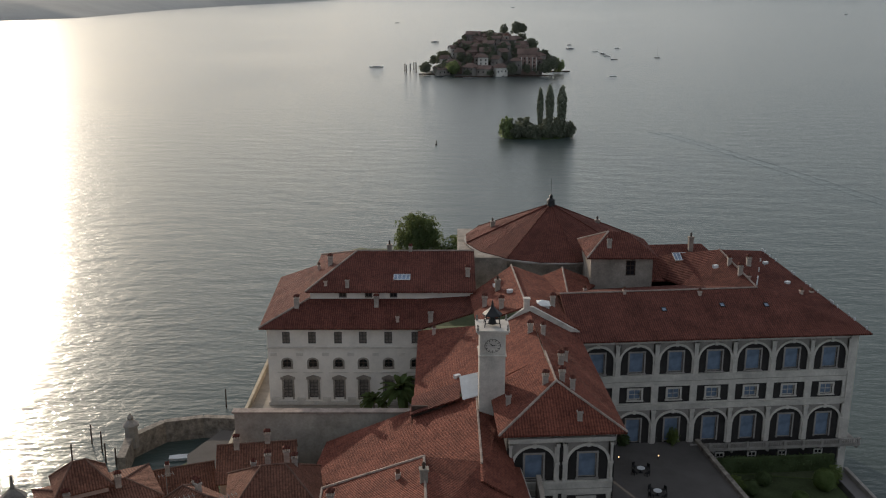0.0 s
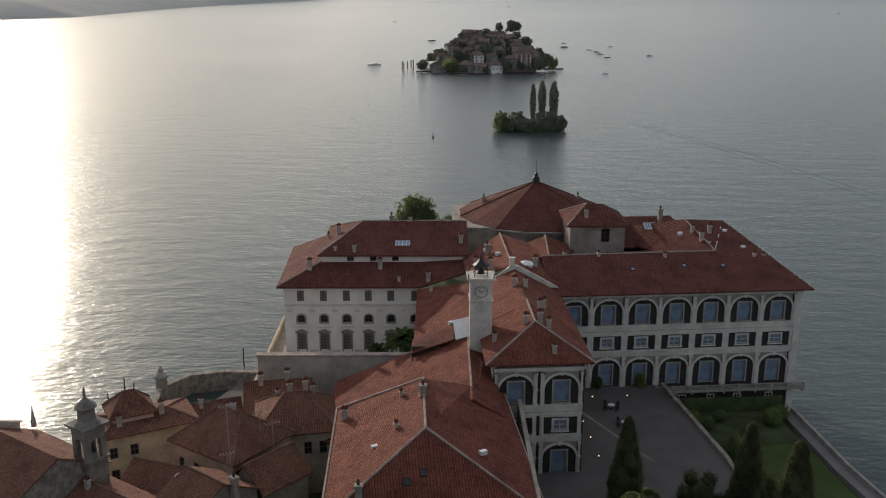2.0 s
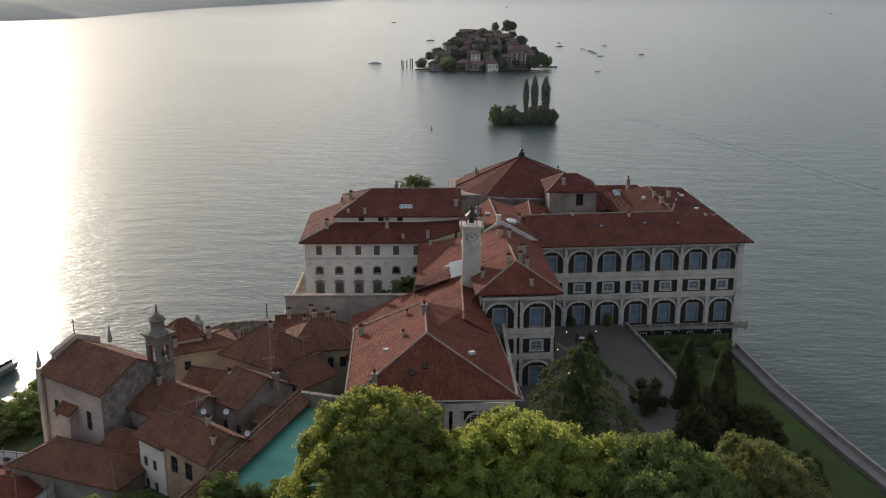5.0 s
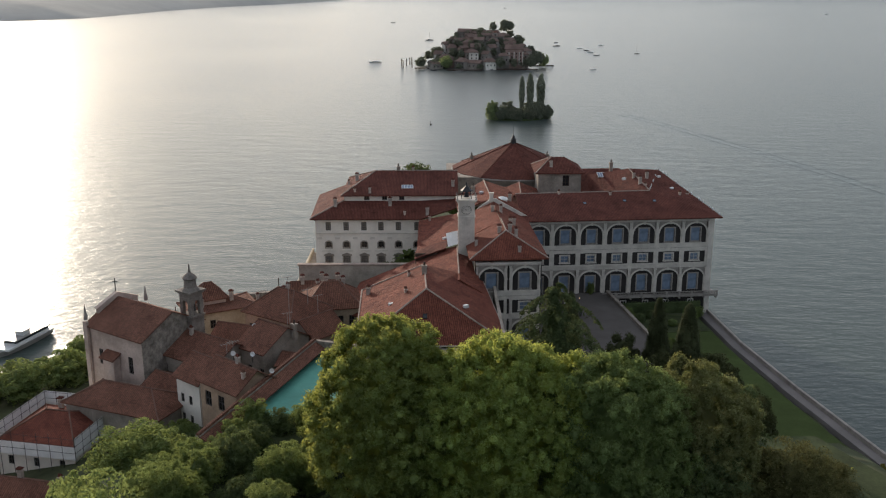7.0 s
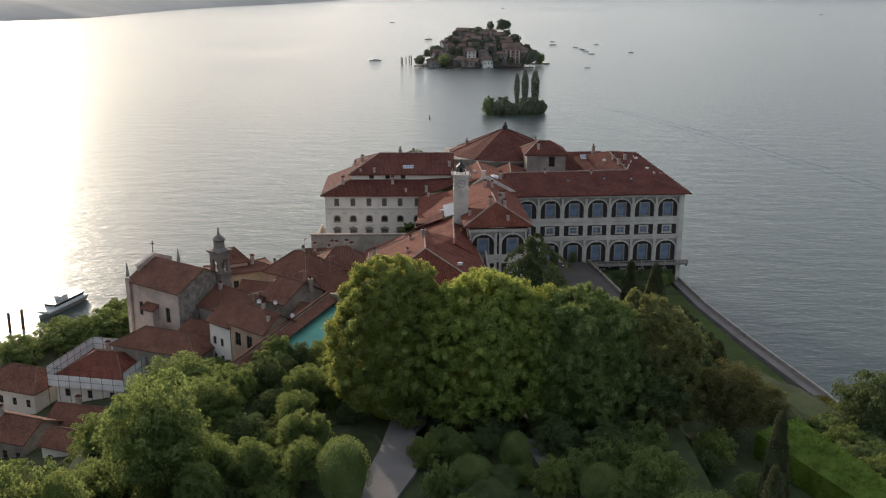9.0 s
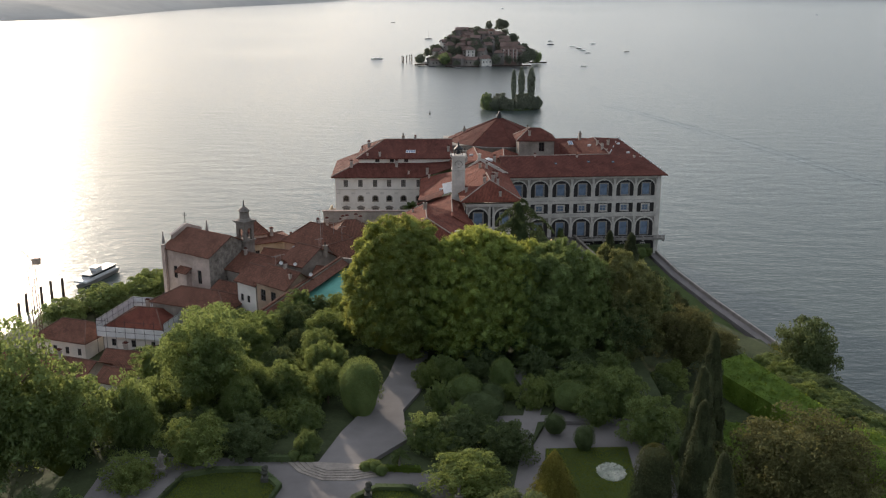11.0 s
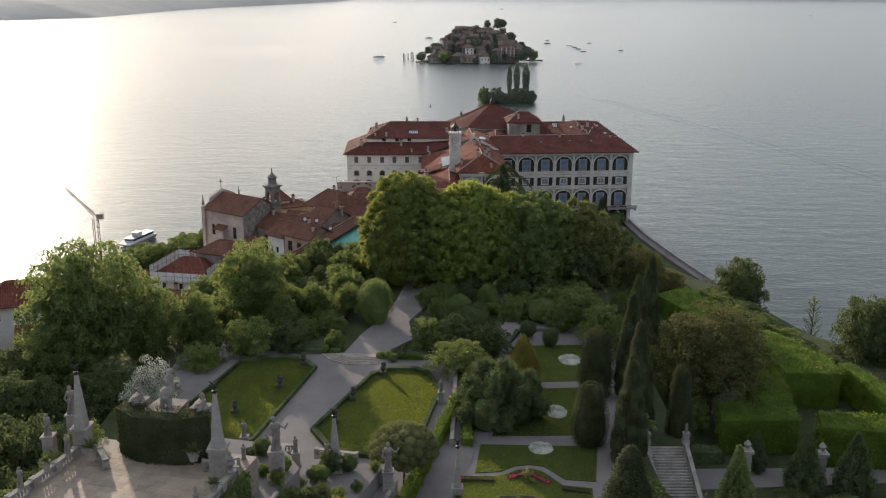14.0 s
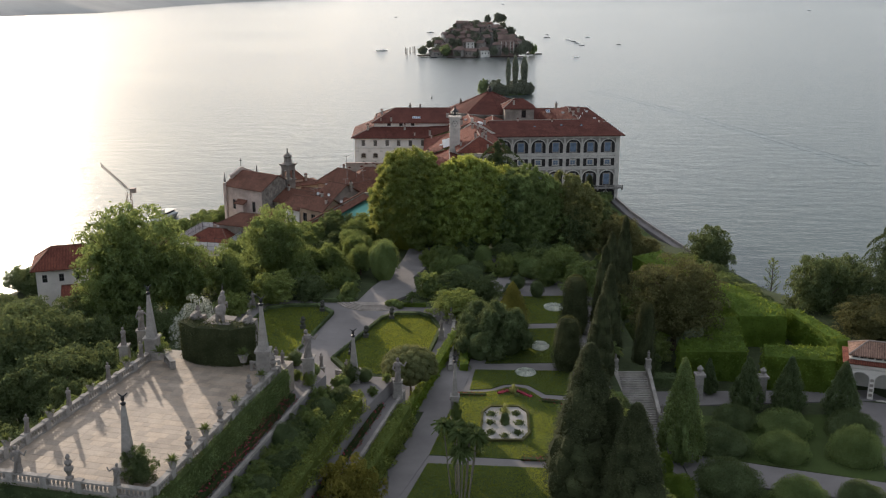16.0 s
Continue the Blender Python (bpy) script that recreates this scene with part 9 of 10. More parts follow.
# south-west houses, one under scaffolding
hs, fs = house((-63.6, 71.0, 4.0), 14.0, 14.0, -12, 12.4, 15.4, "stucco_white", "roof_bright", "u", (1, 1), row(3, 14.0, 8.6), "house with newly tiled roof behind scaffold sheeting", chims=[(5, 11.0, 13.8, 0), (9.5, 11.5, 13.6, 0), (11.2, 10.5, 13.6, 0)], inset_=5.5)
house((-80.0, 71.0, 4.0), 13.0, 10.0, -20, 9.6, 12.6, "stucco_white", "roof_old", "u", (1, 1), row(4, 13.0, 6.5), "white house with red-brown hipped roof", inset_=4)
house((-60.5, 54.5, 5.0), 15.0, 7.5, -14, 8.8, 11.4, "stucco_white", "roof_old", "u", (0, 0), row(5, 15.0, 7.0), "long white house with tiled roof", chims=[(4, 4, 11.0, 0), (11, 4, 11.0, 1)])
house((-73.0, 50.0, 4.0), 11.0, 9.0, -20, 9.4, 12.0, "stucco_grey", "roof_old", "u", (0, 0), row(4, 11.0, 6.0), "grey house with brown tiled roof", chims=[(3, 4, 11.6, 0)])
house((-84.0, 54.0, 3.0), 10.0, 9.0, -20, 8.4, 11.0, "stucco_pink", "roof_old", "u", (0, 0), row(3, 10.0, 5.0), "pink house with brown tiled roof")
house((-58.0, 42.0, 6.0), 13.0, 6.0, -20, 10.6, 12.6, "stucco_white", "roof_old", "u", (0, 0), row(4, 13.0, 7.4), "white house at the garden edge")
house((-95.0, 42.0, 3.0), 16.0, 12.0, 18, 14.0, 18.4, "stucco_white", "roof_bright", "u", (1, 1), row(4, 16.0, 10.6, 1.2, 2.0), "white lakeside house with red hipped roof", inset_=5, over=1.2)
house((-87.0, 30.5, 4.0), 10.5, 6.0, 14, 8.6, 11.6, "stucco_ochre", "roof_bright", "u", (0, 0), row(3, 10.0, 5.2), "low house with bright red roof")
# scaffold: posts, ledgers and sheeting round the new roof
sc = thing("scaffold", (-63.6, 71.0, 4.0), "scaffold with white sheeting round a house", "scaffold")
s, sh = Shape(), Shape()
for (a, b), (c, d) in ((((-0.9, 1.0)), (14.9, 1.0)), ((14.9, 1.0), (14.9, -15.0)), ((14.9, -15.0), (-0.9, -15.0)), ((-0.9, -15.0), (-0.9, 1.0))):
    n = 7
    for k in range(n + 1):
        u, dd = a + (c - a) * k / n, b + (d - b) * k / n
        s.tube([fs(u, dd, 3.0), fs(u, dd, 15.2)], 0.05)
    for z in (12.2, 13.4, 14.6):
        s.tube([fs(a, b, z), fs(c, d, z)], 0.04)
    P = [fs(a, b, 11.0), fs(c, d, 11.0), fs(c, d, 13.3), fs(a, b, 13.3)] if b > 0.5 and d > 0.5 else [fs(a, b, 11.4), fs(c, d, 11.4), fs(c, d, 14.8), fs(a, b, 14.8)]
    k_ = 0.03
    sh.add(P + [(x, y + k_, z) for x, y, z in P], [(0, 1, 2, 3), (7, 6, 5, 4), (0, 4, 5, 1), (3, 2, 6, 7)])
part("frame", s, M["iron"], sc)
part("sheeting", sh, M["sheet"], sc, "white sheeting")
# walled court with turquoise floor
setting("court_floor", Shape().prism([(-28.6, 58.6), (-25.0, 56.4), (-15.0, 58.0), (-16.0, 83.0), (-20.8, 83.0)], 12.0, 21.0), M["tarp"], "turquoise court floor", "floor")
s = Shape()
for (x0, y0), (x1, y1) in (((-33.4, 45.5), (-21.5, 82.7)), ((-21.5, 82.7), (-13.5, 80.0))):
    d = Vector((x1 - x0, y1 - y0, 0)).normalized()
    n = Vector((d.y, -d.x, 0)) * 0.4
    s.prism([(x0 - n.x, y0 - n.y), (x0 + n.x, y0 + n.y), (x1 + n.x, y1 + n.y), (x1 - n.x, y1 - n.y)], 9.0, 23.4)
setting("wall_court", s, M["rubble"], "old rubble wall with tiled coping", "wall")
s = Shape()
ridge_line(s, [(-33.4, 45.5, 23.45), (-21.5, 82.7, 23.45)], 0.35)
s.slab([((-33.4, 45.5, 23.4), (-31.3, 44.8, 22.2), (-19.4, 82.0, 22.2), (-21.5, 82.7, 23.4))], 0.15)
setting("trim_court", s, M["roof_old"], "row of coping tiles", "coping")

# palace terrace wall, harbour mole, mooring posts
s = Shape().box(-31.0, -4.0, 130.4, 131.2, 4.0, 23.0)
setting("wall_terrace", s, M["terrace_stucco"], "tall rubble wall of the palace terrace", "wall")
setting("trim_terrace", Shape().box(-31.3, -4.0, 130.1, 131.5, 23.0, 23.25), M["ridge"], "stone coping of the terrace wall", "coping")
setting("terrace_west", Shape().prism([(-33.0, 131.2), (-4.0, 131.2), (-4.0, 152.0), (-30.0, 152.0), (-30.0, 172.0), (-33.0, 172.0)], 2.0, 14.3), M["paving"], "palace terrace paving", "terrace")
s = Shape().box(-33.4, -32.9, 131.2, 172.0, 0.0, 15.4)
setting("wall_terrace_west", s, M["stucco_cream"], "sunlit parapet of the terrace", "wall")
s = Shape()
pts = [(-56.5, 152.0), (-57.5, 160.0), (-53.0, 166.5), (-46.0, 168.5), (-38.0, 168.0), (-33.4, 166.0)]
for (x0, y0), (x1, y1) in zip(pts, pts[1:]):
    d = Vector((x1 - x0, y1 - y0, 0)).normalized()
    n = Vector((d.y, -d.x, 0)) * 0.7
    s.prism([(x0 - n.x, y0 - n.y), (x0 + n.x, y0 + n.y), (x1 + n.x, y1 + n.y), (x1 - n.x, y1 - n.y)], -3.0, 4.2)
setting("wall_harbour", s, M["rubble"], "curved stone harbour mole", "wall")
setting("quay", Shape().prism([(-42.0, 166.0), (-33.4, 164.0), (-33.4, 146.0), (-44.0, 148.0), (-46.0, 156.0)], -2.0, 2.6), M["gravel_dark"], "small stone quay", "quay")
pil = single("mole_pillar", Shape().lathe(-57.2, 160.5, [(1.3, 2.0), (1.2, 6.0), (1.5, 6.2), (1.5, 6.5), (0.5, 7.4), (0.6, 7.8), (0.1, 8.6)], 8), M["stone"], "stone pillar with finial at the mole's end", "pillar")
for k, (x, y) in enumerate(((-67.7, 158.2), (-66.7, 165.5), (-63.6, 162.1), (-59.2, 156.7), (-61.5, 158.0), (-44.6, 181.2))):
    single("mooring_post", Shape().tube([(x, y, -2), (x + 0.1, y, 3.6 + 0.3 * (k % 3))], 0.16, 0.13, 7), M["wood_dark"], "dark wooden mooring post standing in the lake", "post", "mooring posts")
for k, (x, y) in enumerate(((-107.4, 104.5), (-106.9, 117.8), (-106.2, 122.8), (-104.0, 125.4), (-108.6, 112))):
    single("mooring_post", Shape().tube([(x, y, -2), (x + 0.1, y, 5.2)], 0.42, 0.36, 8), M["wood_dark"], "dark wooden mooring post standing in the lake", "post", "mooring posts")

# small roofs between the larger houses
house((-46.0, 77.8, 11.0), 7.0, 6.0, -32, 17.2, 19.0, "stucco_grey", "roof_old", "u", (0, 0), (), "low shed roof between annex and white house")
house((-24.6, 79.6, 13.0), 4.0, 5.0, -18, 20.6, 22.2, "stucco_grey", "roof_old", "u", (0, 0), (), "low shed behind the court wall")


def dish(at, turn, r=0.42):
    d = thing("satellite_dish", at, "pale satellite dish on a short roof pole", "satellite dish", "satellite dishes")
    x, y, z = at
    part("pole", Shape().tube([(x, y, z - 1.2), (x, y, z + 0.2)], 0.05, 0.05, 5), M["iron"], d)
    vs, fs_ = [], []
    a = radians(turn)
    n = Vector((math.sin(a), -math.cos(a), 0.45)).normalized()
    e1 = Vector((math.cos(a), math.sin(a), 0))
    e2 = n.cross(e1)
    for off in (0.0, -0.05):
        for k in range(12):
            t = k * math.pi / 6
            p = Vector((x, y, z + 0.3)) + n * (0.15 + off) + (e1 * math.cos(t) + e2 * math.sin(t)) * r
            vs.append(tuple(p))
        vs.append(tuple(Vector((x, y, z + 0.3)) + n * off))
    for k in range(12):
        j = (k + 1) % 12
        fs_ += [(12, k, j), (25, 13 + j, 13 + k), (k, 13 + k, 13 + j, j)]
    part("reflector", Shape().add(vs, fs_), M["boat_white"], d)


def aerial(at, h, bars=5):
    d = thing("roof_aerial", at, "thin metal television aerial on a roof", "aerial", "roof aerials")
    x, y, z = at
    part("pole", Shape().tube([(x, y, z - 1.0), (x, y, z + h)], 0.05, 0.04, 5), M["stone"], d)
    s = Shape().tube([(x - 0.9, y - 0.5, z + h - 0.1), (x + 0.9, y + 0.5, z + h - 0.1)], 0.035, 0.035, 4)
    for k in range(bars):
        u = -0.8 + 1.6 * k / (bars - 1)
        s.tube([(x + u - 0.25, y + u * 0.55 + 0.45, z + h - 0.1), (x + u + 0.25, y + u * 0.55 - 0.45, z + h - 0.1)], 0.03, 0.03, 4)
    part("crossbars", s, M["stone"], d)


for x, y, z, tn in ((-33.4, 70.6, 25.4, 10), (-26.4, 66.5, 24.0, -15), (-30.6, 72.2, 24.6, 30), (-32.8, 86.0, 24.6, 20)):
    dish((x, y, z), tn)
for x, y, z, h in ((-34.8, 72.2, 25.0, 1.8), (-34.0, 73.4, 24.6, 2.2), (-24.8, 99.0, 25.6, 2.0), (-22.5, 96.0, 24.8, 2.6), (-27.4, 90.0, 24.0, 2.0), (-26.8, 88.8, 23.8, 9.5), (-36.0, 112.0, 20.6, 2.5)):
    aerial((x, y, z), h)
# planting behind the houses and along the court wall
scatter("lane_bush", P_BUSH, [(-40.5, 62.5, 13, 5.0, 3.0), (-37.0, 58.5, 13, 5.5, 3.2), (-45.0, 61.5, 12.5, 5.0, 3.4), (-35.6, 53.0, 13.5, 5.0, 3.2), (-41.0, 56.0, 13, 5.0, 3.4), (-33.4, 60.5, 14, 5.5, 1.6), (-48.5, 56.5, 12.0, 5.0, 3.2), (-37.5, 48.5, 14.0, 5.0, 3.2),
                             (-27.0, 53.5, 20.4, 5.0, 3.0), (-23.0, 52.5, 20.4, 4.0, 2.6), (-19.5, 54.0, 20.4, 4.0, 3.0), (-29.5, 49.5, 20.4, 4.0, 2.8), (-30.0, 45.0, 20.4, 3.6, 2.6), (-25.5, 46.5, 20.4, 4.5, 3.0), (-17.0, 48.5, 20.4, 4.5, 3.0)], "leafy shrub beside the village court", "shrub", "court shrubs")

# ---- boats and the far islands ----
def boat(at, length, turn, label, cabin=True, hull="boat_white", name="boat", mast=0.0):
    b = thing(name, at, label, "boat", "boats")
    x0, y0, z0 = at
    c, s_ = math.cos(radians(turn)), math.sin(radians(turn))
    W = lambda u, v, z: (x0 + u * c - v * s_, y0 + u * s_ + v * c, z0 + z)
    L, B = length / 2, length * 0.13
    h = Shape()
    st = [(-L, 0.8), (-0.5 * L, 1.0), (0.3 * L, 0.95), (0.75 * L, 0.6), (L, 0.05)]
    vs = []
    for u, k in st:
        vs += [W(u * 0.96, -B * k * 0.75, -0.2), W(u * 0.96, B * k * 0.75, -0.2), W(u, -B * k, length * 0.06), W(u, B * k, length * 0.06)]
    fs_ = [(0, 2, 3, 1), (16, 17, 19, 18)]
    for k in range(4):
        i, j = 4 * k, 4 * k + 4
        fs_ += [(i, j, j + 2, i + 2), (i + 1, i + 3, j + 3, j + 1), (i + 2, j + 2, j + 3, i + 3)]
    h.add(vs, fs_)
    part("hull", h, M[hull], b)
    if cabin:
        k = Shape()
        k.add([W(u, v * B, z * length) for z, sc_ in ((0.06, 1), (0.105, 0.85)) for u, v in ((-0.55 * L * sc_, -0.7), (0.45 * L * sc_, -0.7), (0.45 * L * sc_, 0.7), (-0.55 * L * sc_, 0.7))],
              [(4, 5, 6, 7), (0, 1, 5, 4), (1, 2, 6, 5), (2, 3, 7, 6), (3, 0, 4, 7)])
        part("cabin", k, M["boat_white"], b)
        g = Shape()
        g.add([W(u, v * B, z * length) for z in (0.072, 0.096) for u, v in ((-0.5 * L, -0.72), (0.41 * L, -0.72), (0.41 * L, 0.72), (-0.5 * L, 0.72))], [(0, 1, 5, 4), (1, 2, 6, 5), (2, 3, 7, 6), (3, 0, 4, 7)])
        part("cabin_window", g, M["glass_dark"], b)
    if mast:
        part("mast", Shape().tube([W(0, 0, 0.4), W(0, 0, mast)], 0.06, 0.04, 5), M["stone"], b)
    return b


pb_ = boat((-99.9, 140.4, 0.3), 18.4, 253.5, "white and grey passenger launch moored off the village", False, "boat_grey", "passenger_boat")
fb = Face(-99.9, 140.4, 253.5)
for nm, u0, u1, d, z0, z1, mt in (("gunwale", -8.6, 7.4, 2.1, 1.3, 1.75, "boat_white"), ("saloon", -7.6, 4.4, 1.75, 1.75, 2.1, "boat_white"), ("cabin_window", -7.4, 4.3, 1.7, 2.1, 2.75, "glass_dark"), ("saloon_roof", -8.0, 4.8, 1.95, 2.75, 2.95, "boat_grey"), ("bridge", -1.6, 1.0, 1.1, 2.95, 4.0, "boat_white"), ("bridge_roof", -2.0, 1.5, 1.3, 4.0, 4.15, "boat_grey")):
    part(nm, fbox(Shape(), fb, u0, u1, -d, d, z0, z1), M[mt], pb_)
part("mast", Shape().tube([fb(-1.0, 0, 4.1), fb(-1.0, 0, 6.2)], 0.06, 0.04, 5), M["stone"], pb_)
part("bow_rail", Shape().tube([fb(4.6, -1.6, 2.5), fb(7.0, -0.8, 2.6), fb(8.2, 0, 2.7), fb(7.0, 0.8, 2.6), fb(4.6, 1.6, 2.5)], 0.05, 0.05, 5), M["boat_white"], pb_)
boat((-36.8, 172.5, 0.2), 7.0, 80, "dark motor boat beside the terrace wall", True, "boat_dark")
boat((-47.0, 159.5, 0.2), 6.5, 10, "white open boat in the harbour", False)
boat((-40.5, 157.0, 0.2), 5.0, -15, "grey open boat in the harbour", False)
for k, (x, y, L, tn, mast) in enumerate(((158, 1217, 14, 5, 0), (181.8, 1169, 11, 160, 0), (185, 1134, 11, 140, 0), (184.7, 1100, 12, 150, 0), (185, 1054, 11, 20, 0), (218, 1226, 10, 170, 0), (236, 1076, 9, 170, 13), (152, 869, 9, 5, 0),
                                         (-10.8, 1349, 16, 10, 12), (207, 2939, 16, 0, 0), (-89.7, 1937, 14, 30, 0), (970, 2379, 14, 10, 0), (166, 1290, 9, 10, 0))):
    boat((x, y, 0.3), L * 0.72, tn, "small motor boat at anchor on the lake", k % 3 != 1, "boat_white" if k % 2 else "boat_dark", "boat", mast)
boat((-66.0, 962.0, 0.3), 14.0, 185, "white passenger ferry under way", True, "boat_white", "ferry")
single("buoy", Shape().lathe(-3.6, 503.8, [(0.5, -0.3), (0.5, 0.6), (0.15, 0.9), (0.12, 2.6), (0.0, 2.7)], 8), M["wood_dark"], "small dark marker buoy", "buoy")

# wooded islet with three poplars
s = Shape().blob((52, 531, -1.2), (21, 12, 2.2), 0.3, 22)
setting("islet_ground", s, M["leaf_dark"], "low islet under dense scrub", "ground", True)
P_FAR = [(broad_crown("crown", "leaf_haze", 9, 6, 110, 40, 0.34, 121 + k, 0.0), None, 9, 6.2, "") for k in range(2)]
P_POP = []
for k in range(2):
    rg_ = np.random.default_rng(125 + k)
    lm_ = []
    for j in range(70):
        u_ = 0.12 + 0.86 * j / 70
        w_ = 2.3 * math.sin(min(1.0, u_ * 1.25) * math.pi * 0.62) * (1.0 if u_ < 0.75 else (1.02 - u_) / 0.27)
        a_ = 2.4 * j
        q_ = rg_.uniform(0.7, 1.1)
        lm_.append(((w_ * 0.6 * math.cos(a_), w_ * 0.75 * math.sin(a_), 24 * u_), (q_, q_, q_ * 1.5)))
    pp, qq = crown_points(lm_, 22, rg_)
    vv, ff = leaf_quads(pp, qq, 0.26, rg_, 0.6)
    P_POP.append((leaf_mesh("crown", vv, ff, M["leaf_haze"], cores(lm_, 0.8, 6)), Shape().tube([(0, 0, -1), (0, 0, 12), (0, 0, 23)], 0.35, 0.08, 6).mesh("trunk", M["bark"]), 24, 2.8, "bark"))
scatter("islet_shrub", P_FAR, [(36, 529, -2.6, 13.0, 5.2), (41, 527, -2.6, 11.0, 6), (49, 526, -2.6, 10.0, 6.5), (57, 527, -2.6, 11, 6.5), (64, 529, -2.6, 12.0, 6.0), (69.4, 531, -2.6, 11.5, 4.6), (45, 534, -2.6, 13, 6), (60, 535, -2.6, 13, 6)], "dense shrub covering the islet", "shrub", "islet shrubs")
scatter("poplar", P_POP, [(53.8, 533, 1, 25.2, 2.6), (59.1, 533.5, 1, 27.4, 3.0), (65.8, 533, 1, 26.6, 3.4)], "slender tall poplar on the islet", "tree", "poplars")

# fishing island: houses stepping up to the church
s = Shape().blob((42, 918, -3.0), (64, 50, 6), 0.15, 28)
s.blob((48, 930, 0.0), (48, 40, 26), 0.1, 20)
setting("far_island_ground", s, M["far_quay"], "low island under old houses", "ground", True)


def far_house(x, y, z0, w, d, h, rh, turn, wm, rm):
    hs_ = thing("far_house", (x, y, z0), "old island house with tiled roof", "house", "far island houses")
    a = radians(turn)
    f = Face(x - w / 2 * math.cos(a) + d / 2 * math.sin(a), y - w / 2 * math.sin(a) - d / 2 * math.cos(a), turn)
    n = max(2, int(w / 3.5))
    rows_ = max(1, int(h / 3.4))
    holes = [(w * (k + 0.5) / n - 0.6, w * (k + 0.5) / n + 0.6, z0 + 1.0 + 3.2 * j, z0 + 2.7 + 3.2 * j) for k in range(n) for j in range(rows_)]
    s1 = wall(Shape(), f, 0, w, z0 - 6, z0 + h, 0.4, holes)
    fbox(s1, f, 0, 0.4, -d, -0.4, z0 - 6, z0 + h)
    fbox(s1, f, w - 0.4, w, -d, -0.4, z0 - 6, z0 + h)
    fbox(s1, f, 0.4, w - 0.4, -d, -d + 0.4, z0 - 6, z0 + h)
    part("wall", s1, M[wm], hs_)
    hp = (1, 1) if int(w * 10) % 3 == 0 else (0, 0)
    polys, lines, _ = hip(f, -0.7, w + 0.7, -0.7, d + 0.7, z0 + h, z0 + h + rh, hp, "u", d * 0.4)
    if hp[0] == 0:
        for u in (0.0, w - 0.4):
            s2 = [f(u, 0, z0 + h), f(u, -d, z0 + h), f(u, -d / 2, z0 + h + rh - 0.3), f(u + 0.4, 0, z0 + h), f(u + 0.4, -d, z0 + h), f(u + 0.4, -d / 2, z0 + h + rh - 0.3)]
            part("gable", Shape().add(s2, [(0, 1, 2), (5, 4, 3), (0, 3, 4, 1), (1, 4, 5, 2), (2, 5, 3, 0)]), M[wm], hs_)
    part("roof", Shape().slab(polys, 0.25), M[rm], hs_)
    for hh in holes:
        again("pane", FAR_PANE, hs_, f((hh[0] + hh[1]) / 2, -0.3, hh[2]), turn)


FAR_PANE = Shape().box(-0.5, 0.5, -0.03, 0.03, 0, 1.6).mesh("pane", M["stucco_dark"])
rng = random.Random(5)
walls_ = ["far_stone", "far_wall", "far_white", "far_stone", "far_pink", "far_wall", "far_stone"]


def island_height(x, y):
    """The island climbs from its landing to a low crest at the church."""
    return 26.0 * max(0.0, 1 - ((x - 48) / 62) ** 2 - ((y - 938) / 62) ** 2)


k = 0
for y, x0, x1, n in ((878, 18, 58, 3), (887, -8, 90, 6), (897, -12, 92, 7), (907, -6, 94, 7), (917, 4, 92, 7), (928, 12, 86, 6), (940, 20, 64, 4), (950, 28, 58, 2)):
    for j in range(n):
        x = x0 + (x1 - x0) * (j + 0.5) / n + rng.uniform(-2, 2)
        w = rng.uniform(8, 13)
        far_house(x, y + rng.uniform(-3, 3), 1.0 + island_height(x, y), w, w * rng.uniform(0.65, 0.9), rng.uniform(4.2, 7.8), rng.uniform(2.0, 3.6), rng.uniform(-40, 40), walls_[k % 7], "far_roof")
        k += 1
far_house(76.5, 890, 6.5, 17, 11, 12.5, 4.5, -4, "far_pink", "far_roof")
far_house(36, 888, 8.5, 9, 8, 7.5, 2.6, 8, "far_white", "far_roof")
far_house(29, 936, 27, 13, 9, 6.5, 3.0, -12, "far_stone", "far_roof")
for x, y in ((71, 883.6), (76, 883.4), (81, 883.2), (84.6, 883.0)):
    single("column", Shape().lathe(x, y, [(0.5, 4.0), (0.42, 4.6), (0.36, 15.5), (0.6, 16.2)], 8), M["far_white"], "pale column before the island hall", "column", "hall columns")
ft = thing("far_bell_tower", (59, 915, 10), "slim square bell tower on the far island", "bell tower")
s = Shape().box(56.6, 61.4, 912, 917, 6, 33).box(56.2, 61.8, 911.6, 917.4, 33, 33.6)
part("shaft", s, M["far_wall"], ft)
# thin dark panel on the solid shaft stands for the shaded belfry arch
part("belfry_opening", Shape().box(58.2, 59.8, 911.9, 912.05, 28.5, 32), M["glass_dark"], ft)
polys, lines, _ = hip(Face(56.2, 911.6, 0), 0, 5.6, 0, 5.8, 33.6, 35.4, (1, 1), "u", 2.6)
part("roof", Shape().slab(polys, 0.2), M["roof_old"], ft)
FAR_TREES = [(62, 874, 0, 12, 5.5), (96, 885, 0, 15, 7), (101, 898, 1, 15, 6), (92, 876, 0, 12, 6), (70, 936, 31, 14, 6.0), (75, 935, 33, 11, 5.0), (58, 936, 32, 11, 4), (38, 940, 28, 8, 5), (84, 930, 18, 12, 6), (95, 912, 8, 13, 6), (22, 874, 0, 6, 4), (42, 872, 0, 6, 4),
             (30, 944, 24, 11, 6), (76, 944, 24, 10, 5), (46, 942, 27, 10, 5), (-17, 893, 0, 9, 5), (-3, 884, 0, 9, 5)]
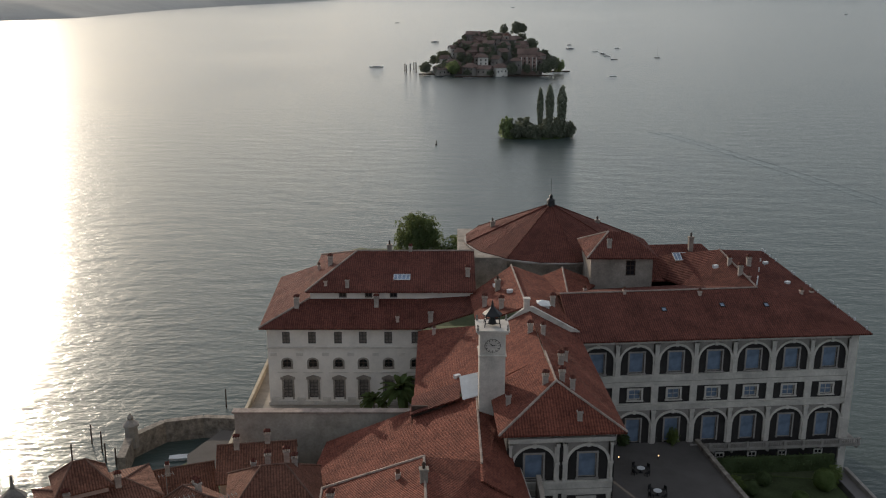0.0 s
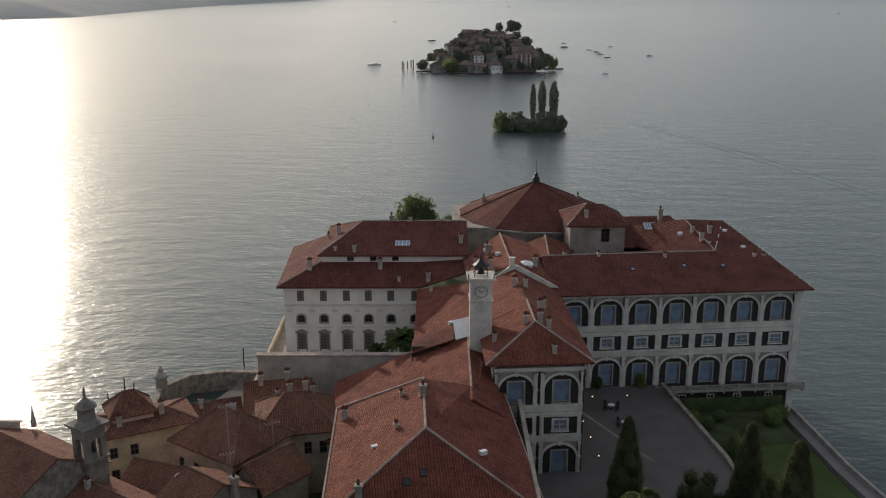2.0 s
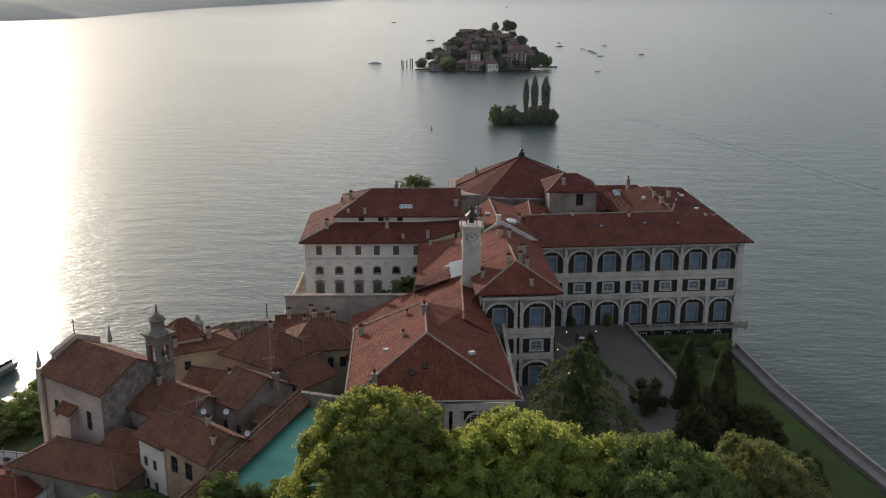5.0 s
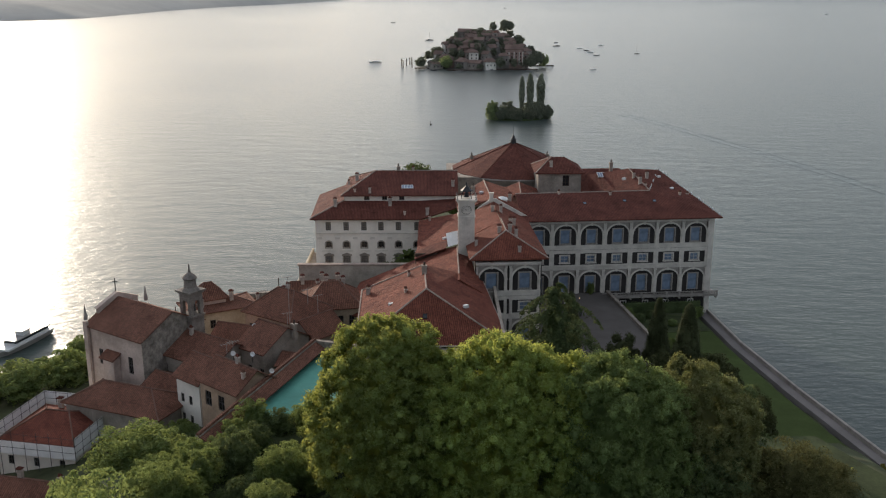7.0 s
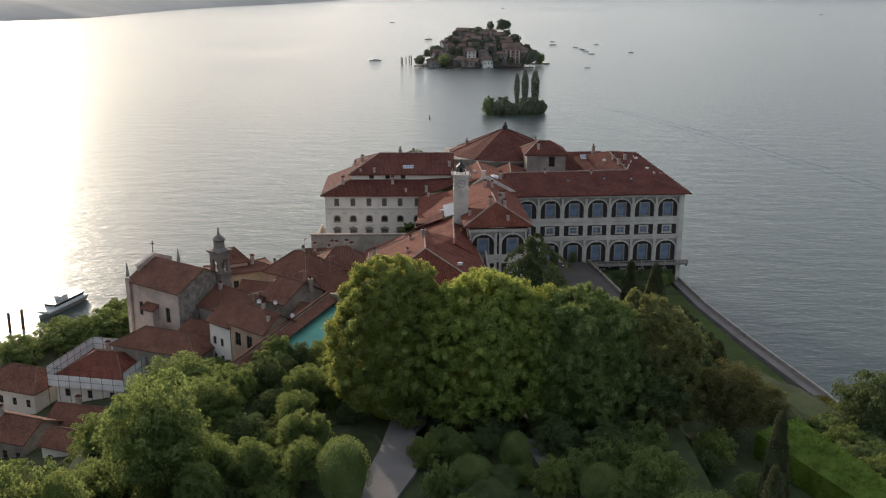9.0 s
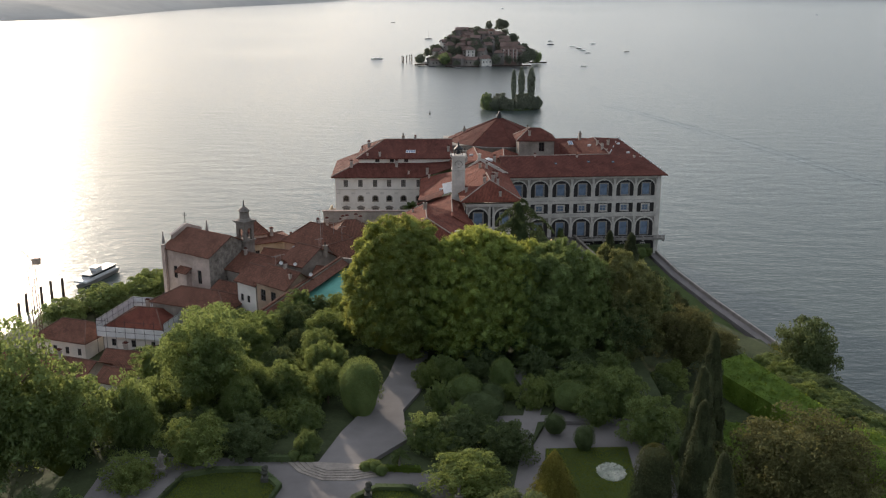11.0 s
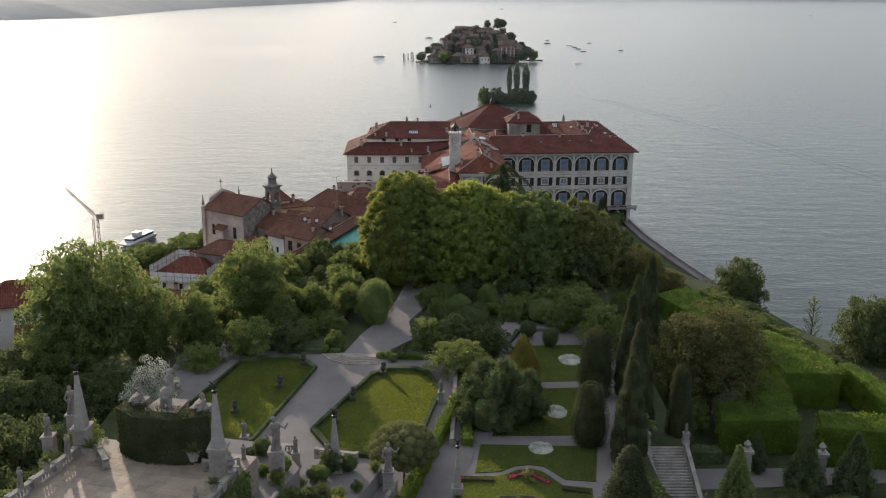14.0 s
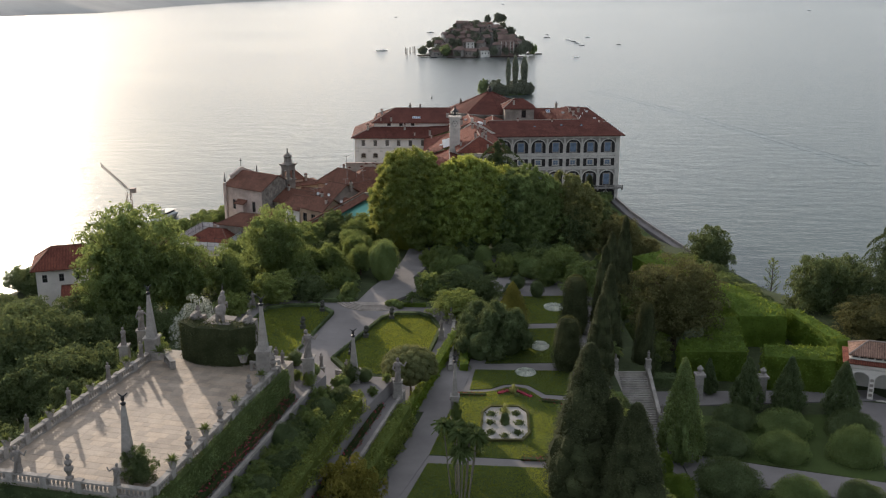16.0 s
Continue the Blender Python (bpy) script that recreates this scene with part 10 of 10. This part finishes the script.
FAR_TREES += [(x, y, island_height(x, y), 8 + (k * 3) % 5, 3.2 + 0.5 * (k % 3)) for k, (x, y) in enumerate(((8, 893), (24, 892), (46, 893), (56, 901), (66, 899), (16, 903), (34, 902), (2, 903), (78, 903), (86, 908), (24, 913), (44, 913), (64, 913), (12, 921), (52, 923), (74, 922), (32, 932), (60, 932), (20, 934), (86, 920)))]
rng = random.Random(17)
for k in range(64):
    x, y = rng.uniform(-18, 98), rng.uniform(876, 940)
    if ((x - 42) / 62) ** 2 + ((y - 915) / 44) ** 2 < 1:
        FAR_TREES.append((x, y, island_height(x, y), rng.uniform(6.5, 10.5), rng.uniform(3.0, 5.0)))
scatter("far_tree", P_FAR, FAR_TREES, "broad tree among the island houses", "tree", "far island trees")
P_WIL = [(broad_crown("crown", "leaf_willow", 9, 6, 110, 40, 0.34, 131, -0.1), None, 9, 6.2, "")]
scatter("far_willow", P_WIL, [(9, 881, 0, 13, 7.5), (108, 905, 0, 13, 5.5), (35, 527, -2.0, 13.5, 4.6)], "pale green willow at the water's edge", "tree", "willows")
for k, x in enumerate((-34, -31, -28, -25, -36, -26)):
    single("pier_post", Shape().tube([(x, 903 + (k % 3) * 16, -2), (x, 903 + (k % 3) * 16, 7.5)], 0.5, 0.5, 6), M["wood_dark"], "dark wooden pier post by the island", "post", "pier posts")
for x0, x1, y0, y1 in ((10, 44, 861, 864), (-22, 6, 884, 887), (58, 98, 868, 871)):
    s = Shape().box(x0, x1, y0, y1, 0.5, 1.3)
    for k in range(7):
        s.box(x0 + 0.5 + (x1 - x0 - 1.6) * k / 6, x0 + 1.1 + (x1 - x0 - 1.6) * k / 6, y0 + 0.4, y1 - 0.4, -2, 0.5)
    single("landing_stage", s, M["wood_dark"], "low dark landing stage before the island houses", "jetty", "landing stages")
for k, (x, y, L, tn) in enumerate(((-14, 872, 8, 20), (-3, 868, 7, 170), (22, 857, 8, 5), (52, 872, 7, 12), (90, 862, 8, 175))):
    boat((x, y, 0.2), L, tn, "small boat moored at the island landing", False, "boat_dark" if k % 2 else "boat_grey")
single("jetty", Shape().box(100, 119, 914, 916, -1, 1.0), M["wood_dark"], "low jetty at the island's end", "jetty")

# the long wake of a boat that has passed
rng = np.random.default_rng(9)
s = Shape()
for off in (0.0, 6.5):
    pts = []
    for k in range(91):
        u = k / 90
        x = 118 + 36 * u + 44 * u ** 0.7 + off + rng.normal(0, 0.35)
        pts.append((x, 548 - 300 * u))
    vs, fs_ = [], []
    for (x, y) in pts:
        h = 0.22 * rng.uniform(0.3, 1.0)
        vs += [(x - 1.3, y, -0.02), (x - 0.2, y, h), (x + 1.3, y, -0.02)]
    for k in range(90):
        i = 3 * k
        fs_ += [(i + 3, i + 4, i + 1, i), (i + 4, i + 5, i + 2, i + 1)]
    s.add(vs, fs_)
setting("water_wake", s, M["water"], "faint double wake on the lake", "water", True)
